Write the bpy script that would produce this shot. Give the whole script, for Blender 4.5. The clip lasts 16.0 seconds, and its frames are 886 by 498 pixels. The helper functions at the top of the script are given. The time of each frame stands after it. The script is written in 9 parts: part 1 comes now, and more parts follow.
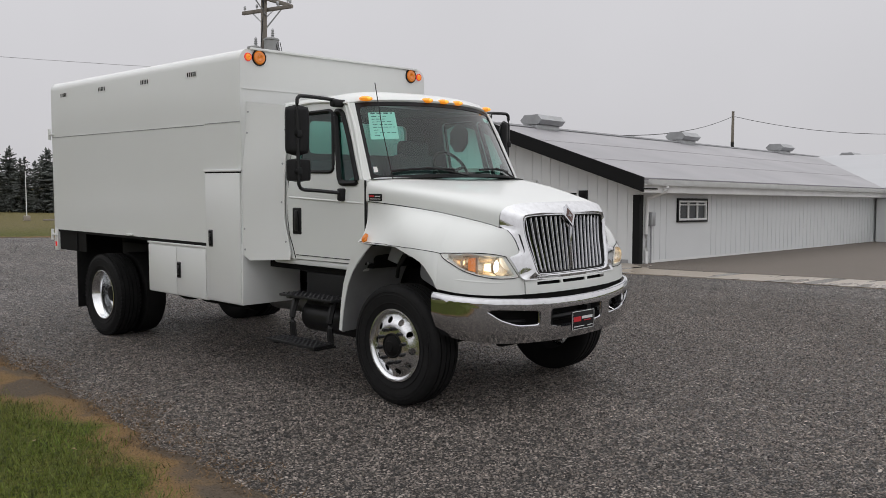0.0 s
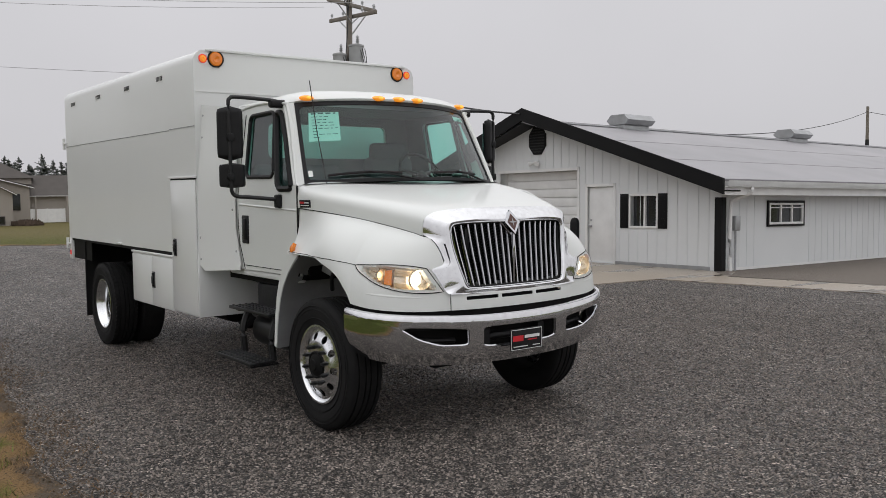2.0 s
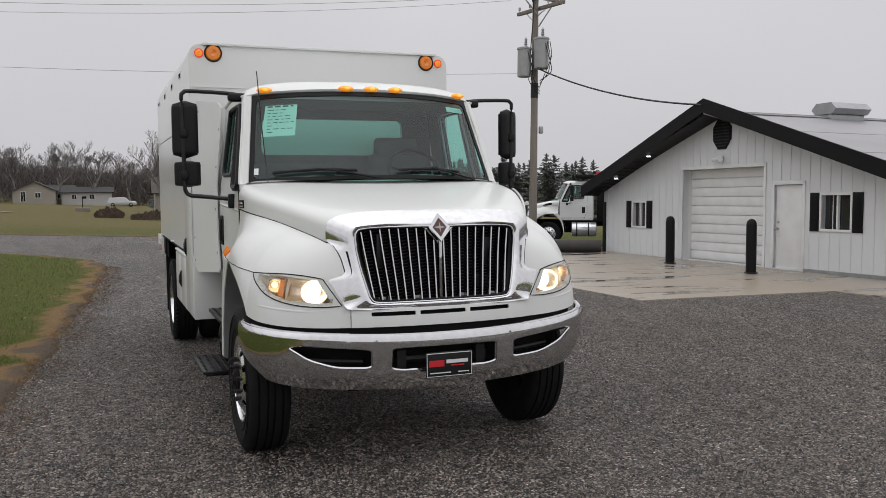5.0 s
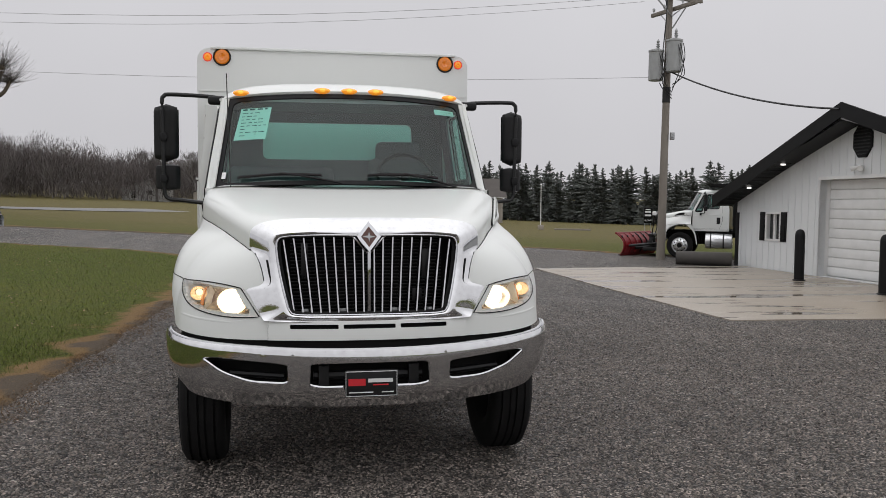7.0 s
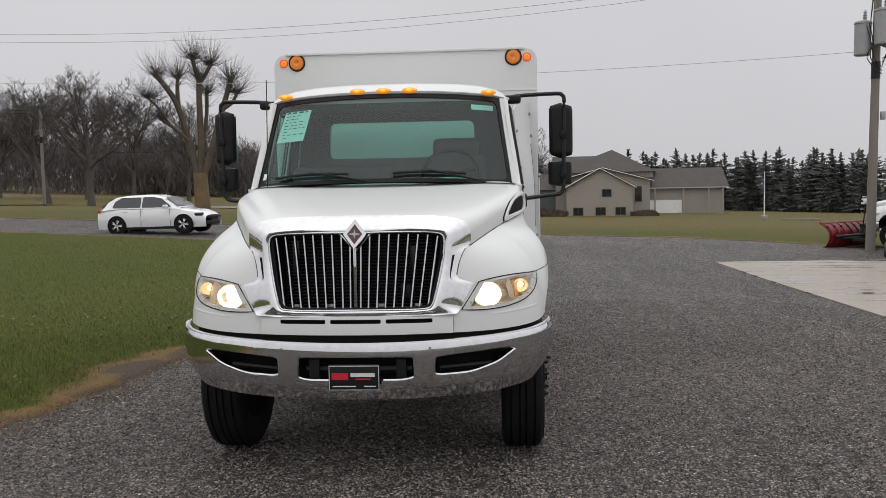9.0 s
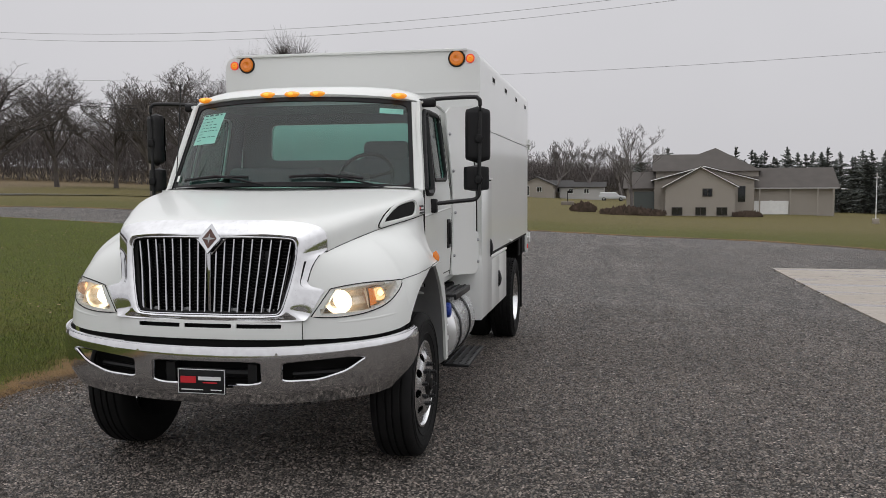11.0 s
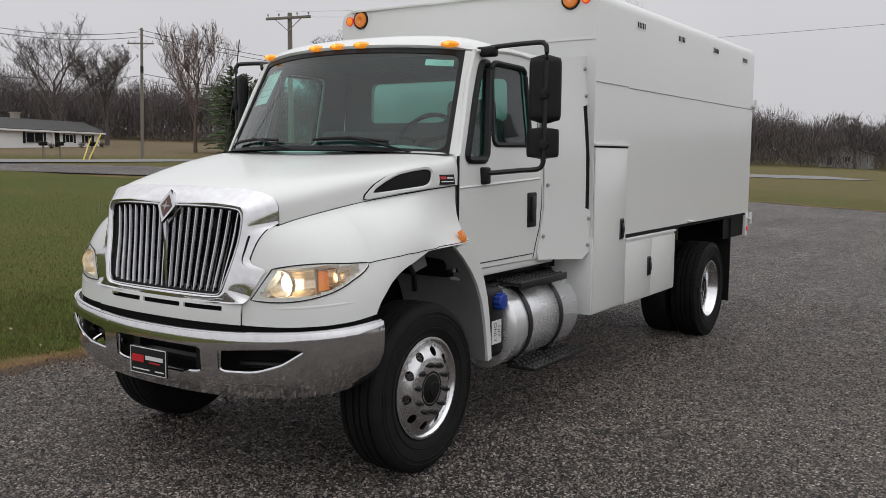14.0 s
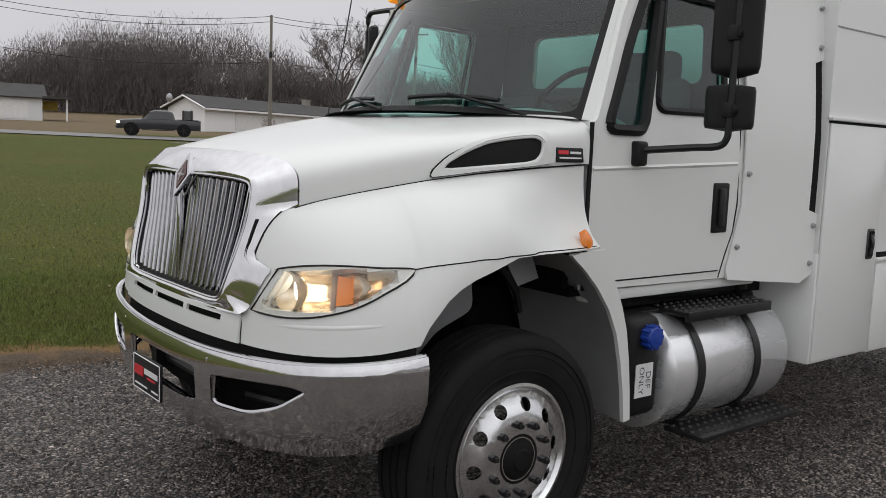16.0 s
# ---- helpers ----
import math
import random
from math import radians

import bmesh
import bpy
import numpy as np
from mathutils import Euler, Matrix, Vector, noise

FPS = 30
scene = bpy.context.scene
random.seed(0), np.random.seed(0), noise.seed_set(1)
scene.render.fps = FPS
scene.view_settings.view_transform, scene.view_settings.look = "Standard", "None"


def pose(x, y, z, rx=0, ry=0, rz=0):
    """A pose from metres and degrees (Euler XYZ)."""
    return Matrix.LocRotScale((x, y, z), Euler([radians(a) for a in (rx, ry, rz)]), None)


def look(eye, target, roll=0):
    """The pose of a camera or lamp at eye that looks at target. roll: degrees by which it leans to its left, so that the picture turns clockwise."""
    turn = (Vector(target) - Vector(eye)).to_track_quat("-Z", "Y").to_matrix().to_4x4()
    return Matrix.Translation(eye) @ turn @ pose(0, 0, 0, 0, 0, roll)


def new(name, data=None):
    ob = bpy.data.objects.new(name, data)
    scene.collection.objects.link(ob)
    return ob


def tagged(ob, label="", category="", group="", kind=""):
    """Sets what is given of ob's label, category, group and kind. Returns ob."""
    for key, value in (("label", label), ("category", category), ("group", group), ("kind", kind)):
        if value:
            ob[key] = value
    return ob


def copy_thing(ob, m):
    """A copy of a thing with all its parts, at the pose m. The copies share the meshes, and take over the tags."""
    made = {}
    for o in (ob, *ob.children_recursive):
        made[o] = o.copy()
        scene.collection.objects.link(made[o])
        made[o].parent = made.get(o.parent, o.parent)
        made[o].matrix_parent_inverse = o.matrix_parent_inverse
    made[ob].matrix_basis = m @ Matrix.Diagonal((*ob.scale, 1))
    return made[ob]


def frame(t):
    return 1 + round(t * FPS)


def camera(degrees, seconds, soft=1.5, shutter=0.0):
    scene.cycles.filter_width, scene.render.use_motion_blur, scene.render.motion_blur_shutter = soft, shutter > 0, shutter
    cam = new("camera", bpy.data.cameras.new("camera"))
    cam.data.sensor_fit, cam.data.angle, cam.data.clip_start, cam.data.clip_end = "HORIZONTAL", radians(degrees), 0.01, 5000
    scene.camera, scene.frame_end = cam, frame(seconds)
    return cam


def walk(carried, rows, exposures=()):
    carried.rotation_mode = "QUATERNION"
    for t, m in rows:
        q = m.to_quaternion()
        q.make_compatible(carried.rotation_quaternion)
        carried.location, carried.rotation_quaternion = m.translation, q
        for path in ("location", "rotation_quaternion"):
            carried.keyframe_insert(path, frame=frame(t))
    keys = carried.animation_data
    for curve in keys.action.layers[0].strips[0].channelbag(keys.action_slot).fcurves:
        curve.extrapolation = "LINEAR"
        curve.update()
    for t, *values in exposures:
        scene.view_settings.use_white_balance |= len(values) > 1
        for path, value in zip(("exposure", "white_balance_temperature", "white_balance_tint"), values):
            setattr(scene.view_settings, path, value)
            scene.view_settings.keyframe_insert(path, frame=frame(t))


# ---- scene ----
cam = camera(53.5, 16.0, soft=0.5)
PATH = [
    (0, (-5.957, -5.235, 1.808), (-4.527, -3.846, 1.657), 0.1),
    (0.5, (-5.574, -5.402, 1.835), (-4.255, -3.903, 1.713), -0.7),
    (1, (-5.168, -5.499, 1.787), (-3.868, -3.984, 1.664), -0.7),
    (1.5, (-4.758, -5.609, 1.785), (-3.499, -4.06, 1.652), -0.5),
    (2, (-4.358, -5.773, 1.796), (-3.148, -4.187, 1.657), -0.6),
    (2.5, (-4.008, -5.837, 1.791), (-2.914, -4.167, 1.672), -0.8),
    (3, (-3.619, -5.847, 1.801), (-2.572, -4.146, 1.691), -0.7),
    (3.5, (-3.24, -6.037, 1.781), (-2.276, -4.288, 1.685), -0.9),
    (4, (-2.85, -6.103, 1.777), (-1.97, -4.311, 1.651), -1.6),
    (4.5, (-2.439, -6.06, 1.777), (-1.626, -4.238, 1.635), -1.3),
    (5, (-2.013, -6.123, 1.794), (-1.287, -4.264, 1.653), -0.5),
    (5.2, (-1.831, -6.168, 1.792), (-1.145, -4.294, 1.666), -0.6),
    (7.5, (-0.18, -6.134, 1.801), (0.077, -4.154, 1.68), 0.4),
    (8, (0.214, -6.213, 1.803), (0.325, -4.219, 1.696), -0.0),
    (8.5, (0.591, -6.277, 1.843), (0.531, -4.281, 1.73), -0.9),
    (9, (0.91, -6.204, 1.808), (0.77, -4.213, 1.67), -1.1),
    (9.5, (1.298, -6.144, 1.827), (1.155, -4.154, 1.693), -1.0),
    (9.7, (1.461, -6.149, 1.808), (1.303, -4.16, 1.671), -1.1),
    (11.8, (2.936, -5.517, 1.883), (2.413, -3.593, 1.727), 0.1),
    (12, (3.049, -5.386, 1.864), (2.502, -3.469, 1.705), 0.0),
    (12.5, (3.357, -5.061, 1.866), (2.773, -3.155, 1.708), 0.6),
    (13, (3.673, -4.8, 1.843), (2.902, -2.963, 1.662), 0.2),
    (13.5, (3.88, -4.519, 1.82), (2.913, -2.78, 1.62), -0.3),
    (14, (4.0, -4.118, 1.829), (2.894, -2.465, 1.617), 0.4),
    (14.5, (4.098, -3.693, 1.772), (2.848, -2.143, 1.582), 0.5),
    (15, (4.051, -3.248, 1.742), (2.682, -1.798, 1.589), 1.1),
    (15.5, (3.851, -2.795, 1.726), (2.404, -1.422, 1.576), 2.2),
    (16, (3.586, -2.374, 1.71), (2.04, -1.128, 1.472), 2.3),
]
walk(cam, [(t, look(eye, target, roll)) for t, eye, target, roll in PATH])

# ---- daylight: an overcast sky, brighter overhead, and a wide weak sun ----
world = bpy.data.worlds.new("overcast_sky")
scene.world = world
world.use_nodes = True
wn, wl = world.node_tree.nodes, world.node_tree.links
wn.clear()
w_out = wn.new("ShaderNodeOutputWorld")
w_bg = wn.new("ShaderNodeBackground")
w_sky = wn.new("ShaderNodeTexSky")
w_sky.sky_type, w_sky.sun_disc = "NISHITA", False
w_sky.sun_elevation, w_sky.sun_rotation = radians(71), radians(153)
w_sat = wn.new("ShaderNodeHueSaturation")
w_sat.inputs["Saturation"].default_value = 0.06
w_sat.inputs["Value"].default_value = 0.05
w_co = wn.new("ShaderNodeTexCoord")
w_sep = wn.new("ShaderNodeSeparateXYZ")
w_ramp = wn.new("ShaderNodeValToRGB")
w_ramp.color_ramp.elements[0].position = 0.0
w_ramp.color_ramp.elements[0].color = (0.640, 0.631, 0.660, 1)
w_ramp.color_ramp.elements[1].position = 1.0
w_ramp.color_ramp.elements[1].color = (1.62, 1.62, 1.66, 1)
e = w_ramp.color_ramp.elements.new(0.30)
e.color = (0.765, 0.758, 0.792, 1)
w_noise = wn.new("ShaderNodeTexNoise")
w_noise.inputs["Scale"].default_value = 2.2
w_noise.inputs["Detail"].default_value = 5
w_map = wn.new("ShaderNodeMapRange")
w_map.inputs["To Min"].default_value, w_map.inputs["To Max"].default_value = 0.88, 1.10
w_mul = wn.new("ShaderNodeVectorMath")
w_mul.operation = "SCALE"
w_mix = wn.new("ShaderNodeMix")
w_mix.data_type = "RGBA"
w_mix.inputs["Factor"].default_value = 0.85
wl.new(w_sky.outputs[0], w_sat.inputs["Color"])
wl.new(w_co.outputs["Generated"], w_sep.inputs[0])
wl.new(w_sep.outputs["Z"], w_ramp.inputs[0])
wl.new(w_co.outputs["Generated"], w_noise.inputs["Vector"])
wl.new(w_noise.outputs[0], w_map.inputs["Value"])
wl.new(w_ramp.outputs[0], w_mul.inputs[0])
wl.new(w_map.outputs[0], w_mul.inputs["Scale"])
wl.new(w_sat.outputs[0], w_mix.inputs["A"])
wl.new(w_mul.outputs[0], w_mix.inputs["B"])
wl.new(w_mix.outputs["Result"], w_bg.inputs["Color"])
wl.new(w_bg.outputs[0], w_out.inputs[0])
w_bg.inputs["Strength"].default_value = 1.0

sun = new("sun", bpy.data.lights.new("sun", "SUN"))
sun.data.energy, sun.data.angle, sun.data.color = 0.40, radians(175), (1.0, 0.98, 0.95)
sun.matrix_world = look((5, -10, 32), (0, 0, 0))
scene.view_settings.exposure = 0.0


# ---- materials ----
def mat(name, color, rough=0.5, metal=0.0, var=0.0, scale=5.0, bump=0.0, bump_scale=40.0, color2=None, coat=0.0,
        emit=None, emit_strength=0.0, rough_var=0.0, fine=None, fine_scale=60.0, rand=0.0, island=0.0, spec=0.5, stretch=None):
    """Principled surface with large stains (var, color2), fine grain (fine) and relief (bump)."""
    m = bpy.data.materials.new(name)
    m.use_nodes = True
    n, l = m.node_tree.nodes, m.node_tree.links
    b = n["Principled BSDF"]
    b.inputs["Roughness"].default_value, b.inputs["Metallic"].default_value = rough, metal
    b.inputs["Coat Weight"].default_value, b.inputs["Coat Roughness"].default_value = coat, 0.09
    b.inputs["Specular IOR Level"].default_value = spec
    co = n.new("ShaderNodeTexCoord")
    src = co.outputs["Object"]
    if stretch:
        mp = n.new("ShaderNodeMapping")
        mp.inputs["Scale"].default_value = stretch
        l.new(src, mp.inputs["Vector"])
        src = mp.outputs[0]

    def noise_tex(s, detail=4):
        t = n.new("ShaderNodeTexNoise")
        t.inputs["Scale"].default_value, t.inputs["Detail"].default_value = s, detail
        l.new(src, t.inputs["Vector"])
        return t

    col = None
    c1 = (*color, 1)
    c2 = (*(color2 or [c * 0.6 for c in color]), 1)
    if var > 0:
        t = noise_tex(scale)
        r = n.new("ShaderNodeMapRange")
        r.inputs["From Min"].default_value, r.inputs["From Max"].default_value = 0.5 - 0.25, 0.5 + 0.25
        r.inputs["To Max"].default_value = var
        l.new(t.outputs[0], r.inputs["Value"])
        mx = n.new("ShaderNodeMix")
        mx.data_type = "RGBA"
        mx.inputs["A"].default_value, mx.inputs["B"].default_value = c1, c2
        l.new(r.outputs[0], mx.inputs["Factor"])
        col = mx.outputs["Result"]
        if rough_var:
            rr = n.new("ShaderNodeMapRange")
            rr.inputs["To Min"].default_value, rr.inputs["To Max"].default_value = rough - rough_var, rough + rough_var
            l.new(t.outputs[0], rr.inputs["Value"])
            l.new(rr.outputs[0], b.inputs["Roughness"])
    if fine:
        t = noise_tex(fine_scale, 3)
        r = n.new("ShaderNodeMapRange")
        r.inputs["From Min"].default_value, r.inputs["From Max"].default_value = 0.35, 0.65
        l.new(t.outputs[0], r.inputs["Value"])
        mx = n.new("ShaderNodeMix")
        mx.data_type = "RGBA"
        mx.inputs["B"].default_value = (*fine, 1)
        if col:
            l.new(col, mx.inputs["A"])
        else:
            mx.inputs["A"].default_value = c1
        l.new(r.outputs[0], mx.inputs["Factor"])
        col = mx.outputs["Result"]
    if rand or island:
        hs = n.new("ShaderNodeHueSaturation")
        r = n.new("ShaderNodeMapRange")
        k = rand or island
        r.inputs["To Min"].default_value, r.inputs["To Max"].default_value = 1 - k, 1 + k
        g = n.new("ShaderNodeObjectInfo" if rand else "ShaderNodeNewGeometry")
        l.new(g.outputs["Random" if rand else "Random Per Island"], r.inputs["Value"])
        l.new(r.outputs[0], hs.inputs["Value"])
        if col:
            l.new(col, hs.inputs["Color"])
        else:
            hs.inputs["Color"].default_value = c1
        col = hs.outputs[0]
    if col:
        l.new(col, b.inputs["Base Color"])
    else:
        b.inputs["Base Color"].default_value = c1
    if bump:
        t = noise_tex(bump_scale, 4)
        bp = n.new("ShaderNodeBump")
        bp.inputs["Strength"].default_value, bp.inputs["Distance"].default_value = bump, 0.01
        l.new(t.outputs[0], bp.inputs["Height"])
        l.new(bp.outputs[0], b.inputs["Normal"])
    if emit:
        b.inputs["Emission Color"].default_value = (*emit, 1)
        b.inputs["Emission Strength"].default_value = emit_strength
    return m


def glass(name, tint=(0.8, 0.86, 0.84), gloss=0.06):
    """A thin pane: clear with a tint, and a reflection that grows at grazing angles."""
    m = bpy.data.materials.new(name)
    m.use_nodes = True
    n, l = m.node_tree.nodes, m.node_tree.links
    n.clear()
    out, mix = n.new("ShaderNodeOutputMaterial"), n.new("ShaderNodeMixShader")
    tr, gl, fr = n.new("ShaderNodeBsdfTransparent"), n.new("ShaderNodeBsdfGlossy"), n.new("ShaderNodeLayerWeight")
    tr.inputs["Color"].default_value = (*tint, 1)
    gl.inputs["Roughness"].default_value = 0.02
    fr.inputs["Blend"].default_value = 0.5
    pw, ma = n.new("ShaderNodeMath"), n.new("ShaderNodeMath")
    pw.operation, ma.operation = "POWER", "MULTIPLY_ADD"
    pw.inputs[1].default_value = 4.0
    ma.inputs[1].default_value, ma.inputs[2].default_value = 0.9, gloss
    l.new(fr.outputs["Facing"], pw.inputs[0])
    l.new(pw.outputs[0], ma.inputs[0])
    l.new(ma.outputs[0], mix.inputs[0])
    l.new(tr.outputs[0], mix.inputs[1])
    l.new(gl.outputs[0], mix.inputs[2])
    l.new(mix.outputs[0], out.inputs[0])
    return m


M = {}
M["white_paint"] = mat("white_paint", (0.71, 0.725, 0.705), 0.36, coat=0.4, var=0.2, scale=1.3, color2=(0.63, 0.645, 0.625), rough_var=0.08, spec=0.5)
M["box_paint"] = mat("box_paint", (0.745, 0.755, 0.74), 0.34, coat=0.5, var=0.3, scale=0.9, color2=(0.69, 0.70, 0.685), rough_var=0.08)
# near-black for shut lines, and for shade put in as dark parts
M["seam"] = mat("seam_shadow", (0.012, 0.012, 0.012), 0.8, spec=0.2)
M["white_trim"] = mat("white_trim", (0.78, 0.78, 0.77), 0.45, var=0.3, scale=3)
M["chrome"] = mat("chrome", (0.58, 0.585, 0.60), 0.06, metal=1.0, var=0.6, scale=14, color2=(0.46, 0.465, 0.48), rough_var=0.05)
M["wet_chrome"] = mat("wet_chrome", (0.74, 0.745, 0.76), 0.05, metal=1.0, var=0.7, scale=22, color2=(0.62, 0.62, 0.63), rough_var=0.05, bump=0.015, bump_scale=170)
M["alu"] = mat("polished_aluminium", (0.82, 0.83, 0.84), 0.20, metal=1.0, var=0.4, scale=18, color2=(0.68, 0.69, 0.70), rough_var=0.08)
M["brushed"] = mat("brushed_aluminium", (0.93, 0.94, 0.95), 0.26, metal=0.7, var=0.5, scale=9, color2=(0.70, 0.71, 0.72), rough_var=0.1, stretch=(1, 0.1, 1))
M["black_plastic"] = mat("black_plastic", (0.008, 0.008, 0.009), 0.5, spec=0.25, var=0.4, scale=20, color2=(0.016, 0.016, 0.016), bump=0.15, bump_scale=300)
M["black_metal"] = mat("black_metal", (0.010, 0.010, 0.011), 0.38, spec=0.35, var=0.5, scale=12, color2=(0.022, 0.022, 0.022))
M["chassis"] = mat("chassis_black", (0.006, 0.006, 0.006), 0.7, spec=0.15, var=0.5, scale=8, color2=(0.014, 0.013, 0.012))
M["rubber"] = mat("tyre_rubber", (0.009, 0.009, 0.0095), 0.75, spec=0.16, var=0.6, scale=9, color2=(0.018, 0.0175, 0.017), bump=0.2, bump_scale=120)
M["liner"] = mat("grey_liner", (0.33, 0.335, 0.34), 0.5, var=0.4, scale=6, color2=(0.2, 0.2, 0.2))
M["liner_dark"] = mat("dark_wheel_liner", (0.05, 0.05, 0.052), 0.7, var=0.5, scale=6, color2=(0.03, 0.03, 0.03))
M["amber"] = mat("amber_lens", (0.50, 0.13, 0.012), 0.2, coat=0.5, emit=(1.0, 0.30, 0.02), emit_strength=0.25, var=0.6, scale=60, color2=(0.25, 0.055, 0.01))
M["amber_lit"] = mat("amber_lit", (0.8, 0.3, 0.03), 0.2, emit=(1.0, 0.30, 0.02), emit_strength=0.55)
M["amber_bright"] = mat("amber_bright", (0.7, 0.3, 0.03), 0.2, emit=(1.0, 0.50, 0.06), emit_strength=0.9)
M["amber_core"] = mat("amber_core", (0.5, 0.16, 0.02), 0.2, emit=(1.0, 0.34, 0.03), emit_strength=0.5)
M["red_lens"] = mat("red_lens", (0.5, 0.03, 0.03), 0.2, emit=(1, 0.05, 0.05), emit_strength=0.4)
M["head_glow"] = mat("headlamp_glow", (0.9, 0.85, 0.7), 0.2, emit=(1.0, 0.90, 0.72), emit_strength=4.2)
M["head_reflector"] = mat("headlamp_reflector", (0.88, 0.81, 0.71), 0.20, metal=0.7, var=0.8, scale=30, color2=(0.62, 0.46, 0.28))
M["turn_lens"] = mat("turn_signal", (0.75, 0.26, 0.07), 0.25, emit=(1.0, 0.28, 0.05), emit_strength=0.12)
M["turn_glow"] = mat("turn_glow", (0.9, 0.6, 0.3), 0.2, emit=(1.0, 0.70, 0.38), emit_strength=2.0)
M["lamp_bezel"] = mat("lamp_bezel", (0.80, 0.78, 0.75), 0.28, metal=0.35, var=0.5, scale=30, color2=(0.64, 0.61, 0.56))
M["clear"] = glass("clear_lens", (0.95, 0.95, 0.94), 0.05)
M["windscreen"] = glass("tinted_windscreen", (0.53, 0.86, 0.79), 0.06)
M["interior"] = mat("cab_grey_trim", (0.095, 0.108, 0.106), 0.7, var=0.4, scale=6, color2=(0.075, 0.085, 0.085))
M["interior_light"] = mat("cab_light_trim", (0.34, 0.35, 0.34), 0.7, var=0.4, scale=4, color2=(0.2, 0.2, 0.2))
M["cloth"] = mat("seat_cloth", (0.075, 0.08, 0.09), 0.9, var=0.5, scale=12, color2=(0.05, 0.05, 0.055), bump=0.3, bump_scale=250)
M["paper"] = mat("pale_paper", (0.84, 0.87, 0.84), 0.8, var=0.2, scale=9)
M["ink"] = mat("ink", (0.05, 0.07, 0.08), 0.8)
M["blue_cap"] = mat("blue_plastic", (0.012, 0.05, 0.33), 0.35, var=0.5, scale=30, color2=(0.01, 0.03, 0.2))
M["red_logo"] = mat("red_print", (0.55, 0.02, 0.03), 0.4)
M["dark_red"] = mat("emblem_red", (0.09, 0.035, 0.025), 0.35)
M["white_print"] = mat("white_print", (0.7, 0.7, 0.7), 0.5)
M["concrete"] = mat("wet_concrete", (0.40, 0.36, 0.31), 0.32, var=1.0, scale=0.45, color2=(0.20, 0.17, 0.14), rough_var=0.34, fine=(0.30, 0.265, 0.22), fine_scale=40, bump=0.03, bump_scale=90)
def wet_concrete():
    m = mat("rain_wet_concrete", (0.3, 0.26, 0.2), 0.5)
    n, l = m.node_tree.nodes, m.node_tree.links
    b = n["Principled BSDF"]
    co = n.new("ShaderNodeTexCoord").outputs["Object"]

    def tex(scale, detail, stretch=(1, 1, 1)):
        mp = n.new("ShaderNodeMapping")
        mp.inputs["Scale"].default_value = stretch
        l.new(co, mp.inputs["Vector"])
        t = n.new("ShaderNodeTexNoise")
        t.inputs["Scale"].default_value, t.inputs["Detail"].default_value = scale, detail
        l.new(mp.outputs[0], t.inputs["Vector"])
        return t.outputs[0]

    def mixed(f, lo, hi, a, c):
        r = n.new("ShaderNodeMapRange")
        r.inputs["From Min"].default_value, r.inputs["From Max"].default_value = lo, hi
        l.new(f, r.inputs["Value"])
        mx = n.new("ShaderNodeMix")
        mx.data_type = "RGBA"
        l.new(r.outputs[0], mx.inputs["Factor"])
        for key, v in (("A", a), ("B", c)):
            if isinstance(v, tuple):
                mx.inputs[key].default_value = (*v, 1)
            else:
                l.new(v, mx.inputs[key])
        return mx.outputs["Result"]

    damp, fine = tex(1.0, 6, (0.30, 2.1, 1)), tex(38, 4)
    c = mixed(tex(0.22, 4), 0.38, 0.62, (0.40, 0.355, 0.305), (0.33, 0.275, 0.215))
    c = mixed(fine, 0.35, 0.65, c, (0.255, 0.215, 0.170))
    c = mixed(damp, 0.56, 0.63, c, (0.140, 0.116, 0.092))
    l.new(c, b.inputs["Base Color"])
    l.new(mixed(damp, 0.54, 0.64, (0.40, 0.40, 0.40), (0.08, 0.08, 0.08)), b.inputs["Roughness"])
    return m


M["apron"] = wet_concrete()
M["asphalt"] = mat("road_asphalt", (0.16, 0.155, 0.155), 0.7, var=0.6, scale=0.8, color2=(0.12, 0.118, 0.118), fine=(0.2, 0.195, 0.19), fine_scale=60)
M["dirt"] = mat("bare_dirt", (0.092, 0.076, 0.064), 0.9, var=0.8, scale=0.9, color2=(0.07, 0.06, 0.052), fine=(0.17, 0.145, 0.12), fine_scale=35, bump=0.6, bump_scale=50)
M["latch_metal"] = mat("latch_metal", (0.10, 0.10, 0.105), 0.35, metal=0.8, var=0.5, scale=40, color2=(0.05, 0.05, 0.05))
M["wall_white"] = mat("white_siding", (0.69, 0.705, 0.71), 0.5, var=0.5, scale=0.6, color2=(0.62, 0.635, 0.635), rough_var=0.1)
M["black_trim"] = mat("black_trim", (0.004, 0.004, 0.0045), 0.5, spec=0.2, var=0.5, scale=2, color2=(0.008, 0.008, 0.0085))
M["metal_roof"] = mat("galvanised_roof", (0.315, 0.305, 0.32), 0.5, metal=0.0, var=0.7, scale=0.35, color2=(0.26, 0.255, 0.265), rough_var=0.12)
M["galv"] = mat("galvanised_steel", (0.42, 0.43, 0.44), 0.45, metal=0.6, var=0.7, scale=4, color2=(0.28, 0.28, 0.28))
M["wood_pole"] = mat("weathered_pole", (0.235, 0.21, 0.18), 0.85, var=0.8, scale=3, color2=(0.15, 0.13, 0.11), bump=0.4, bump_scale=30, stretch=(1, 1, 0.12))
M["wire"] = mat("wire", (0.02, 0.02, 0.022), 0.6)
M["pale_wire"] = mat("bare_wire", (0.40, 0.40, 0.41), 0.5)
M["transformer"] = mat("transformer_grey", (0.34, 0.35, 0.35), 0.5, var=0.5, scale=5, color2=(0.24, 0.24, 0.23))
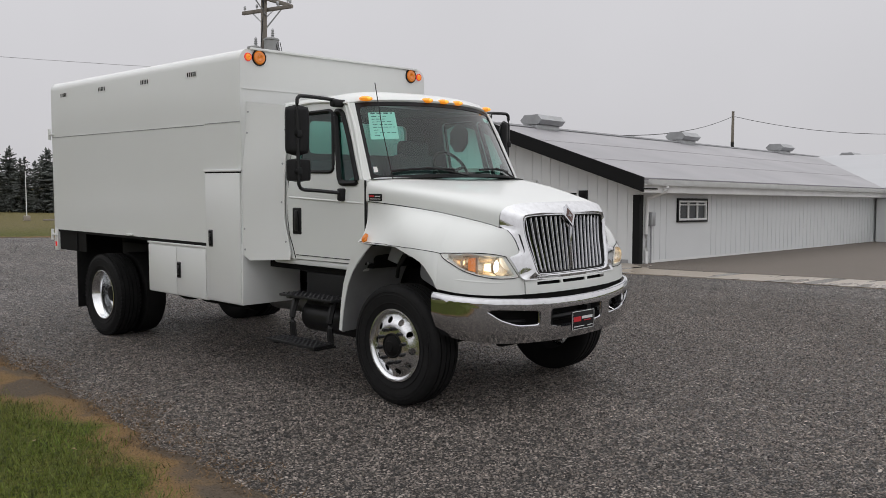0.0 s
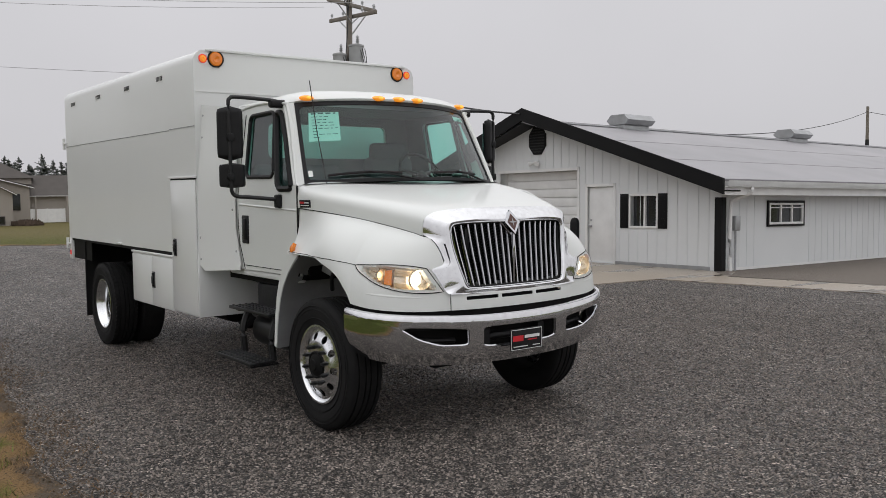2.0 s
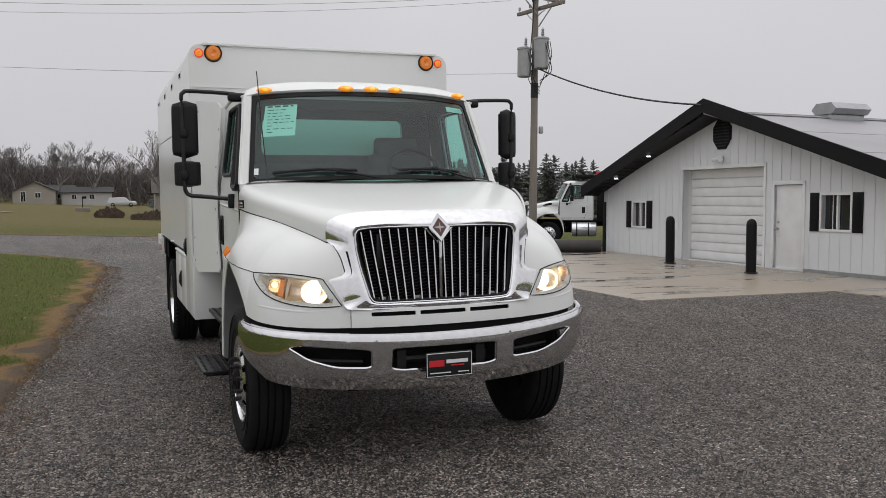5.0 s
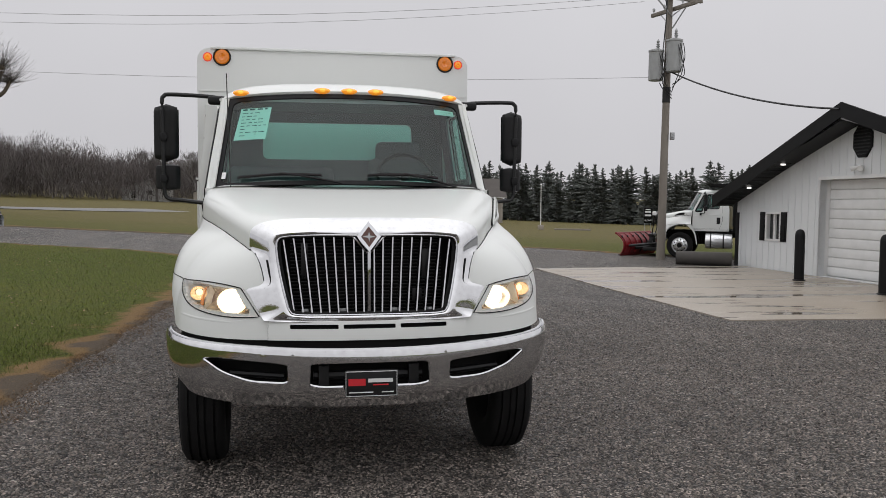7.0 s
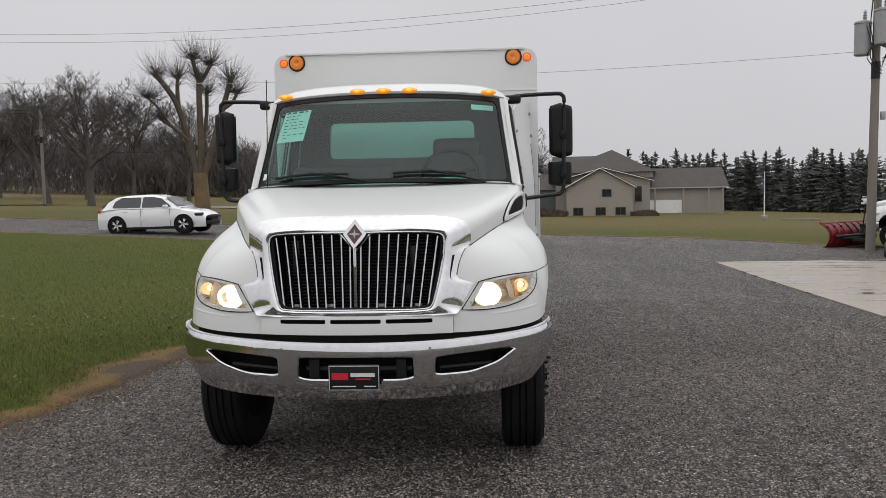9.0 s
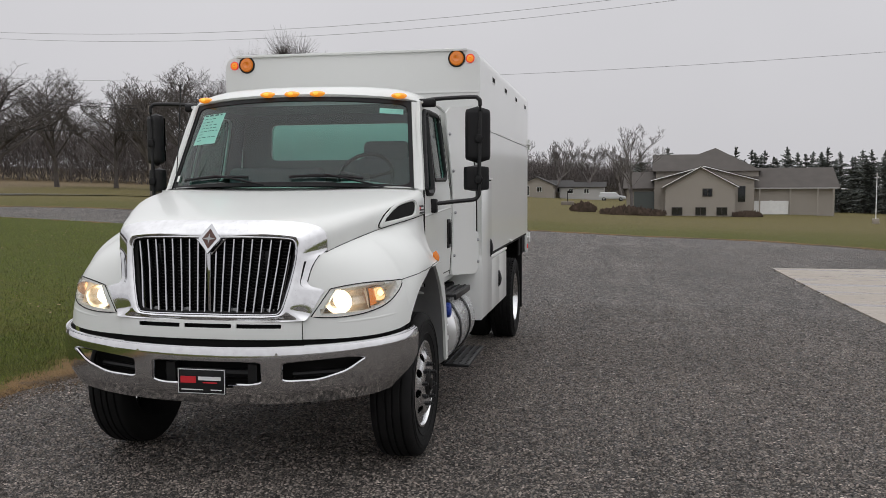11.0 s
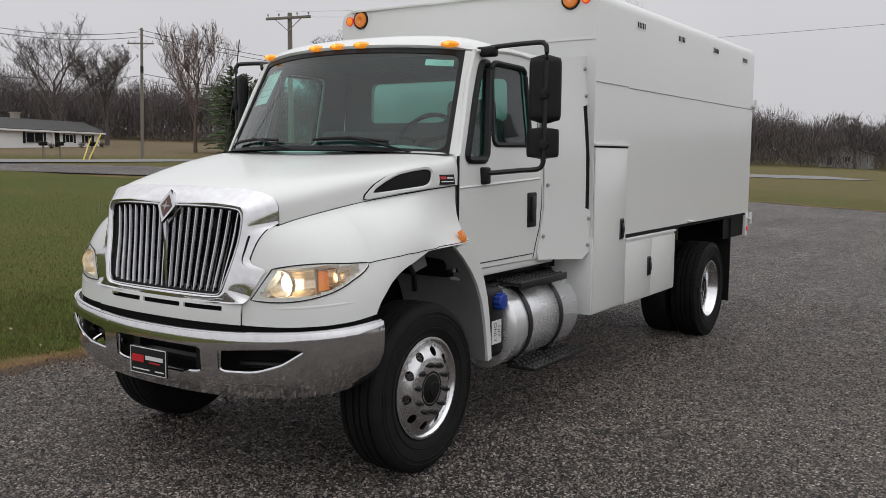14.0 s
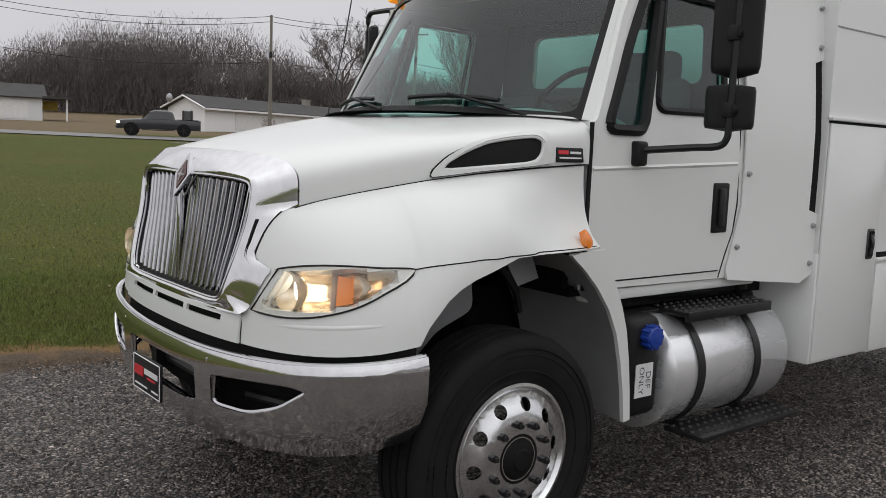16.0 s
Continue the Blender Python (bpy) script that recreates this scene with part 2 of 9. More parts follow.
M["bark"] = mat("grey_bark", (0.095, 0.083, 0.076), 0.9, var=0.6, scale=1.5, color2=(0.055, 0.048, 0.044), island=0.3)
M["far_bark"] = mat("woodland_bark", (0.15, 0.135, 0.13), 0.95, var=0.5, scale=0.3, color2=(0.11, 0.10, 0.097), island=0.35)
M["far_twig"] = mat("woodland_twigs", (0.108, 0.093, 0.089), 0.95, var=0.5, scale=0.15, color2=(0.10, 0.088, 0.086), island=0.3)
M["red_twig"] = mat("reddish_twigs", (0.15, 0.105, 0.088), 0.9, var=0.4, scale=0.5, color2=(0.11, 0.08, 0.07))
M["guard_yellow"] = mat("guard_yellow", (0.55, 0.42, 0.06), 0.5)
M["mossy_bark"] = mat("ochre_bark", (0.20, 0.135, 0.060), 0.9, var=0.9, scale=1.2, color2=(0.085, 0.068, 0.055), bump=0.5, bump_scale=20)
M["knotty_bark"] = mat("knotty_bark", (0.125, 0.095, 0.062), 0.9, var=0.9, scale=1.6, color2=(0.06, 0.05, 0.044), bump=0.6, bump_scale=14)
M["needles"] = mat("conifer_needles", (0.135, 0.146, 0.135), 0.85, island=0.5, var=0.6, scale=0.5, color2=(0.095, 0.106, 0.096))
M["spruce_needles"] = mat("spruce_needles", (0.090, 0.120, 0.060), 0.85, island=0.5, var=0.6, scale=0.5, color2=(0.056, 0.076, 0.038))
M["beige"] = mat("beige_stucco", (0.33, 0.30, 0.265), 0.8, var=0.5, scale=0.4, color2=(0.28, 0.255, 0.225))
M["beige_pale"] = mat("pale_siding", (0.44, 0.43, 0.42), 0.8, var=0.5, scale=0.4, color2=(0.36, 0.355, 0.35))
M["shingle"] = mat("dark_shingles", (0.085, 0.075, 0.068), 0.9, var=0.7, scale=0.8, color2=(0.06, 0.053, 0.048))
M["grey_shingle"] = mat("grey_shingles", (0.062, 0.060, 0.059), 0.9, var=0.7, scale=0.8, color2=(0.045, 0.044, 0.043))
M["car_white"] = mat("car_white", (0.80, 0.81, 0.83), 0.22, coat=0.9)
M["car_dark"] = mat("car_charcoal", (0.022, 0.023, 0.026), 0.3, coat=0.4, var=0.3, scale=3)
M["car_silver"] = mat("car_silver", (0.45, 0.46, 0.47), 0.3, coat=0.7)
M["dark_glass"] = mat("dark_glass", (0.015, 0.017, 0.02), 0.06, spec=0.8)
M["plow_red"] = mat("plow_red", (0.21, 0.010, 0.015), 0.4, coat=0.1, var=0.5, scale=3, color2=(0.12, 0.008, 0.010))
M["shrub"] = mat("brown_shrub", (0.10, 0.072, 0.055), 0.95, island=0.4)
M["pale_twig"] = mat("pale_twigs", (0.27, 0.22, 0.205), 0.95, island=0.4)
M["yellow"] = mat("dull_yellow", (0.5, 0.36, 0.07), 0.7)
M["grass_blade"] = mat("grass_blades", (0.085, 0.134, 0.012), 0.7, island=0.6, var=0.8, scale=0.8, color2=(0.115, 0.10, 0.024))
M["dead_grass"] = mat("dead_grass", (0.28, 0.168, 0.07), 0.85, island=0.6, var=0.8, scale=1.5, color2=(0.10, 0.065, 0.032))
M["leaf_litter"] = mat("leaf_litter", (0.150, 0.092, 0.045), 0.85, island=0.7, var=0.8, scale=2, color2=(0.07, 0.045, 0.028))
M["dry_leaf"] = mat("dry_leaf", (0.22, 0.155, 0.09), 0.8, island=0.5)


# ---- mesh helpers ----
def finish(bm, sharp=35):
    bmesh.ops.recalc_face_normals(bm, faces=bm.faces)
    for f in bm.faces:
        f.smooth = True
    lim = radians(sharp)
    for ed in bm.edges:
        if len(ed.link_faces) == 2 and ed.calc_face_angle(0) > lim:
            ed.smooth = False
    return bm


def mesh_of(name, bm, material, sharp=35):
    finish(bm, sharp)
    me = bpy.data.meshes.new(name)
    bm.to_mesh(me)
    bm.free()
    me.materials.append(M[material] if isinstance(material, str) else material)
    return me


def thing(name, at=None, label="", category="", group="", kind=""):
    ob = new(name)
    ob.empty_display_size = 0.2
    if at is not None:
        ob.matrix_world = at
    return tagged(ob, label, category, group, kind)


def part(name, bm, material, parent, label="", sharp=35):
    ob = new(name, mesh_of(name, bm, material, sharp))
    ob.parent = parent
    return tagged(ob, label)


def solo(name, bm, material, label="", category="", group="", kind="", at=None, sharp=35):
    ob = new(name, mesh_of(name, bm, material, sharp))
    if at is not None:
        ob.matrix_world = at
    return tagged(ob, label, category, group, kind)


def raw(name, verts, faces, material, smooth=False):
    me = bpy.data.meshes.new(name)
    me.from_pydata(verts, [], faces)
    me.materials.append(M[material])
    if smooth:
        me.shade_smooth()
    return me


def box(bm, x0, x1, y0, y1, z0, z1, bev=0.0, seg=2, m=None):
    g = bmesh.ops.create_cube(bm, size=1)
    vs = g["verts"]
    for v in vs:
        v.co = Vector((x0 + (v.co.x + 0.5) * (x1 - x0), y0 + (v.co.y + 0.5) * (y1 - y0), z0 + (v.co.z + 0.5) * (z1 - z0)))
    if bev > 0:
        eds = list({ed for v in vs for ed in v.link_edges})
        r = bmesh.ops.bevel(bm, geom=eds, offset=bev, segments=seg, affect="EDGES", profile=0.5)
        vs = list({v for f in r["faces"] for v in f.verts} | {v for v in vs if v.is_valid})
    if m is not None:
        for v in vs:
            v.co = m @ v.co
    return bm


def boxm(x0, x1, y0, y1, z0, z1, bev=0.0, seg=2):
    return box(bmesh.new(), x0, x1, y0, y1, z0, z1, bev, seg)


def cyl(bm, p0, p1, r, seg=16, r2=None, caps=True):
    p0, p1 = Vector(p0), Vector(p1)
    d = p1 - p0
    q = d.to_track_quat("Z", "Y").to_matrix().to_4x4()
    bmesh.ops.create_cone(bm, cap_ends=caps, segments=seg, radius1=r, radius2=r if r2 is None else r2, depth=d.length,
                          matrix=Matrix.Translation((p0 + p1) / 2) @ q)
    return bm


def tube(bm, pts, r, seg=8, closed=False):
    """A round bar swept along points."""
    pts = [Vector(p) for p in pts]
    n = len(pts)
    rings = []
    up = Vector((0, 0, 1))
    for i, p in enumerate(pts):
        a = pts[(i - 1) % n] if (i or closed) else p
        b = pts[(i + 1) % n] if (i < n - 1 or closed) else p
        d = (b - a).normalized()
        s = d.cross(up)
        if s.length < 1e-3:
            s = d.cross(Vector((0, 1, 0)))
        s.normalize()
        t = s.cross(d)
        rings.append([bm.verts.new(p + r * (math.cos(k) * s + math.sin(k) * t)) for k in [2 * math.pi * j / seg for j in range(seg)]])
    for i in range(n if closed else n - 1):
        A, B = rings[i], rings[(i + 1) % n]
        for j in range(seg):
            bm.faces.new((A[j], A[(j + 1) % seg], B[(j + 1) % seg], B[j]))
    if not closed:
        bm.faces.new(rings[0][::-1])
        bm.faces.new(rings[-1])
    return bm


def smooth_path(pts, k=6):
    """Catmull-Rom through points."""
    P = [Vector(p) for p in pts]
    out = []
    for i in range(len(P) - 1):
        a, b, c, d = P[max(i - 1, 0)], P[i], P[i + 1], P[min(i + 2, len(P) - 1)]
        for j in range(k):
            t = j / k
            out.append(0.5 * ((2 * b) + (c - a) * t + (2 * a - 5 * b + 4 * c - d) * t * t + (3 * b - a - 3 * c + d) * t ** 3))
    return out + [P[-1]]


def surf(fn, nu, nv, u0=0.0, u1=1.0, v0=0.0, v1=1.0, bm=None, thick=0.0):
    """A sheet sampled from fn(u, v); thick: given a back."""
    bm = bm or bmesh.new()
    g = [[bm.verts.new(fn(u0 + (u1 - u0) * i / nu, v0 + (v1 - v0) * j / nv)) for j in range(nv + 1)] for i in range(nu + 1)]
    fs = [bm.faces.new((g[i][j], g[i + 1][j], g[i + 1][j + 1], g[i][j + 1])) for i in range(nu) for j in range(nv)]
    if thick:
        bm.normal_update()
        bmesh.ops.solidify(bm, geom=fs, thickness=thick)
    return bm


def sheet(outer, holes, fn, thick, step=None, bm=None):
    """A flat outline with holes, cut along a grid of the given steps, mapped into space by fn(a, b), with a back."""
    t = bmesh.new()
    eds = []
    for loop in [outer] + list(holes):
        vs = [t.verts.new((a, b, 0)) for a, b in loop]
        eds += [t.edges.new((vs[i], vs[(i + 1) % len(vs)])) for i in range(len(vs))]
    bmesh.ops.triangle_fill(t, use_beauty=True, use_dissolve=False, edges=eds, normal=(0, 0, 1))
    if step:
        for ax in (0, 1):
            if step[ax]:
                lo, hi = min(p[ax] for p in outer), max(p[ax] for p in outer)
                k = lo + step[ax]
                while k < hi - 1e-4:
                    co, no = [0, 0, 0], [0, 0, 0]
                    co[ax], no[ax] = k, 1
                    bmesh.ops.bisect_plane(t, geom=t.verts[:] + t.edges[:] + t.faces[:], plane_co=co, plane_no=no, dist=1e-5)
                    k += step[ax]
    for v in t.verts:
        v.co = Vector(fn(v.co.x, v.co.y))
    bmesh.ops.recalc_face_normals(t, faces=t.faces)
    if thick:
        t.normal_update()
        bmesh.ops.solidify(t, geom=t.faces[:], thickness=thick)
    if bm is None:
        return t
    me = bpy.data.meshes.new("tmp")
    t.to_mesh(me)
    t.free()
    bm.from_mesh(me)
    bpy.data.meshes.remove(me)
    return bm


def revolve(profile, axis="x", seg=48, bm=None, centre=(0, 0, 0)):
    """A closed or open profile of (along, radius) turned about an axis."""
    bm = bm or bmesh.new()
    c = Vector(tuple(centre))
    rings = []
    for k in range(seg):
        a = 2 * math.pi * k / seg
        ring = []
        for s, r in profile:
            p = {"x": (s, r * math.cos(a), r * math.sin(a)), "y": (r * math.cos(a), s, r * math.sin(a)), "z": (r * math.cos(a), r * math.sin(a), s)}[axis]
            ring.append(bm.verts.new(c + Vector(p)))
        rings.append(ring)
    for k in range(seg):
        A, B = rings[k], rings[(k + 1) % seg]
        for j in range(len(profile) - 1):
            bm.faces.new((A[j], A[j + 1], B[j + 1], B[j]))
    return bm


def lerp(a, b, t):
    return a + (b - a) * t


def table(keys, x):
    """Straight-line interpolation in rows of (x, value, ...)."""
    if x <= keys[0][0]:
        return keys[0][1:]
    for a, b in zip(keys, keys[1:]):
        if x <= b[0]:
            t = (x - a[0]) / (b[0] - a[0])
            return tuple(lerp(p, q, t) for p, q in zip(a[1:], b[1:]))
    return keys[-1][1:]


def sstep(a, b, x):
    t = min(max((x - a) / (b - a), 0), 1)
    return t * t * (3 - 2 * t)


# ---- the lie of the land ----
def land(x, y):
    """Height of the ground: level under the lorry, rising to the west, falling to the north-east."""
    xc, yc = 220 * math.tanh(x / 220), 240 * math.tanh(y / 240)
    v = -0.01492 * xc - 0.0028 * yc + 5.74e-5 * xc * xc - 2.223e-4 * xc * yc - 4.26e-5 * yc * yc
    v += 0.7 * math.exp(-((x + 26) ** 2 + (y - 48) ** 2) / 512) - 0.75 * math.exp(-((x - 10) ** 2 + (y - 88) ** 2) / 1568) + 0.5 * math.exp(-((x - 21) ** 2 + (y - 97) ** 2) / 110)
    r = math.hypot(x, y - 2)
    return v * sstep(5, 13, r) - (0.018 + 0.009 * min(max(y, 0), 6)) * (1 - sstep(7, 14, r))


LAWN = [(-3.6, -40), (-3.22, -2), (-3.1, 0.5), (-2.93, 2.3), (-2.7, 4.3), (-2.58, 6.3), (-2.25, 10.5), (-1.98, 14.2), (-2.0, 16.6), (-2.35, 18.2),
        (-3.3, 19.8), (-5.0, 21.4), (-10.5, 23.7), (-17.8, 25.5), (-32, 27.5)]
FAR_EDGE = [(40, 15), (14, 21.5), (12.1, 23.6), (10.2, 26.4), (7.8, 28.9), (3.3, 29.6), (0.1, 30.8), (-5.5, 31.6), (-11.8, 32.6), (-22.6, 33.6), (-34, 36)]


# ---- ground ----
def inside(px, py, poly):
    """Which of the points lie inside a closed outline."""
    r = np.zeros(px.shape, bool)
    n = len(poly)
    for i in range(n):
        (x0, y0), (x1, y1) = poly[i], poly[(i + 1) % n]
        c = (y0 > py) != (y1 > py)
        with np.errstate(divide="ignore", invalid="ignore"):
            r ^= c & (px < (x1 - x0) * (py - y0) / (y1 - y0 + 1e-12) + x0)
    return r


def far_from(px, py, line):
    """Distance to a polyline."""
    d = np.full(px.shape, 1e9)
    for (x0, y0), (x1, y1) in zip(line, line[1:]):
        dx, dy = x1 - x0, y1 - y0
        t = np.clip(((px - x0) * dx + (py - y0) * dy) / (dx * dx + dy * dy), 0, 1)
        d = np.minimum(d, np.hypot(px - x0 - t * dx, py - y0 - t * dy))
    return d


YARD = LAWN + [(-24, 24.6), (-31, 23.2), (-40, 21), (-52, 19), (-50, 27), (-42, 29.5), (-36, 30.6), (-30, 31.6)] + FAR_EDGE[::-1][1:] + [(40, -40)]


def ragged(x, y):
    """How far grass and bare soil push into one another along the verge."""
    w = np.sin(2.1 * y + 1.7 * np.sin(0.9 * x + 0.6 * y)) * 0.5 + np.sin(5.3 * y + 3.1 * x + 1.0) * 0.3
    w = w + np.sin(11.7 * y - 7.9 * x + 2.0 * np.sin(3.3 * x)) * 0.24 + np.sin(23.0 * y + 17.0 * x) * 0.14
    w = w + np.sin(0.77 * y + 2.3 * np.sin(0.31 * y + 0.4)) * 0.35 + np.sin(41.0 * y - 29.0 * x + 3.0 * np.sin(5.1 * y)) * 0.12
    return 0.17 * w


def zoned_ground():
    near = list(np.arange(-24, 16, 0.22))
    far = list(np.geomspace(16, 2600, 60))
    xs = np.array([-24 - 16 + -v + 16 for v in far[::-1]] + near + far)
    near_y = list(np.arange(-12, 34, 0.22))
    ys = np.array([-12 + 16 - v for v in far[::-1]] + near_y + [34 - 16 + v for v in far])
    gx, gy = np.meshgrid(xs, ys, indexing="ij")
    d = far_from(gx, gy, YARD + YARD[:1])
    d = np.where(inside(gx, gy, YARD), -d, d)
    gz = np.array([[land(a, b) for b in ys] for a in xs])
    wob = np.array([[noise.noise((a * 1.3, b * 1.3, 0)) * 0.5 + noise.noise((a * 5, b * 5, 3)) * 0.25 for b in ys] for a in xs])
    gz = gz + np.clip((d + 0.10 + 0.22 * wob) * 0.22, -0.10, 0.035) + 0.008 * wob * (d > 0)
    nx, ny = gx.shape
    verts = np.stack([gx, gy, gz], -1).reshape(-1, 3)
    idx = np.arange(nx * ny).reshape(nx, ny)
    faces = np.stack([idx[:-1, :-1], idx[1:, :-1], idx[1:, 1:], idx[:-1, 1:]], -1).reshape(-1, 4)
    me = bpy.data.meshes.new("ground")
    me.from_pydata(verts.tolist(), [], faces.tolist())
    me.shade_smooth()
    at = me.attributes.new("verge", "FLOAT", "POINT")
    at.data.foreach_set("value", np.exp(-np.clip(d - 0.03 + ragged(gx, gy), 0, 50) / 0.33).reshape(-1).astype(np.float32))
    return me


def ground_material():
    m = mat("lawn", (0.085, 0.118, 0.033), 0.9)
    n, l = m.node_tree.nodes, m.node_tree.links
    b = n["Principled BSDF"]
    b.inputs["Specular IOR Level"].default_value = 0.15
    co = n.new("ShaderNodeTexCoord").outputs["Object"]

    def tex(s, d=5):
        t = n.new("ShaderNodeTexNoise")
        t.inputs["Scale"].default_value, t.inputs["Detail"].default_value = s, d
        l.new(co, t.inputs["Vector"])
        return t.outputs[0]

    def mixc(f, a, bcol, lo, hi):
        r = n.new("ShaderNodeMapRange")
        r.inputs["From Min"].default_value, r.inputs["From Max"].default_value = lo, hi
        l.new(f, r.inputs["Value"])
        mx = n.new("ShaderNodeMix")
        mx.data_type = "RGBA"
        l.new(r.outputs[0], mx.inputs["Factor"])
        if isinstance(a, tuple):
            mx.inputs["A"].default_value = (*a, 1)
        else:
            l.new(a, mx.inputs["A"])
        mx.inputs["B"].default_value = (*bcol, 1)
        return mx.outputs["Result"]

    c = mixc(tex(0.12), (0.084, 0.100, 0.013), (0.124, 0.117, 0.024), 0.44, 0.70)
    c = mixc(tex(1.7), c, (0.082, 0.100, 0.014), 0.45, 0.7)
    c = mixc(tex(11, 4), c, (0.150, 0.140, 0.040), 0.56, 0.74)
    c = mixc(tex(26, 4), c, (0.024, 0.034, 0.008), 0.47, 0.66)
    # the rough fields west of the road are tan with dead grass
    sx = n.new("ShaderNodeSeparateXYZ")
    l.new(co, sx.inputs[0])
    fm = n.new("ShaderNodeMath")
    fm.operation = "MULTIPLY_ADD"
    l.new(tex(0.09), fm.inputs[0])
    fm.inputs[1].default_value = -26
    l.new(sx.outputs["X"], fm.inputs[2])
    ng = n.new("ShaderNodeMath")
    ng.operation = "MULTIPLY"
    l.new(fm.outputs[0], ng.inputs[0])
    ng.inputs[1].default_value = -1
    # the field north of the drive is duller and more olive
    fn_ = n.new("ShaderNodeMath")
    fn_.operation = "MULTIPLY_ADD"
    l.new(tex(0.22), fn_.inputs[0])
    fn_.inputs[1].default_value = 18
    l.new(sx.outputs["Y"], fn_.inputs[2])
    c = mixc(fn_.outputs[0], c, (0.132, 0.112, 0.044), 34, 54)
    c = mixc(ng.outputs[0], c, (0.165, 0.125, 0.075), 72, 84)
    at = n.new("ShaderNodeAttribute")
    at.attribute_name = "verge"
    ad = n.new("ShaderNodeMath")
    ad.operation = "MULTIPLY_ADD"
    l.new(tex(1.3, 6), ad.inputs[0])
    ad.inputs[1].default_value = 1.5
    l.new(at.outputs["Fac"], ad.inputs[2])
    c = mixc(ad.outputs[0], c, (0.195, 0.122, 0.056), 1.08, 1.30)
    c = mixc(ad.outputs[0], c, (0.100, 0.078, 0.058), 1.46, 1.66)
    c = mixc(tex(75, 3), c, (0.030, 0.026, 0.016), 0.55, 0.68)
    l.new(c, b.inputs["Base Color"])
    bp = n.new("ShaderNodeBump")
    bp.inputs["Strength"].default_value, bp.inputs["Distance"].default_value = 0.9, 0.03
    l.new(tex(45, 4), bp.inputs["Height"])
    l.new(bp.outputs[0], b.inputs["Normal"])
    return m


ground_me = zoned_ground()
ground_me.materials.append(ground_material())
ground = tagged(new("ground", ground_me), "mown winter lawn and fields with dead straw-coloured verges", "lawn", kind="structure")


def gravel_material():
    m = mat("wet_gravel", (0.1, 0.1, 0.1), 0.55)
    n, l = m.node_tree.nodes, m.node_tree.links
    b = n["Principled BSDF"]
    co = n.new("ShaderNodeTexCoord").outputs["Object"]
    def cells(scale, feature="F1"):
        t = n.new("ShaderNodeTexVoronoi")
        t.feature = feature
        t.inputs["Scale"].default_value = scale
        l.new(warp, t.inputs["Vector"])
        return t

    def tex(scale, detail, vec=None):
        t = n.new("ShaderNodeTexNoise")
        t.inputs["Scale"].default_value, t.inputs["Detail"].default_value = scale, detail
        l.new(vec or co, t.inputs["Vector"])
        return t.outputs[0]

    def ranged(value, lo, hi, a, b2):
        r = n.new("ShaderNodeMapRange")
        for key, x in (("From Min", lo), ("From Max", hi), ("To Min", a), ("To Max", b2)):
            r.inputs[key].default_value = x
        l.new(value, r.inputs["Value"])
        return r.outputs[0]

    def scaled(vec, k):
        t = n.new("ShaderNodeVectorMath")
        t.operation = "SCALE"
        l.new(vec, t.inputs[0])
        l.new(k, t.inputs["Scale"])
        return t.outputs[0]

    # crushed angular stones: the cell pattern is pushed about a little
    wt = n.new("ShaderNodeTexNoise")
    wt.inputs["Scale"].default_value, wt.inputs["Detail"].default_value = 60, 2
    l.new(co, wt.inputs["Vector"])
    wa = n.new("ShaderNodeVectorMath")
    wa.operation = "MULTIPLY_ADD"
    wa.inputs[1].default_value = (0.012, 0.012, 0.0)
    l.new(wt.outputs["Color"], wa.inputs[0])
    l.new(co, wa.inputs[2])
    warp = wa.outputs[0]
    v, edge, v2 = cells(40), cells(40, "DISTANCE_TO_EDGE"), cells(100)
    ramp = n.new("ShaderNodeValToRGB")
    els = ramp.color_ramp.elements
    els[0].position, els[0].color = 0.0, (0.030, 0.026, 0.023, 1)
    els[1].position, els[1].color = 1.0, (0.72, 0.63, 0.56, 1)
    q = els.new(0.50)
    q.color = (0.285, 0.247, 0.217, 1)
    q = els.new(0.80)
    q.color = (0.43, 0.374, 0.329, 1)
    sep = n.new("ShaderNodeSeparateColor")
    l.new(v.outputs["Color"], sep.inputs[0])
    l.new(sep.outputs[0], ramp.inputs[0])
    c = scaled(ramp.outputs[0], ranged(tex(0.35, 6), 0.3, 0.7, 0.74, 1.16))
    # random mottling a hand wide, darker and lighter
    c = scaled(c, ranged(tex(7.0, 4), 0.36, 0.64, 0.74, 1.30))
    # packed wheel tracks along the drive and damp patches
    mp = n.new("ShaderNodeMapping")
    mp.inputs["Scale"].default_value = (1.5, 0.12, 1.0)
    mp.inputs["Rotation"].default_value = (0, 0, radians(18))
    l.new(co, mp.inputs["Vector"])
    c = scaled(c, ranged(tex(1.0, 5, mp.outputs[0]), 0.36, 0.64, 0.84, 1.10))
    # shade in the gaps between the stones, put into the colour along cell edges
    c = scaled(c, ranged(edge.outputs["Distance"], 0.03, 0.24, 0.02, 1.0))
    l.new(c, b.inputs["Base Color"])
    l.new(ranged(sep.outputs[1], 0.0, 1.0, 0.32, 0.75), b.inputs["Roughness"])
    ad = n.new("ShaderNodeMath")
    ad.operation = "MULTIPLY_ADD"
    l.new(v2.outputs["Distance"], ad.inputs[0])
    ad.inputs[1].default_value = -0.35
    l.new(ranged(edge.outputs["Distance"], 0.0, 0.30, 0.0, 1.0), ad.inputs[2])
    bp = n.new("ShaderNodeBump")
    bp.inputs["Strength"].default_value, bp.inputs["Distance"].default_value = 1.0, 0.028
    l.new(ad.outputs[0], bp.inputs["Height"])
    l.new(bp.outputs[0], b.inputs["Normal"])
    return m


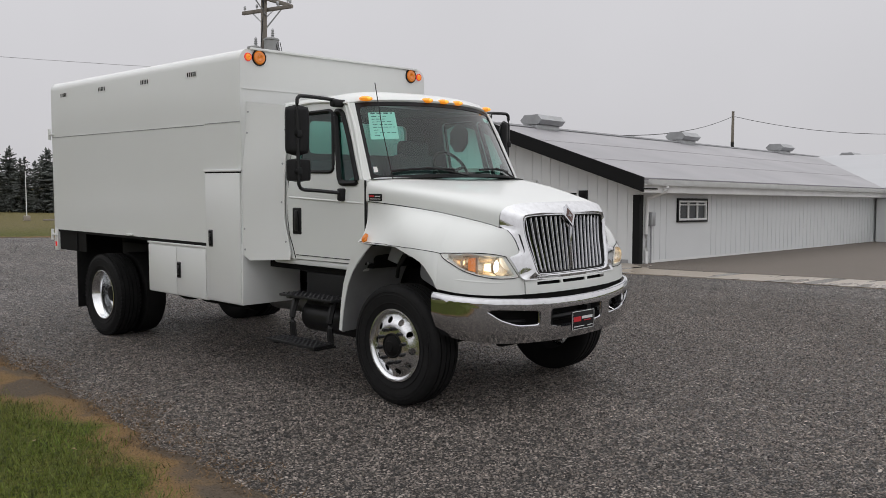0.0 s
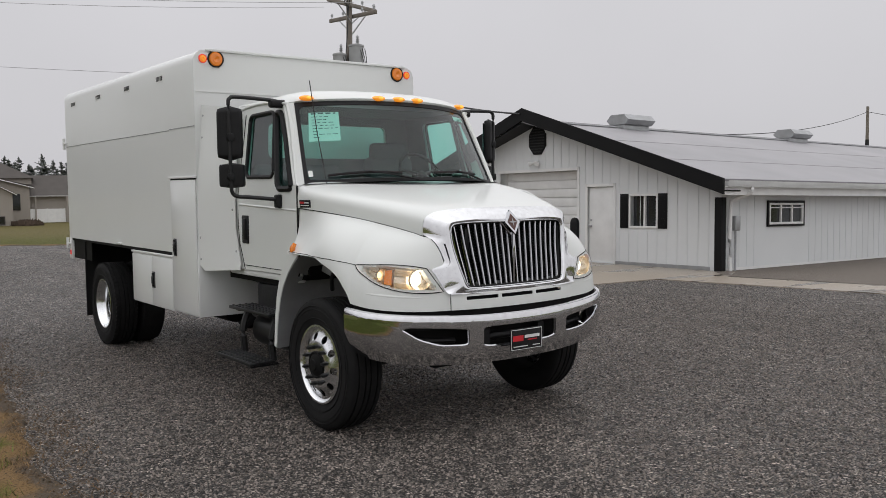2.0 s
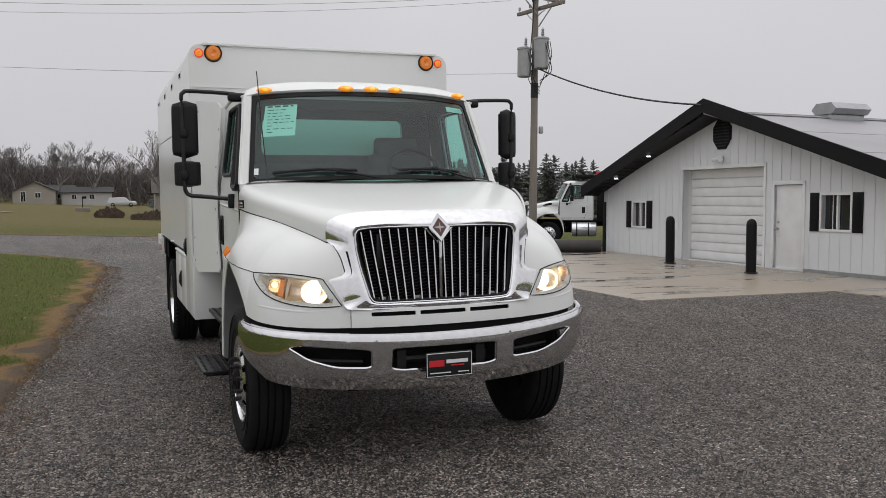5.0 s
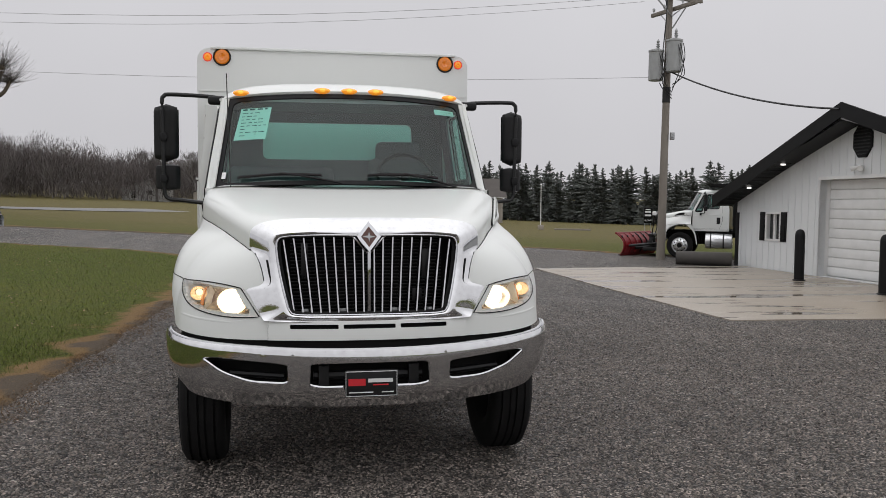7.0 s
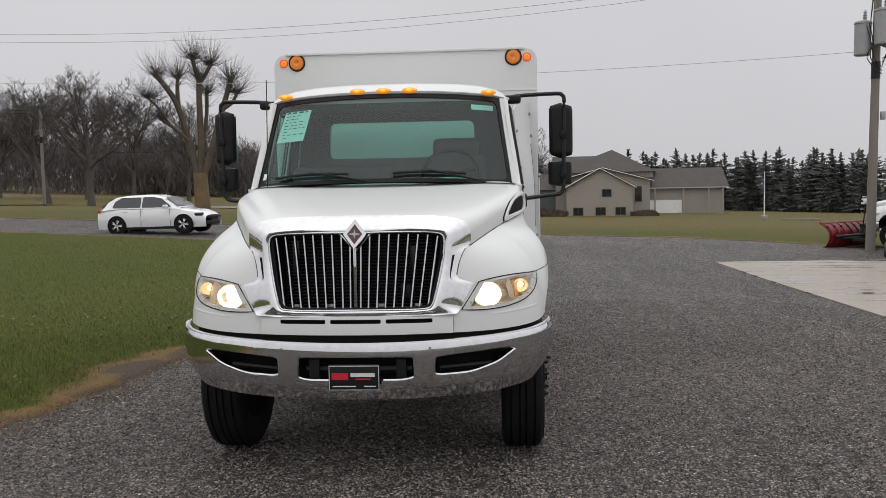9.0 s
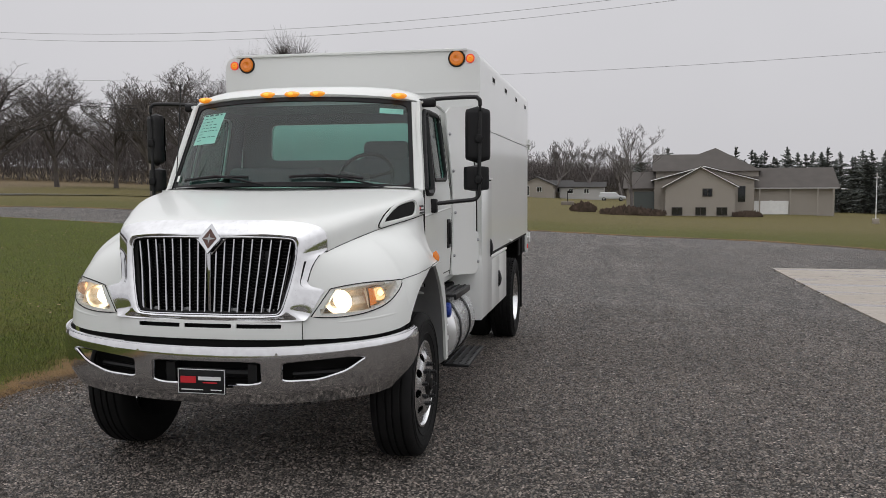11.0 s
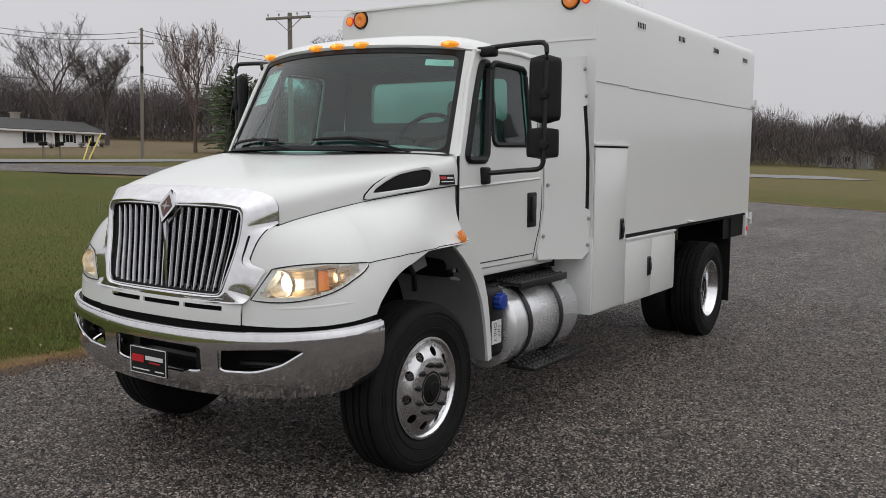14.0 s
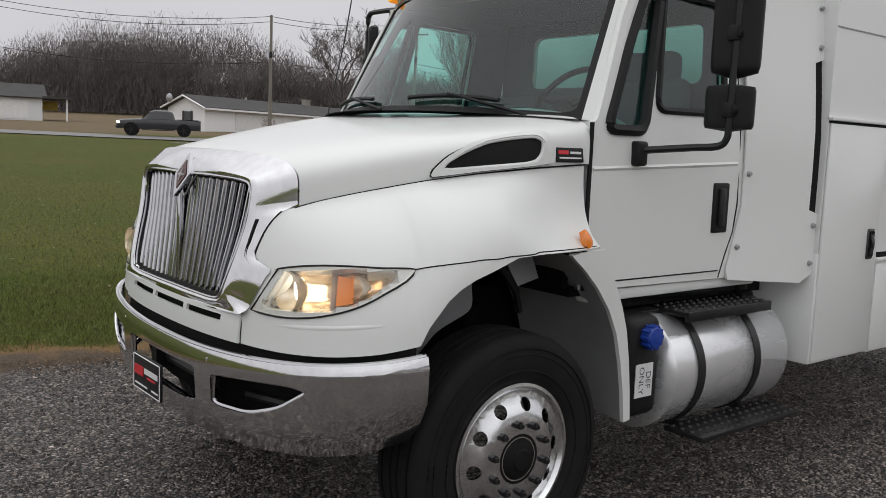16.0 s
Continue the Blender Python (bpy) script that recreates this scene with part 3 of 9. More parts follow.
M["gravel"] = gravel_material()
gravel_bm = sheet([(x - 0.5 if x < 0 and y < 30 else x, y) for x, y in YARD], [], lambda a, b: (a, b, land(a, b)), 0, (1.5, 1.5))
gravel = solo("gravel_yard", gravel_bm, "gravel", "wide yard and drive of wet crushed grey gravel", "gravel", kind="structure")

PAD = [(6.15, 16.2), (6.15, 5.95), (10.45, 6.2), (11.4, 0.1), (12.2, -6), (13.7, -6), (13.05, 0.7), (12.1, 5.6), (13.1, 6.1), (13.1, 18.0), (12.7, 17.7)]
solo("concrete_apron", sheet(PAD, [], lambda a, b: (a, b, land(a, b) - 0.040), -0.06, (1.5, 1.5)), "apron",
     "damp tan concrete apron and walk before the white building", "concrete pavement", kind="structure")
DIRT = [(13.0, 6.6), (12.2, 5.7), (13.1, 0.7), (13.7, -6), (52, -6), (52, 6.6)]
solo("dirt_strip", sheet(DIRT, [], lambda a, b: (a, b, land(a, b) + 0.02), 0, (1.5, 1.5)), "dirt", "bare brown dirt beside the long wall", "dirt", kind="structure")

ROAD_LINE = [(-90, -28), (-75, -3), (-64, 12), (-56, 23), (-49, 34), (-43, 46), (-37, 60), (-29, 78), (-14, 108)]


def ribbon(line, w0, w1, lift, k=8):
    pts = smooth_path([(x, y, 0) for x, y in line], k)
    bm = bmesh.new()
    prev = None
    for i, p in enumerate(pts):
        d = (pts[min(i + 1, len(pts) - 1)] - pts[max(i - 1, 0)]).normalized()
        s = Vector((-d.y, d.x, 0))
        row = []
        for k2 in range(7):
            q = p + s * lerp(w0, w1, k2 / 6)
            row.append(bm.verts.new((q.x, q.y, land(q.x, q.y) + lift)))
        if prev:
            for a, b, c, e2 in zip(prev, prev[1:], row[1:], row):
                bm.faces.new((a, b, c, e2))
        prev = row
    return bm


solo("road", ribbon(ROAD_LINE, -3.4, 3.4, 0.09), "asphalt", "grey asphalt country road beyond the lawn", "road", kind="structure")
M["road_white"] = mat("road_edge_line", (0.5, 0.5, 0.48), 0.7)
for k, w in enumerate((-3.1, 3.0)):
    solo("road_line", ribbon(ROAD_LINE, w, w + 0.14, 0.10), "road_white", "white edge line of the road", "road marking", kind="structure")


# ---- the white workshop with black trim ----
SHOP = pose(13.137, 12.45, -0.30, -0.75, 1.05, 0)
LEN, SY0, SY1, RIDGE, EAVE_Z = 58.0, -5.95, 5.95, 0.2, 1.75


def roof_z(y):
    return lerp(2.12, 4.27, 1 - abs(y - RIDGE) / (6.45 + RIDGE if y < RIDGE else 6.3 - RIDGE))


def deck_z(y):
    """The roof deck, which lies lower than the black rake boards at the ridge."""
    return lerp(2.12, 3.94, 1 - abs(y - RIDGE) / (6.45 + RIDGE if y < RIDGE else 6.3 - RIDGE))


shop = thing("workshop_building", SHOP, "low white metal-sided workshop with black trim and a grey metal roof", "building")
g_doors = [(-1.37, 1.82, 2.52), (-2.66, -1.74, 2.05)]
win_r, win_l = (-4.06, -3.24, 1.03, 1.79), (3.62, 4.28, 0.92, 1.62)


def gable_top(y):
    return min(roof_z(y) - 0.22, deck_z(y) - 0.05)


gable = [(SY0, -0.4), (SY1, -0.4), (SY1, gable_top(SY1)), (RIDGE, gable_top(RIDGE)), (SY0, gable_top(SY0))]
holes = [[(-1.37, 0.06), (1.82, 0.06), (1.82, 2.52), (-1.37, 2.52)], [(-2.66, 0.06), (-1.74, 0.06), (-1.74, 2.05), (-2.66, 2.05)],
         [(win_r[0], win_r[2]), (win_r[1], win_r[2]), (win_r[1], win_r[3]), (win_r[0], win_r[3])],
         [(win_l[0], win_l[2]), (win_l[1], win_l[2]), (win_l[1], win_l[3]), (win_l[0], win_l[3])]]
gable_wall = part("gable_wall", sheet(gable, holes, lambda a, b: (0, a, b), 0.18), "wall_white", shop)
for v in gable_wall.data.vertices:
    v.co.x = abs(v.co.x)
part("long_wall", boxm(0.19, LEN, SY0, SY0 + 0.18, -0.5, EAVE_Z + 0.25), "wall_white", shop)
part("rear_wall", boxm(0.19, LEN, SY1 - 0.18, SY1, -0.5, EAVE_Z + 0.25), "wall_white", shop)
part("end_wall", boxm(LEN, LEN + 0.18, SY0, SY1, -0.5, EAVE_Z + 0.4), "wall_white", shop)
part("sill_flashing", boxm(-0.02, -0.003, SY0 + 0.3, -2.7, 0.0, 0.10), "galv", shop, "thin grey flashing strip at the wall base")
part("sill_flashing", boxm(0.2, LEN, SY0 - 0.02, SY0 - 0.003, -0.02, 0.07), "white_trim", shop)

rib_y = SY0 + 0.35
while rib_y < SY1 - 0.1:
    top = gable_top(rib_y) - 0.03
    base = 0.05
    for a, b, h in g_doors:
        if a - 0.12 < rib_y < b + 0.12:
            base = h + 0.1
    spans = [(base, top)]
    for w in (win_r, win_l):
        if w[0] - 0.42 < rib_y < w[1] + 0.42:
            spans = [(base, w[2] - 0.08), (w[3] + 0.08, top)]
    for lo, hi in spans:
        if hi - lo > 0.1:
            part("siding_rib", boxm(-0.014, 0.0, rib_y - 0.016, rib_y + 0.016, lo, hi, 0.006, 1), "wall_white", shop)
    rib_y += 0.305
for i in range(110):
    x = 0.40 + i * 0.305
    if not 1.55 < x < 3.75:
        part("siding_rib", boxm(x - 0.014, x + 0.014, SY0 - 0.008, SY0, 0.08, EAVE_Z), "wall_white", shop)

for side in (0, 1):
    ya, yb = (RIDGE, -6.45) if side == 0 else (RIDGE, 6.3)

    def slope(u, v, ya=ya, yb=yb):
        y = lerp(ya, yb, v)
        return (lerp(-0.63, LEN + 0.4, u), y, deck_z(y) + 0.02)

    part("roof_slope", surf(slope, 2, 2, thick=-0.06), "metal_roof", shop)
    bm = bmesh.new()
    x = -0.5
    while x < LEN:
        a, b = Vector((x, ya, roof_z(ya) + 0.028)), Vector((x, yb, roof_z(yb) + 0.028))
        cyl(bm, a, b, 0.004, 4)
        x += 0.9
    bm.free()
    lap = bmesh.new()
    for k in (0.36, 0.7):
        y = lerp(ya, yb, k)
        box(lap, -0.6, LEN, y - 0.012, y + 0.012, deck_z(y) + 0.018, deck_z(y) + 0.026)
    part("roof_lap", lap, "metal_roof", shop)

    def fas(a, b, ya=ya, yb=yb):
        y = lerp(ya, yb, a)
        return (-0.66, y, roof_z(y) + 0.03 - b)

    part("barge_board", sheet([(0, 0), (1, 0), (1, 0.36), (0, 0.36)], [], fas, 0.05), "black_trim", shop, "broad black barge board")

    def sof(u, v, ya=ya, yb=yb):
        y = lerp(ya, yb, v)
        return (lerp(-0.61, 0.0, u), y, min(roof_z(y) - 0.26, deck_z(y) - 0.05))

    part("soffit", surf(sof, 1, 2, thick=0.02), "black_trim", shop)
    bm = bmesh.new()
    for k in range(1, 24):
        y = lerp(ya, yb, k / 24)
        box(bm, -0.58, -0.02, y - 0.012, y + 0.012, roof_z(y) - 0.30, roof_z(y) - 0.265)
    tagged(part("soffit_grooves", bm, "black_metal", shop), kind="stuff")
ridge_bm = boxm(-0.63, LEN, RIDGE - 0.14, RIDGE + 0.14, 3.935, 3.975, 0.012)
part("ridge_cap", ridge_bm, "galv", shop)
M["led"] = mat("soffit_led", (0.9, 0.9, 0.88), 0.3, emit=(1, 0.97, 0.9), emit_strength=2.0)
for y in (1.35, 3.05, 4.75, -1.4, -3.1, -4.8):
    bm = cyl(bmesh.new(), (-0.33, y, roof_z(y) - 0.325), (-0.33, y, roof_z(y) - 0.29), 0.06, 14)
    part("soffit_light", bm, "led", shop, "small round white soffit light")
part("corner_board", boxm(-0.03, 0.0, SY0 - 0.02, SY0 + 0.17, -0.05, EAVE_Z - 0.02), "black_trim", shop, "black corner board")
part("corner_board", boxm(0.0, 0.14, SY0 - 0.025, SY0 - 0.002, -0.05, EAVE_Z - 0.02), "black_trim", shop, "black corner board")
part("corner_board", boxm(-0.03, 0.0, SY1 - 0.14, SY1 + 0.02, -0.05, EAVE_Z - 0.1), "black_trim", shop, "black corner board")

# garage door of wide panels, set back
gd = part("garage_door", boxm(0.30, 0.34, -1.40, 1.85, 0.0, 2.6), "white_trim", shop, "white sectional garage door with grooved panels")
for k in range(10):
    z = 0.06 + k * 0.246
    part("door_panel", boxm(0.265, 0.30, -1.36, 1.81, z + 0.006, z + 0.236, 0.012, 2), "white_trim", gd)
part("jamb", boxm(0.0, 0.30, 1.82, 1.87, 0, 2.55), "white_trim", shop)
part("jamb", boxm(0.0, 0.30, -1.42, -1.37, 0, 2.55), "white_trim", shop)
part("jamb", boxm(0.0, 0.30, -1.42, 1.87, 2.52, 2.57), "white_trim", shop)
part("door_trim", boxm(-0.03, -0.002, -1.45, -1.37, 0.02, 2.6), "white_trim", shop)
part("door_trim", boxm(-0.03, -0.002, -1.45, 1.9, 2.52, 2.6), "white_trim", shop)
md = part("entry_door", boxm(0.05, 0.09, -2.65, -1.75, 0.06, 2.04, 0.004), "white_trim", shop, "plain white steel entry door")
for a, b, c, d in ((-2.74, -2.66, 0.02, 2.13), (-1.74, -1.66, 0.02, 2.13), (-2.74, -1.66, 2.05, 2.13)):
    part("door_frame", boxm(-0.025, 0.04, a, b, c, d, 0.004), "white_trim", shop)
bm = cyl(bmesh.new(), (0.05, -1.83, 1.0), (-0.02, -1.83, 1.0), 0.025, 12)
bmesh.ops.create_uvsphere(bm, u_segments=12, v_segments=8, radius=0.035, matrix=Matrix.Translation((-0.03, -1.83, 1.0)))
part("door_knob", bm, "galv", md, "round metal knob")
part("deadbolt", cyl(bmesh.new(), (0.05, -1.83, 1.16), (0.03, -1.83, 1.16), 0.028, 12), "galv", md)


def shop_window(y0, y1, z0, z1):
    w = part("window", boxm(0.10, 0.105, y0, y1, z0, z1), "dark_glass", shop, "white sliding window between black shutters")
    t = 0.055
    for a, b, c, d in ((y0 - t, y1 + t, z0 - t, z0), (y0 - t, y1 + t, z1, z1 + t), (y0 - t, y0, z0, z1), (y1, y1 + t, z0, z1)):
        part("window_frame", boxm(-0.03, 0.09, a, b, c, d, 0.004), "white_trim", w)
    ym = (y0 + y1) / 2
    part("mullion", boxm(0.03, 0.09, ym - 0.025, ym + 0.025, z0, z1), "white_trim", w)
    for k in (0.22,):
        part("glazing_bar", boxm(0.085, 0.098, ym + k * (y1 - y0) - 0.008, ym + k * (y1 - y0) + 0.008, z0, z1), "white_trim", w)
    for s0, s1 in ((y0 - 0.34, y0 - 0.065), (y1 + 0.065, y1 + 0.34)):
        sh = part("shutter", boxm(-0.03, -0.004, s0, s1, z0 - 0.06, z1 + 0.06, 0.006), "black_trim", shop, "black louvred shutter")
        n = 14
        for i in range(n):
            z = lerp(z0, z1, (i + 0.5) / n)
            part("louvre", boxm(-0.042, -0.028, s0 + 0.05, s1 - 0.05, z - 0.015, z + 0.012), "black_trim", sh)


shop_window(*win_r)
shop_window(*win_l)
# window of the long wall: black surround, three white panes
lw = part("side_window", boxm(1.95, 3.33, SY0 - 0.01, SY0 - 0.004, 1.13, 1.55), "dark_glass", shop, "wide white window in a black surround")
for a, b, c, d, mt in ((1.82, 3.46, 1.02, 1.07, "black_trim"), (1.82, 3.46, 1.60, 1.66, "black_trim"), (1.82, 1.88, 1.07, 1.60, "black_trim"), (3.40, 3.46, 1.07, 1.60, "black_trim"),
                       (1.88, 3.40, 1.07, 1.12, "white_trim"), (1.88, 3.40, 1.55, 1.60, "white_trim"), (1.88, 1.94, 1.12, 1.55, "white_trim"), (3.34, 3.40, 1.12, 1.55, "white_trim"),
                       (2.37, 2.42, 1.12, 1.55, "white_trim"), (2.86, 2.91, 1.12, 1.55, "white_trim"), (1.94, 3.34, 1.47, 1.50, "white_trim")):
    part("window_frame", boxm(a, b, SY0 - 0.05, SY0 - 0.012 + (0.011 if mt == "white_trim" else 0.01), c, d, 0.004), mt, lw)
oct_pts = [(0.2 + 0.0 + 0.37 * math.cos(radians(22.5 + 45 * k)), 3.42 + 0.44 * math.sin(radians(22.5 + 45 * k))) for k in range(8)]
ov = part("octagon_vent", sheet(oct_pts, [], lambda a, b: (-0.045, a, b), 0.045), "black_trim", shop, "black eight-sided louvred gable vent")
for k in range(9):
    z = 3.10 + k * 0.08
    hw = 0.3 - max(0, abs(z - 3.42) - 0.18) * 0.9
    part("louvre", boxm(-0.058, -0.046, 0.2 - hw, 0.2 + hw, z - 0.014, z + 0.014), "black_metal", ov)
# security light: two lamps on a box
sl = part("security_light", boxm(-0.06, 0, 0.15, 0.29, 2.72, 2.84, 0.01), "white_trim", shop, "white twin-headed security light")
for s in (-1, 1):
    part("lamp_head", cyl(bmesh.new(), (-0.06, 0.22 + s * 0.06, 2.79), (-0.19, 0.22 + s * 0.17, 2.74), 0.04, 14, 0.065), "white_trim", sl)
# gutter, downpipe, meter
gut = [(0, 0), (0, -0.12), (0.05, -0.14), (0.11, -0.14), (0.13, -0.05), (0.13, 0)]
bm = bmesh.new()
for i, x in enumerate((-0.6, LEN)):
    for a, b in gut:
        bm.verts.new((x, -6.45 - a + 0.02, roof_z(-6.45) - 0.02 + b))
bm.verts.ensure_lookup_table()
for k in range(5):
    bm.faces.new((bm.verts[k], bm.verts[k + 1], bm.verts[k + 7], bm.verts[k + 6]))
bmesh.ops.solidify(bm, geom=bm.faces[:], thickness=0.006)
part("gutter", bm, "white_trim", shop, "white box gutter along the eave")
part("eave_board", boxm(-0.6, LEN, -6.42, -6.38, 1.78, 2.05), "white_trim", shop)
part("eave_soffit", boxm(0.0, LEN, -6.38, SY0, EAVE_Z + 0.03, EAVE_Z + 0.06), "white_trim", shop)
part("downpipe", tube(bmesh.new(), smooth_path([(0.35, -6.5, 1.95), (0.33, -6.48, 1.82), (0.27, -6.1, 1.66), (0.25, -6.02, 1.5), (0.25, -6.02, 0.02), (0.20, -6.2, -0.03)], 4), 0.045, 8), "white_trim", shop, "white downpipe at the corner")
part("meter_box", boxm(0.36, 0.54, -6.10, -5.95, 0.95, 1.30, 0.02), "galv", shop, "small grey meter box with conduit")
part("conduit", tube(bmesh.new(), [(0.45, -6.02, 0.96), (0.45, -6.02, -0.05)], 0.025, 8), "galv", shop)
# ridge ventilators
for x in (4.0, 13.2, 22.5, 31.8):
    rv = part("ridge_ventilator", boxm(x - 0.60, x + 0.60, RIDGE - 0.24, RIDGE + 0.24, 3.84, 4.07, 0.02), "galv", shop, "grey metal ridge ventilator with a hooded top")
    bm = bmesh.new()
    prof = [(-0.30, 4.05), (-0.44, 4.19), (-0.27, 4.36), (0.27, 4.36), (0.44, 4.19), (0.30, 4.05)]
    A = [bm.verts.new((x - 0.64, RIDGE + a, b)) for a, b in prof]
    B = [bm.verts.new((x + 0.64, RIDGE + a, b)) for a, b in prof]
    for k in range(5):
        bm.faces.new((A[k], A[k + 1], B[k + 1], B[k]))
    bm.faces.new(A[::-1])
    bm.faces.new(B)
    part("hood", bm, "galv", rv)
# cross wing further along with a ribbed pale roof
wx = 16.5
M["pale_roof"] = mat("pale_ribbed_roof", (0.43, 0.435, 0.45), 0.45, var=0.5, scale=0.5, color2=(0.36, 0.365, 0.38))
wing = part("cross_wing", boxm(wx + 0.4, wx + 21.2, -15, SY0 - 0.1, -0.6, 1.75), "wall_white", shop, "cross wing with a ribbed pale metal roof")
for s in (-1, 1):
    def wslope(u, v, s=s):
        return (wx + 10.8 + s * 10.8 * v, lerp(-15.5, RIDGE, u), lerp(3.95, 2.10, v))
    part("wing_roof", surf(wslope, 1, 1, thick=-0.06), "pale_roof", wing)
for i in range(36):
    y = -15.4 + i * 0.43
    part("roof_rib", cyl(bmesh.new(), (wx + 10.8, y, 3.97), (wx, y, 2.12), 0.03, 5), "pale_roof", wing)

# ---- bollards ----
bm = revolve([(0, 0.0001), (0.0, 0.115), (1.08, 0.115), (1.16, 0.10), (1.21, 0.06), (1.225, 0.0001)], "z", 24)
b1 = thing("bollard", pose(11.7, 12.85, land(11.7, 12.85) + 0.03), "black steel bollard with a domed top on the apron", "bollard", "bollards by the garage door")
part("post", bm, "black_trim", b1)
part("base_ring", revolve([(0.0, 0.11), (0.0, 0.15), (0.02, 0.15), (0.03, 0.112)], "z", 24), "black_metal", b1)
copy_thing(b1, pose(11.6, 9.7, land(11.6, 9.7) + 0.03))


# ---- the chip truck: its front axle over the origin, facing south (-y) ----
truck = thing("chip_truck", pose(0, 0, 0), "white chip body truck with chrome grille and bumper", "truck")
BUMP = [(0.0, -0.975), (0.30, -0.968), (0.60, -0.935), (0.85, -0.875), (1.02, -0.79), (1.12, -0.68), (1.165, -0.57), (1.176, -0.50)]
BUMP_S = [0.0]
for (xa, ya), (xb, yb) in zip(BUMP, BUMP[1:]):
    BUMP_S.append(BUMP_S[-1] + math.hypot(xb - xa, yb - ya))
BEND = smooth_path([(x, y, 0) for x, y in BUMP], 6)
BEND_S = [0.0]
for p, q in zip(BEND, BEND[1:]):
    BEND_S.append(BEND_S[-1] + (q - p).length)
SMAX = BEND_S[-1]


def plan(s):
    """Point of the rounded front outline at arc length s from its middle; negative to the truck's right."""
    a = min(abs(s), SMAX)
    for i in range(len(BEND_S) - 1):
        if a <= BEND_S[i + 1]:
            t = (a - BEND_S[i]) / (BEND_S[i + 1] - BEND_S[i])
            p = BEND[i].lerp(BEND[i + 1], t)
            return math.copysign(p.x, s) if s else p.x, p.y
    return math.copysign(BEND[-1].x, s), BEND[-1].y


def plan_normal(s):
    x0, y0 = plan(s - 0.01)
    x1, y1 = plan(s + 0.01)
    d = Vector((x1 - x0, y1 - y0, 0)).normalized()
    return Vector((d.y, -d.x, 0))


# bumper
def bump_z(s, f):
    """Height at fraction f of the bumper face."""
    k = abs(s) / SMAX
    lo = 0.535 + 0.105 * k ** 2.2
    hi = 0.875 + 0.085 * k ** 2
    return lerp(lo, hi, f)


def bump_pt(s, f):
    x, y = plan(s)
    n = plan_normal(s)
    bulge = 0.010 * math.sin(math.pi * min(max(f, 0), 1)) + 0.030 * f - 0.10 * max(0, 0.25 - f) - 0.12 * max(0, f - 0.92)
    k = abs(s) / SMAX
    q = Vector((x, y, bump_z(s, f))) + n * bulge
    q.x *= 1 - 0.09 * max(0, 0.5 - f) * k ** 3
    return q


def rounded(pts, r=0.03, k=4):
    """An outline with rounded corners."""
    out = []
    n = len(pts)
    for i in range(n):
        p = Vector((*pts[i], 0))
        a, b = Vector((*pts[i - 1], 0)) - p, Vector((*pts[(i + 1) % n], 0)) - p
        rr = min(r, a.length * 0.45, b.length * 0.45)
        p0, p1 = p + a.normalized() * rr, p + b.normalized() * rr
        for j in range(k + 1):
            t = j / k
            q = p0 * (1 - t) ** 2 + p * 2 * t * (1 - t) + p1 * t * t
            out.append((q.x, q.y))
    return out


side_hole = [(0.475, 0.40), (0.475, 0.76), (0.90, 0.80), (0.99, 0.74), (0.86, 0.52), (0.70, 0.40)]
mid_hole = [(-0.355, 0.38), (-0.355, 0.78), (0.355, 0.78), (0.355, 0.38), (0.29, 0.345), (-0.29, 0.345)]
h1 = rounded(mid_hole, 0.06)
h2 = rounded(side_hole, 0.06)
h3 = [(-a, b) for a, b in h2][::-1]
out_line = [(-SMAX, 0.0), (SMAX, 0.0), (SMAX, 1.0), (-SMAX, 1.0)]
bumper = part("bumper", sheet(out_line, [h1, h2, h3], lambda a, b: bump_pt(a, b), -0.012, (0.05, 0.1)), "wet_chrome", truck, "curved chrome front bumper with three openings", 50)


def bump_edge(f, dz, dn, r, n=70):
    pts = []
    for i in range(n + 1):
        s = lerp(-SMAX, SMAX, i / n)
        p = bump_pt(s, f) + plan_normal(s) * dn
        pts.append(p + Vector((0, 0, dz)))
    return pts


part("top_lip", tube(bmesh.new(), bump_edge(1.0, 0.002, -0.010, 0.010), 0.010, 8), "chrome", bumper)
part("lower_roll", tube(bmesh.new(), bump_edge(0.0, 0.004, -0.012, 0.016), 0.014, 8), "wet_chrome", bumper)
for h in (h1, h2, h3):
    part("opening_rim", tube(bmesh.new(), [bump_pt(a, b) - plan_normal(a) * 0.004 for a, b in h], 0.009, 6, True), "chrome", bumper)
for s in (-0.45, 0.45, -0.415, 0.415, -0.5, 0.5):
    f = 0.9 if abs(s) == 0.45 else 0.16
    p = bump_pt(s, f)
    bm = cyl(bmesh.new(), p + plan_normal(s) * -0.01, p + plan_normal(s) * 0.012, 0.013, 10, 0.009)
    part("bolt_head", bm, "alu", bumper)
bk = bmesh.new()
for i in range(24):
    s0, s1 = lerp(-1.0, 1.0, i / 24), lerp(-1.0, 1.0, (i + 1) / 24)
    q = [bump_pt(s, f) - plan_normal(s) * 0.13 for s, f in ((s0, 0.2), (s1, 0.2), (s1, 0.95), (s0, 0.95))]
    bk.faces.new([bk.verts.new(v) for v in q])
bmesh.ops.remove_doubles(bk, verts=bk.verts, dist=0.001)
part("bumper_backing", bk, "chassis", bumper)
bm = bmesh.new()
tube(bm, [(-0.33, -0.86, 0.70), (0.33, -0.86, 0.70)], 0.03, 8)
tube(bm, [(0.5, -0.84, 0.70), (0.82, -0.78, 0.72)], 0.02, 8)
tube(bm, [(-0.5, -0.84, 0.70), (-0.82, -0.78, 0.72)], 0.02, 8)
box(bm, -0.30, -0.24, -0.93, -0.85, 0.65, 0.77)
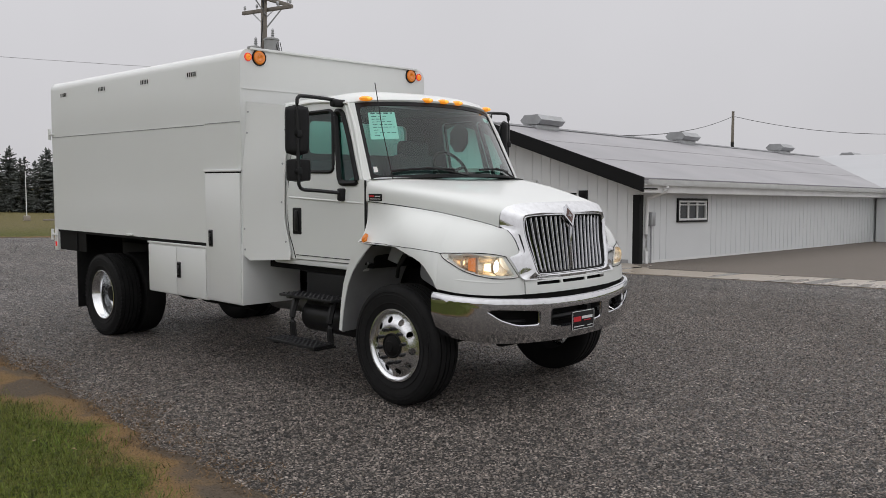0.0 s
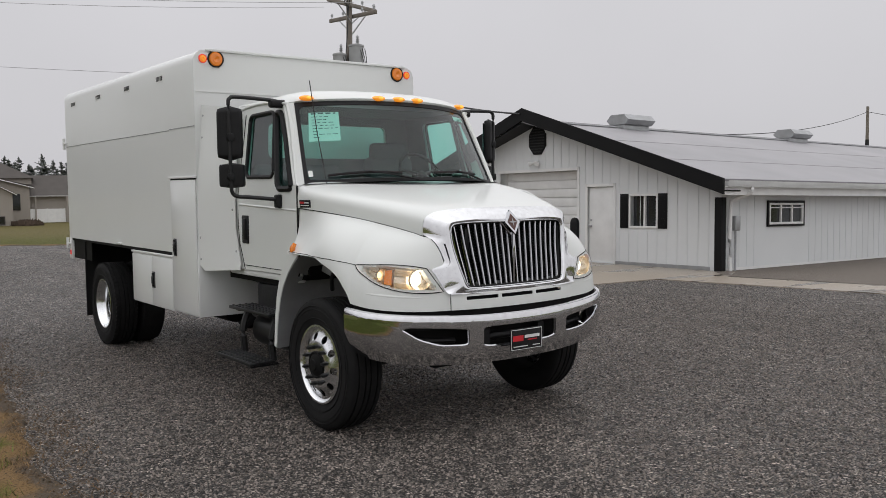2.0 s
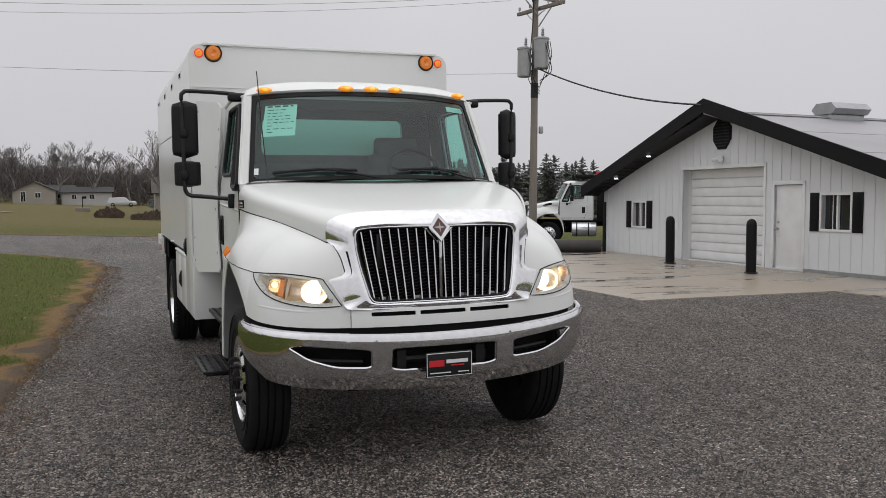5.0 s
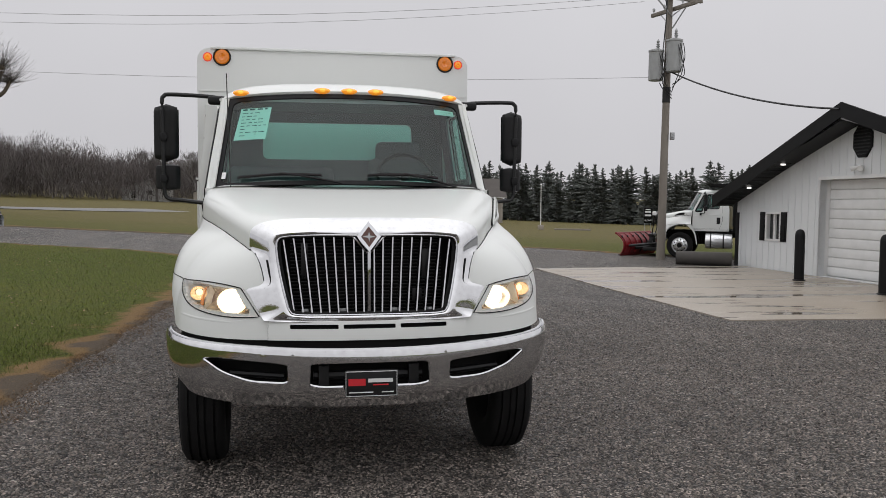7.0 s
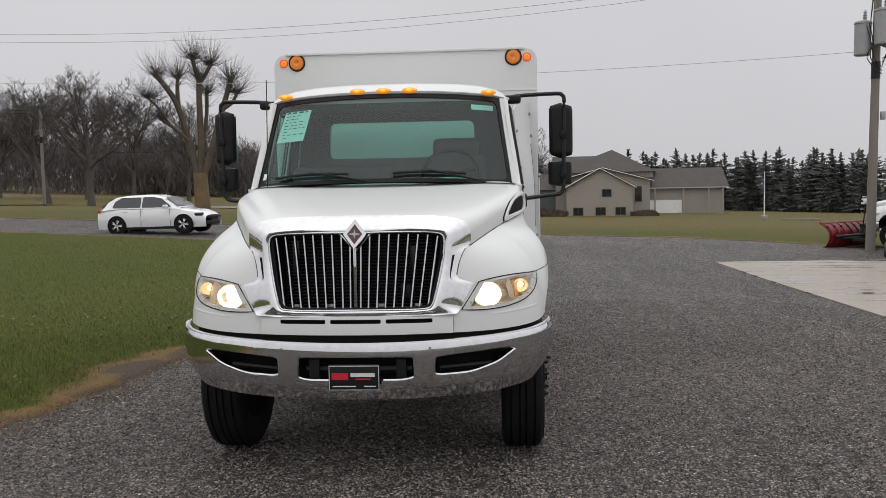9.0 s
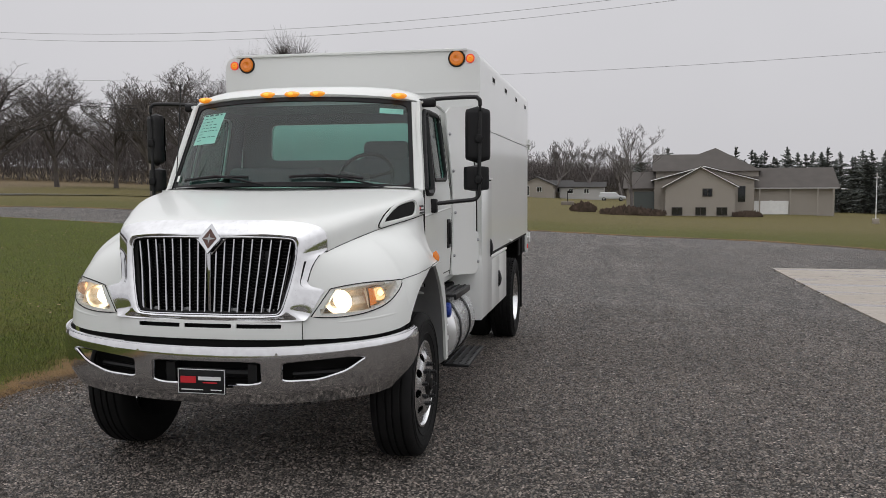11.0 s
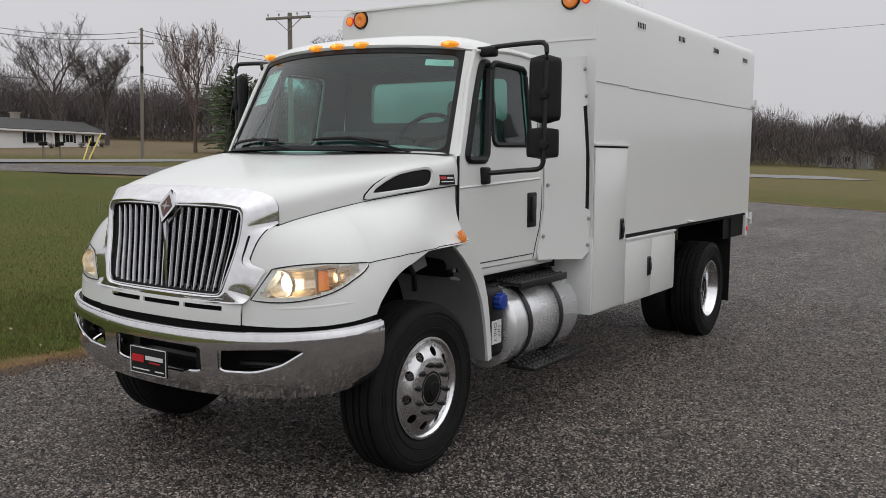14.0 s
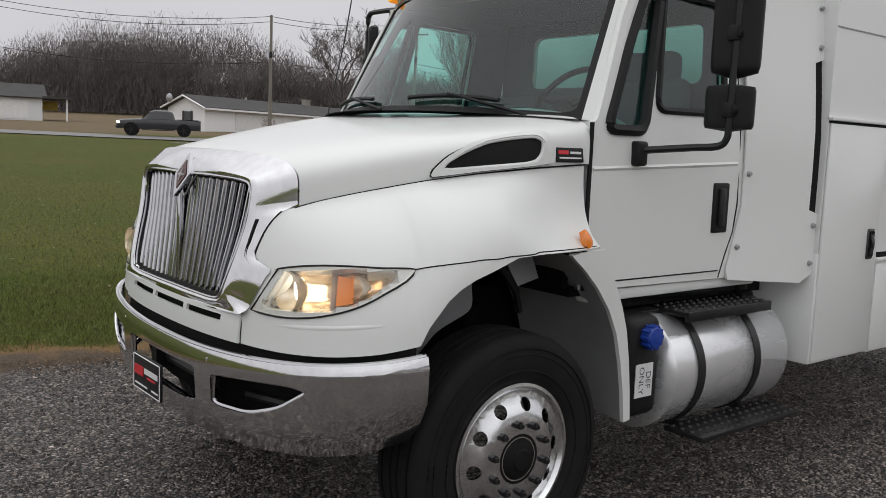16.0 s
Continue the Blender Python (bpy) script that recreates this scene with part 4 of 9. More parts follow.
box(bm, 0.24, 0.30, -0.93, -0.85, 0.65, 0.77)
part("tow_bar", bm, "black_metal", bumper)

# dealer plate: plain shapes in place of its mark
plate = part("dealer_plate", boxm(-0.155, 0.155, -1.062, -1.05, 0.607, 0.765, 0.006), "black_plastic", truck, "black dealer plate with a thin pale border")
for a, b, c, d, mt in ((-0.135, -0.035, 0.675, 0.715, "red_logo"), (-0.02, 0.125, 0.693, 0.715, "white_print"), (0.01, 0.10, 0.675, 0.682, "red_logo"), (-0.13, 0.01, 0.632, 0.638, "white_print"),
                       (0.06, 0.13, 0.632, 0.638, "white_print"), (-0.15, 0.15, 0.756, 0.760, "white_print"), (-0.15, 0.15, 0.612, 0.615, "white_print"), (-0.151, -0.148, 0.612, 0.76, "white_print"), (0.148, 0.151, 0.612, 0.76, "white_print")):
    part("print_bar", boxm(a, b, -1.066, -1.0625, c, d), mt, plate)

# hood: crease lines of the bonnet sides
CREASE = [(p.y, p.x, p.z) for p in smooth_path([(0.655, -0.82, 1.428), (0.727, -0.70, 1.474), (0.787, -0.57, 1.509), (0.842, -0.43, 1.540), (0.900, -0.29, 1.569), (0.957, -0.137, 1.594), (1.005, 0.0, 1.613), (1.042, 0.167, 1.631), (1.056, 0.45, 1.650)], 6)]


def crease(y):
    x, z = table(CREASE, y)
    return Vector((x, y, z))


def hood_top_z(y):
    t = min(max((y + 0.80) / 1.27, 0), 1)
    return 1.62 + 0.25 * (t ** 0.8)


def hood_pt(a, y):
    """a from -1 (right crease) over the middle to 1 (left crease): a squarish arch."""
    c = crease(y)
    zt = hood_top_z(y)
    ang = a * math.pi / 2
    sn, cs = math.sin(ang), math.cos(ang)
    e = lerp(5.5, 6.5, sstep(-0.7, 0.3, y))
    r = (abs(sn) ** e + abs(cs) ** e) ** (-1 / e)
    k = abs(r * sn)
    crown = (0.010 + 0.014 * sstep(-0.6, 0.3, y)) * (1 - k * k) - 0.006
    z = c.z + (zt - c.z) * r * cs + crown * (1 if abs(a) < 0.5 else max(0.0, r * cs))
    yy = y - 0.05 * (1 - k * k) * sstep(0.2, -0.8, y)
    return Vector((c.x * r * sn, yy, z))


hood = part("hood", surf(lambda u, v: hood_pt(lerp(-1, 1, u), lerp(-0.745, 0.446, v)), 72, 26, thick=0.012), "white_paint", truck, "long sloping white hood", 50)

# fenders with the front corners
ARCH = [(-0.504, 0.992, 1.163), (-0.475, 1.055, 1.172), (-0.435, 1.108, 1.182), (-0.405, 1.150, 1.190), (-0.354, 1.190, 1.197), (-0.289, 1.221, 1.201), (-0.212, 1.246, 1.203), (-0.145, 1.270, 1.204), (-0.085, 1.293, 1.205),
        (0.05, 1.300, 1.205), (0.17, 1.303, 1.202), (0.30, 1.306, 1.190), (0.41, 1.310, 1.172)]


def fender_base(u):
    if u < 0.5:
        s = lerp(0.598, SMAX, u / 0.5)
        x, y = plan(s)
        n = plan_normal(s)
        p = Vector((x, y, 0.934 + 0.058 * (u / 0.5) ** 2)) + n * -0.012
        return p.lerp(Vector((1.163, -0.504, 0.992)), sstep(0.40, 0.5, u))
    y = lerp(-0.504, 0.41, (u - 0.5) / 0.5)
    z, x = table(ARCH, y)
    return Vector((x, y, z))


def fender_top(u):
    return crease(lerp(-0.80, 0.41, 0.2 * u + 0.8 * u * u))


def fender_pt(u, v, off=0.0):
    b, c = fender_base(u), fender_top(u)
    w = sstep(0.25, 0.70, u)
    f = lerp(0.78, 0.70, w)
    m = Vector((b.x * lerp(0.985, 0.992, w), lerp(b.y + 0.02, lerp(b.y, c.y, 0.10), w), b.z + f * (c.z - b.z)))
    # towards the door the flare sinks into a flush panel
    e = sstep(0.66, 0.99, u)
    m = m.lerp(Vector((1.052, c.y, b.z + 0.22 * (c.z - b.z))), e)
    p = b * (1 - v) ** 2 + m * 2 * v * (1 - v) + c * v * v
    if off:
        e1 = fender_pt(min(u + 0.01, 1), v) - fender_pt(max(u - 0.01, 0), v)
        e2 = fender_pt(u, min(v + 0.01, 1)) - fender_pt(u, max(v - 0.01, 0))
        p = p + e1.cross(e2).normalized() * off
    return p


def mir(p, s):
    return Vector((p.x * s, p.y, p.z))


def uv_near(target):
    best = None
    for i in range(121):
        for j in range(61):
            d = (fender_pt(i / 120, j / 60) - Vector(target)).length
            if best is None or d < best[0]:
                best = (d, i / 120, j / 60)
    return best[1:]


HL = [uv_near(p) for p in ((0.660, -0.965, 1.070), (0.735, -0.885, 1.232), (0.93, -0.755, 1.258), (1.125, -0.505, 1.264), (1.00, -0.725, 1.108))]


SHUT = [fender_pt(*uv_near(Vector((1.125, -0.505, 1.264)).lerp(Vector((1.203, 0.0, 1.306)), i / 8)), 0.0005) for i in range(9)]
SHUT += [fender_pt(lerp(0.79, 0.99, i / 8), 0.03, 0.0005) for i in range(9)]


def lamp_uv(p, q):
    A, B, C, D, E = HL
    lo = Vector((*A, 0)).lerp(Vector((*D, 0)), p) + (Vector((*E, 0)) - Vector((*A, 0)).lerp(Vector((*D, 0)), 0.55)) * (1 - (abs(p - 0.55) / 0.55) ** 2 if p < 0.55 else 1 - ((p - 0.55) / 0.45) ** 2)
    hi = Vector((*B, 0)).lerp(Vector((*D, 0)), p) + (Vector((*C, 0)) - Vector((*B, 0)).lerp(Vector((*D, 0)), 0.5)) * (1 - ((p - 0.5) / 0.5) ** 2)
    r = lo.lerp(hi, q)
    return r.x, r.y


RING = [lamp_uv(p / 20, 0) for p in range(20)] + [lamp_uv(1 - p / 20, 1) for p in range(20)]
RC = (sum(p[0] for p in RING) / 40, sum(p[1] for p in RING) / 40)


def in_lamp(u, v):
    inside = False
    for (a, b), (c, d) in zip(RING, RING[1:] + RING[:1]):
        if (b > v) != (d > v) and u < (c - a) * (v - b) / (d - b) + a:
            inside = not inside
    return inside


def fender_skin(u, v):
    """The fender with the pocket for its headlamp."""
    return fender_pt(u, v, -0.16 if in_lamp(RC[0] + (u - RC[0]) * 1.20, RC[1] + (v - RC[1]) * 1.30) else 0.0)


for s in (1, -1):
    fn = (lambda u, v, s=s: mir(fender_skin(u, v), s))
    fender = part("fender", surf(fn, 130, 40, thick=0.006 * s), "white_paint", truck, "rounded white front fender", 50)
    # thin shut lines: headlamp to marker, and along the hood side
    part("panel_gap", tube(bmesh.new(), smooth_path([mir(p, s) for p in SHUT], 3), 0.0026, 5), "seam", fender)
    part("panel_gap", tube(bmesh.new(), [mir(crease(lerp(-0.76, 0.41, i / 24)) + Vector((0.003, 0, -0.002)), s) for i in range(25)], 0.0035, 5), "seam", fender)
    part("panel_gap", tube(bmesh.new(), [mir(fender_pt(0.004, lerp(HL[1][1], 1.0, i / 12), 0.0005), s) for i in range(13)], 0.003, 5), "seam", fender)
    groove = [mir(fender_pt(lerp(0.07, 0.47, i / 16), 0.125, -0.0165 - 0.006 * (abs(i - 8) / 8) ** 4), s) for i in range(17)]
    part("moulding", tube(bmesh.new(), groove, 0.019, 10), "white_paint", fender, "", 60)
    # headlamp: pocket, reflector bowls, bulbs, rim and clear lens
    hl = part("headlamp", surf(lambda p, q, s=s: mir(fender_pt(*lamp_uv(p, q), -0.115 * min(1.0, 5 * p, 5 * (1 - p), 3.2 * q, 3.2 * (1 - q)) ** 0.7), s), 28, 14), "head_reflector", truck, "lit headlamp with amber turn signal", 60)
    part("lens", surf(lambda p, q, s=s: mir(fender_pt(*lamp_uv(p, q), 0.004 + 0.014 * math.sin(math.pi * p) * math.sin(math.pi * q)), s), 24, 10), "clear", hl)
    part("lamp_rim", tube(bmesh.new(), [mir(fender_pt(u, v, 0.003), s) for u, v in RING], 0.0038, 6, True), "black_plastic", hl)
    bz = [[mir(fender_pt(RC[0] + (u - RC[0]) * f, RC[1] + (v - RC[1]) * f, o_), s) for u, v in RING] for f, o_ in ((1.0, 0.002), (0.94, 0.001), (0.85, -0.012), (0.82, -0.03))]
    bm = bmesh.new()
    vr = [[bm.verts.new(p) for p in row] for row in bz]
    for r0, r1 in zip(vr, vr[1:]):
        for k in range(40):
            bm.faces.new((r0[k], r0[(k + 1) % 40], r1[(k + 1) % 40], r1[k]))
    part("lamp_bezel", bm, "lamp_bezel", hl)
    for lx, lz, ly, r0, r1, dep, gm, wm in ((0.800, 1.158, -0.850, 0.088, 0.050, 0.066, "head_glow", "head_reflector"), (1.005, 1.192, -0.690, 0.050, 0.022, 0.055, "turn_glow", "head_reflector")):
        bowl = part("reflector_bowl", revolve([(0, r0), (dep * 0.5, r0 * 0.93), (dep, r1), (dep + 0.004, r1 * 0.9)], "y", 28, centre=(s * lx, ly, lz)), wm, hl)
        for v in bowl.data.vertices:
            v.co.z = lz + (v.co.z - lz) * 0.86
        part("bulb", revolve([(dep - 0.004, r1 * 0.98), (dep - 0.010, r1 * 0.6), (dep - 0.012, 0.0001)], "y", 24, centre=(s * lx, ly, lz)), gm, bowl)
    part("side_reflector", surf(lambda p, q, s=s: mir(fender_pt(*lamp_uv(0.50 + 0.10 * p + 0.05 * q, lerp(0.16, 0.80, q)), -0.030 - 0.03 * p), s), 6, 6, thick=0.004), "turn_lens", hl, "red-orange side reflector")
    part("divider", surf(lambda p, q, s=s: mir(fender_pt(*lamp_uv(0.47 + 0.03 * p + 0.05 * q, lerp(0.06, 0.94, q)), -0.02 - 0.08 * p), s), 4, 6), "lamp_bezel", hl)
    # amber side marker where the flare meets the door
    def marker_pt(u, v, s=s):
        y = lerp(0.302, 0.358, u)
        z = lerp(lerp(1.322, 1.316, u), lerp(1.370, 1.320, u ** 1.4), v)
        return Vector((s * (1.132 + 0.030 * (1 - u) ** 0.5 * (1 - 0.55 * v) + 0.012 * math.sin(math.pi * v) * math.sin(math.pi * min(u + 0.1, 1.0))), y, z))

    part("side_marker", surf(marker_pt, 10, 8, thick=-0.03 * s), "amber", truck, "small amber side marker", 60)

    # wheel housing: pale inner apron and splash panel behind the wheel
    def liner_pt(u, v, s=s):
        a = lerp(radians(172), radians(-5), u)
        r = 0.69
        return Vector((s * lerp(0.50, 0.73, v), 0.05 + r * 0.92 * math.cos(a), 0.60 + r * math.sin(a)))

    part("wheel_liner", surf(liner_pt, 24, 4), "liner_dark", truck)
    ap = part("inner_apron", sheet(rounded([(-0.50, 0.80), (-0.50, 1.12), (-0.30, 1.28), (0.06, 1.29), (0.10, 1.00), (-0.10, 0.92), (-0.22, 0.80)], 0.05), [], lambda a, b, s=s: (s * (0.74 + 0.02 * a), a, b), 0.006), "liner", truck, "pale grey inner wheel apron")
    for y0, y1, z0, z1 in ((-0.30, -0.24, 1.04, 1.10), (-0.335, -0.325, 1.00, 1.012), (-0.29, -0.28, 0.985, 0.997), (-0.08, -0.03, 1.19, 1.21)):
        part("apron_cutout", boxm(s * 0.737 - 0.006, s * 0.737 + 0.006, y0, y1, z0, z1, 0.002), "seam", ap)
    SPL = [(0.425, 1.300, 0.185), (0.462, 1.232, 0.135), (0.508, 1.150, 0.095), (0.557, 1.05, 0.065), (0.597, 0.94, 0.048), (0.626, 0.80, 0.036), (0.645, 0.66, 0.028), (0.657, 0.535, 0.024)]

    def spl(u, k):
        y, z, w = table([(i / 7, *p) for i, p in enumerate(SPL)], u)
        return y - w * k, z - 0.01 * k

    def splash(u, v, s=s):
        y, z = spl(u, min(v / 0.8, 1.0))
        return Vector((s * (1.178 - 0.008 * v - 0.05 * max(0, v - 0.8)), y, z))

    part("splash_panel", surf(splash, 28, 5, thick=0.01), "white_paint", truck, "white splash panel behind the front wheel", 60)

    def splash2(u, v, s=s):
        y, z = spl(u, 1.0)
        return Vector((s * lerp(1.165, 0.55, v), y + 0.05 * math.sin(math.pi * v), z - 0.01))

    part("inner_guard", surf(splash2, 20, 6), "liner", truck)
    part("guard_flap", sheet([(0.10, 1.275), (0.26, 1.27), (0.31, 1.15), (0.20, 1.12)], [], lambda a, b, s=s: (s * (0.90 + 0.1 * (a - 0.1)), a, b), 0.006), "liner", truck)
    part("wheel_house_roof", surf(lambda u, v, s=s: Vector((s * lerp(0.74, 1.02, v), lerp(-0.45, 0.40, u), 1.33 + 0.10 * math.sin(math.pi * u))), 8, 3), "liner_dark", truck)
    part("guard_bracket", tube(bmesh.new(), [(s * 0.88, 0.10, 1.24), (s * 0.90, 0.20, 1.10), (s * 0.86, 0.26, 1.0)], 0.018, 6), "black_metal", truck)

# lower front band under grille and headlamps, with its slots
def band(s, f):
    x, y = plan(s)
    n = plan_normal(s)
    k = abs(s) / SMAX
    z = lerp(0.928 + 0.035 * k * k, 1.040 + 0.02 * k * k, f)
    return Vector((x, y, z)) + n * (-0.012 - 0.012 * f * f)


slots = [[(a, 0.60), (b, 0.60), (b, 0.82), (a, 0.82)] for a, b in ((-0.47, -0.185), (-0.155, 0.155), (0.185, 0.47))]
lower = part("hood_lower_band", sheet([(-0.596, 0), (0.596, 0), (0.596, 1), (-0.596, 1)], [rounded(h, 0.02, 2) for h in slots], band, -0.012, (0.05, 0.2)), "white_paint", truck, "white band with slots under the grille", 50)
for s in (-1, 1):
    part("panel_gap", tube(bmesh.new(), [band(s * 0.597, f / 6) for f in range(7)], 0.003, 5), "seam", lower)
# near-black sheets put in as the shade behind the slots and bumper gap
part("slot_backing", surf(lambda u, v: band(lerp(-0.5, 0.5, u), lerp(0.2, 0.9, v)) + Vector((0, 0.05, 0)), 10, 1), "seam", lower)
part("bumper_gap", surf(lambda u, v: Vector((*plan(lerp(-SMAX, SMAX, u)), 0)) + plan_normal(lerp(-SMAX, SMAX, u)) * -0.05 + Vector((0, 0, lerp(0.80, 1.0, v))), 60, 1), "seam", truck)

# ---- grille ----
def grille_y(x, z):
    return -0.895 - 0.055 * (1.54 - z) / 0.46 + 0.16 * sstep(1.06, 1.40, z) * abs(x) ** 2.2


def loop_of(half):
    """A closed outline from its right half."""
    pts = smooth_path([(x, 0, z) for x, z in half], 5)
    left = [Vector((-p.x, 0, p.z)) for p in pts[::-1]]
    return pts + left[1:-1]


inner = [(0, 1.545), (0.25, 1.548), (0.475, 1.541), (0.535, 1.515), (0.540, 1.43), (0.515, 1.28), (0.486, 1.16), (0.466, 1.105), (0.42, 1.083), (0.2, 1.078), (0, 1.078)]
RN = 288
edge3 = [hood_pt(i / 24, -0.745) + Vector((0, -0.006, 0.006)) for i in range(25)]
edge3 += [fender_pt(0.0, v) + Vector((0, -0.004, 0)) for v in (0.95, 0.9, 0.85, 0.80, 0.75, 0.70)]
# the lower lobe runs out over the corner to the headlamp
for x, y, z in ((0.606, -0.835, 1.266), (0.630, -0.860, 1.248), (0.670, -0.862, 1.240), (0.712, -0.852, 1.232), (0.722, -0.856, 1.222), (0.704, -0.876, 1.198), (0.680, -0.897, 1.160), (0.658, -0.91, 1.115), (0.640, -0.923, 1.075)):
    edge3.append(fender_pt(*uv_near((x, y, z)), 0.006))
edge3 += [Vector((0.618, -0.944, 1.050)), Vector((0.40, -0.952, 1.038)), Vector((0.2, -0.960, 1.035)), Vector((0.0, -0.962, 1.035))]
edge3 = [p for p in edge3] + [Vector((-p.x, p.y, p.z)) for p in edge3[::-1][1:-1]]
in3 = [Vector((p.x, grille_y(p.x, p.z), p.z)) for p in loop_of(inner)]


def by_angle(loop, n, cz=1.31):
    """Points of a star-shaped loop at even angles round (0, cz)."""
    ang = [math.atan2(p.x, p.z - cz) % (2 * math.pi) for p in loop]
    order = sorted(range(len(loop)), key=lambda k: ang[k])
    A = [ang[k] for k in order]
    P = [loop[k] for k in order]
    A = [A[-1] - 2 * math.pi] + A + [A[0] + 2 * math.pi]
    P = [P[-1]] + P + [P[0]]
    out = []
    for k in range(n):
        a = 2 * math.pi * k / n
        i = max(j for j in range(len(A) - 1) if A[j] <= a + 1e-9)
        t = (a - A[i]) / max(A[i + 1] - A[i], 1e-9)
        out.append(P[i].lerp(P[i + 1], min(t, 1)))
    return out


lo, li = by_angle(edge3, RN), by_angle(in3, RN)
bm = bmesh.new()
rows = []
for k in range(RN):
    a, b = lo[k], li[k]
    ang = abs(((2 * math.pi * k / RN + math.pi) % (2 * math.pi)) - math.pi)
    side = sstep(0.55, 0.95, ang) * (1 - sstep(1.9, 2.5, ang))
    low = sstep(1.75, 2.2, ang) * (1 - sstep(2.3, 2.75, ang))
    top = 1 - sstep(0.5, 0.95, ang)
    # corner between the front lip and the cheek or crown behind it
    d = Vector((a.x - b.x, 0, a.z - b.z))
    d = d.normalized() * min(0.034, d.length * 0.5)
    c = b + d + Vector((0, -0.012 + 0.022 * top, 0.0))
    m = a.lerp(c, 0.5) + Vector((0, -0.014 * top + 0.022 * low, 0.020 * top))
    row = []
    for j in range(13):
        if j <= 8:
            t = j / 8
            p = a * (1 - t) ** 2 + m * 2 * t * (1 - t) + c * t * t
        elif j <= 11:
            t = (j - 8) / 3
            p = c.lerp(b, t) + Vector((0, -0.006 * math.sin(math.pi * t), 0))
        else:
            p = b + Vector((-b.x * 0.012, 0.05, 0))
        row.append(bm.verts.new(p))
    rows.append(row)
for k in range(RN):
    A, B = rows[k], rows[(k + 1) % RN]
    for j in range(12):
        bm.faces.new((A[j], A[j + 1], B[j + 1], B[j]))
cheek_rows = [[v.co.copy() for v in row] for row in rows]
grille = part("grille", bm, "wet_chrome", truck, "chrome grille surround with vertical bars", 40)
part("grille_rim", tube(bmesh.new(), [p + Vector((0, -0.004, 0)) for p in li], 0.006, 6, True), "chrome", grille)
# dark ring put in for the shade just behind the grille rim
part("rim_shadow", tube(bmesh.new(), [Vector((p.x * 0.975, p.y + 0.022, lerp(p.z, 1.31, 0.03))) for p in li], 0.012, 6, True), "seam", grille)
for i in range(18):
    x = -0.502 + i * 1.004 / 17
    bar = bmesh.new()
    n = 8
    prev = None
    xt, xb = x, x * 0.875
    if abs(i - 8.5) < 1:
        xt, xb = x * 1.15, x * 1.05
    top_z = 1.535 - 0.02 * (abs(x) / 0.52) ** 6
    pts = []
    for k in range(n + 1):
        z = lerp(1.078, top_z, k / n)
        xx = lerp(xb, xt, k / n)
        pts.append((xx, grille_y(xx, z) + 0.028, z))
    ringset = []
    for (a, b, c) in pts:
        ringset.append([bar.verts.new((a + dx, b + dy, c)) for dx, dy in ((-0.0085, 0.025), (-0.0085, -0.006), (-0.004, -0.016), (0.004, -0.016), (0.0085, -0.006), (0.0085, 0.025))])
    for A, B in zip(ringset, ringset[1:]):
        for j in range(6):
            bar.faces.new((A[j], A[(j + 1) % 6], B[(j + 1) % 6], B[j]))
    part("grille_bar", bar, "chrome", grille, "", 60)
part("centre_bar", boxm(-0.010, 0.010, -0.93, -0.89, 1.09, 1.50, 0.004), "chrome", grille)
part("radiator", surf(lambda u, v: Vector((lerp(-0.57, 0.57, u), grille_y(lerp(-0.57, 0.57, u), 1.3) + 0.14, lerp(1.04, 1.58, v))), 12, 1), "chassis", grille, "dark radiator behind the bars")
bm = bmesh.new()
for i in range(22):
    z = 1.09 + i * 0.021
    box(bm, -0.46, 0.46, -0.79, -0.775, z, z + 0.006)
part("radiator_core", bm, "black_metal", grille)
for b in ((0.27, 0.33, -0.86, -0.84, 1.14, 1.22), (-0.40, -0.36, -0.85, -0.84, 1.30, 1.50), (0.33, 0.37, -0.84, -0.83, 1.28, 1.46)):
    part("grille_bracket", boxm(*b, 0.003), "black_metal", grille)
for x in (-0.38, -0.15, 0.15, 0.38):
    part("grille_clip", boxm(x - 0.022, x + 0.022, -0.90, -0.88, 1.085, 1.11, 0.003), "galv", grille)


def diamond(cx, cz, w, h):
    return [(cx + w, cz), (cx, cz + h), (cx - w, cz), (cx, cz - h)]


def emb_y(b):
    return -0.912 + 0.38 * (b - 1.54)


part("emblem", sheet(diamond(0, 1.540, 0.072, 0.090), [], lambda a, b: (a, emb_y(b), b), 0.016, (0.02, 0.02)), "chrome", grille, "diamond-shaped chrome emblem")
part("emblem_field", sheet(diamond(0, 1.540, 0.047, 0.060), [], lambda a, b: (a, emb_y(b) - 0.003, b), 0.002, (0.02, 0.02)), "dark_red", grille)
part("emblem_mark", sheet(diamond(0, 1.540, 0.040, 0.008), [], lambda a, b: (a, emb_y(b) - 0.006, b), 0.002), "galv", grille)
part("emblem_mark", sheet(diamond(0, 1.540, 0.007, 0.030), [], lambda a, b: (a, emb_y(b) - 0.0075, b), 0.002), "galv", grille)
for s in (1, -1):
    part("emblem_arm", tube(bmesh.new(), [(s * 0.10, -0.886, 1.545), (s * 0.07, -0.893, 1.515), (0, -0.905, 1.436)], 0.007, 6), "chrome", grille)
# a dark reflection in each chrome cheek, laid on as a near-black patch
for s in (1, -1):
    def cheek_streak_pt(u, v, s=s):
        k = 65.0 + 12.4 * v
        t = lerp(4.2 + 1.2 * abs(v - 0.45), 5.7 - 0.9 * v, u)
        i, j = int(k), int(t)
        p = cheek_rows[i][j].lerp(cheek_rows[i][j + 1], t - j).lerp(cheek_rows[i + 1][j].lerp(cheek_rows[i + 1][j + 1], t - j), k - i)
        return Vector((s * (abs(p.x) + 0.003), p.y - 0.003, p.z))
    part("surround_vent", surf(cheek_streak_pt, 6, 8), "seam", grille, "dark reflection in the chrome cheek, laid on as a near-black patch")
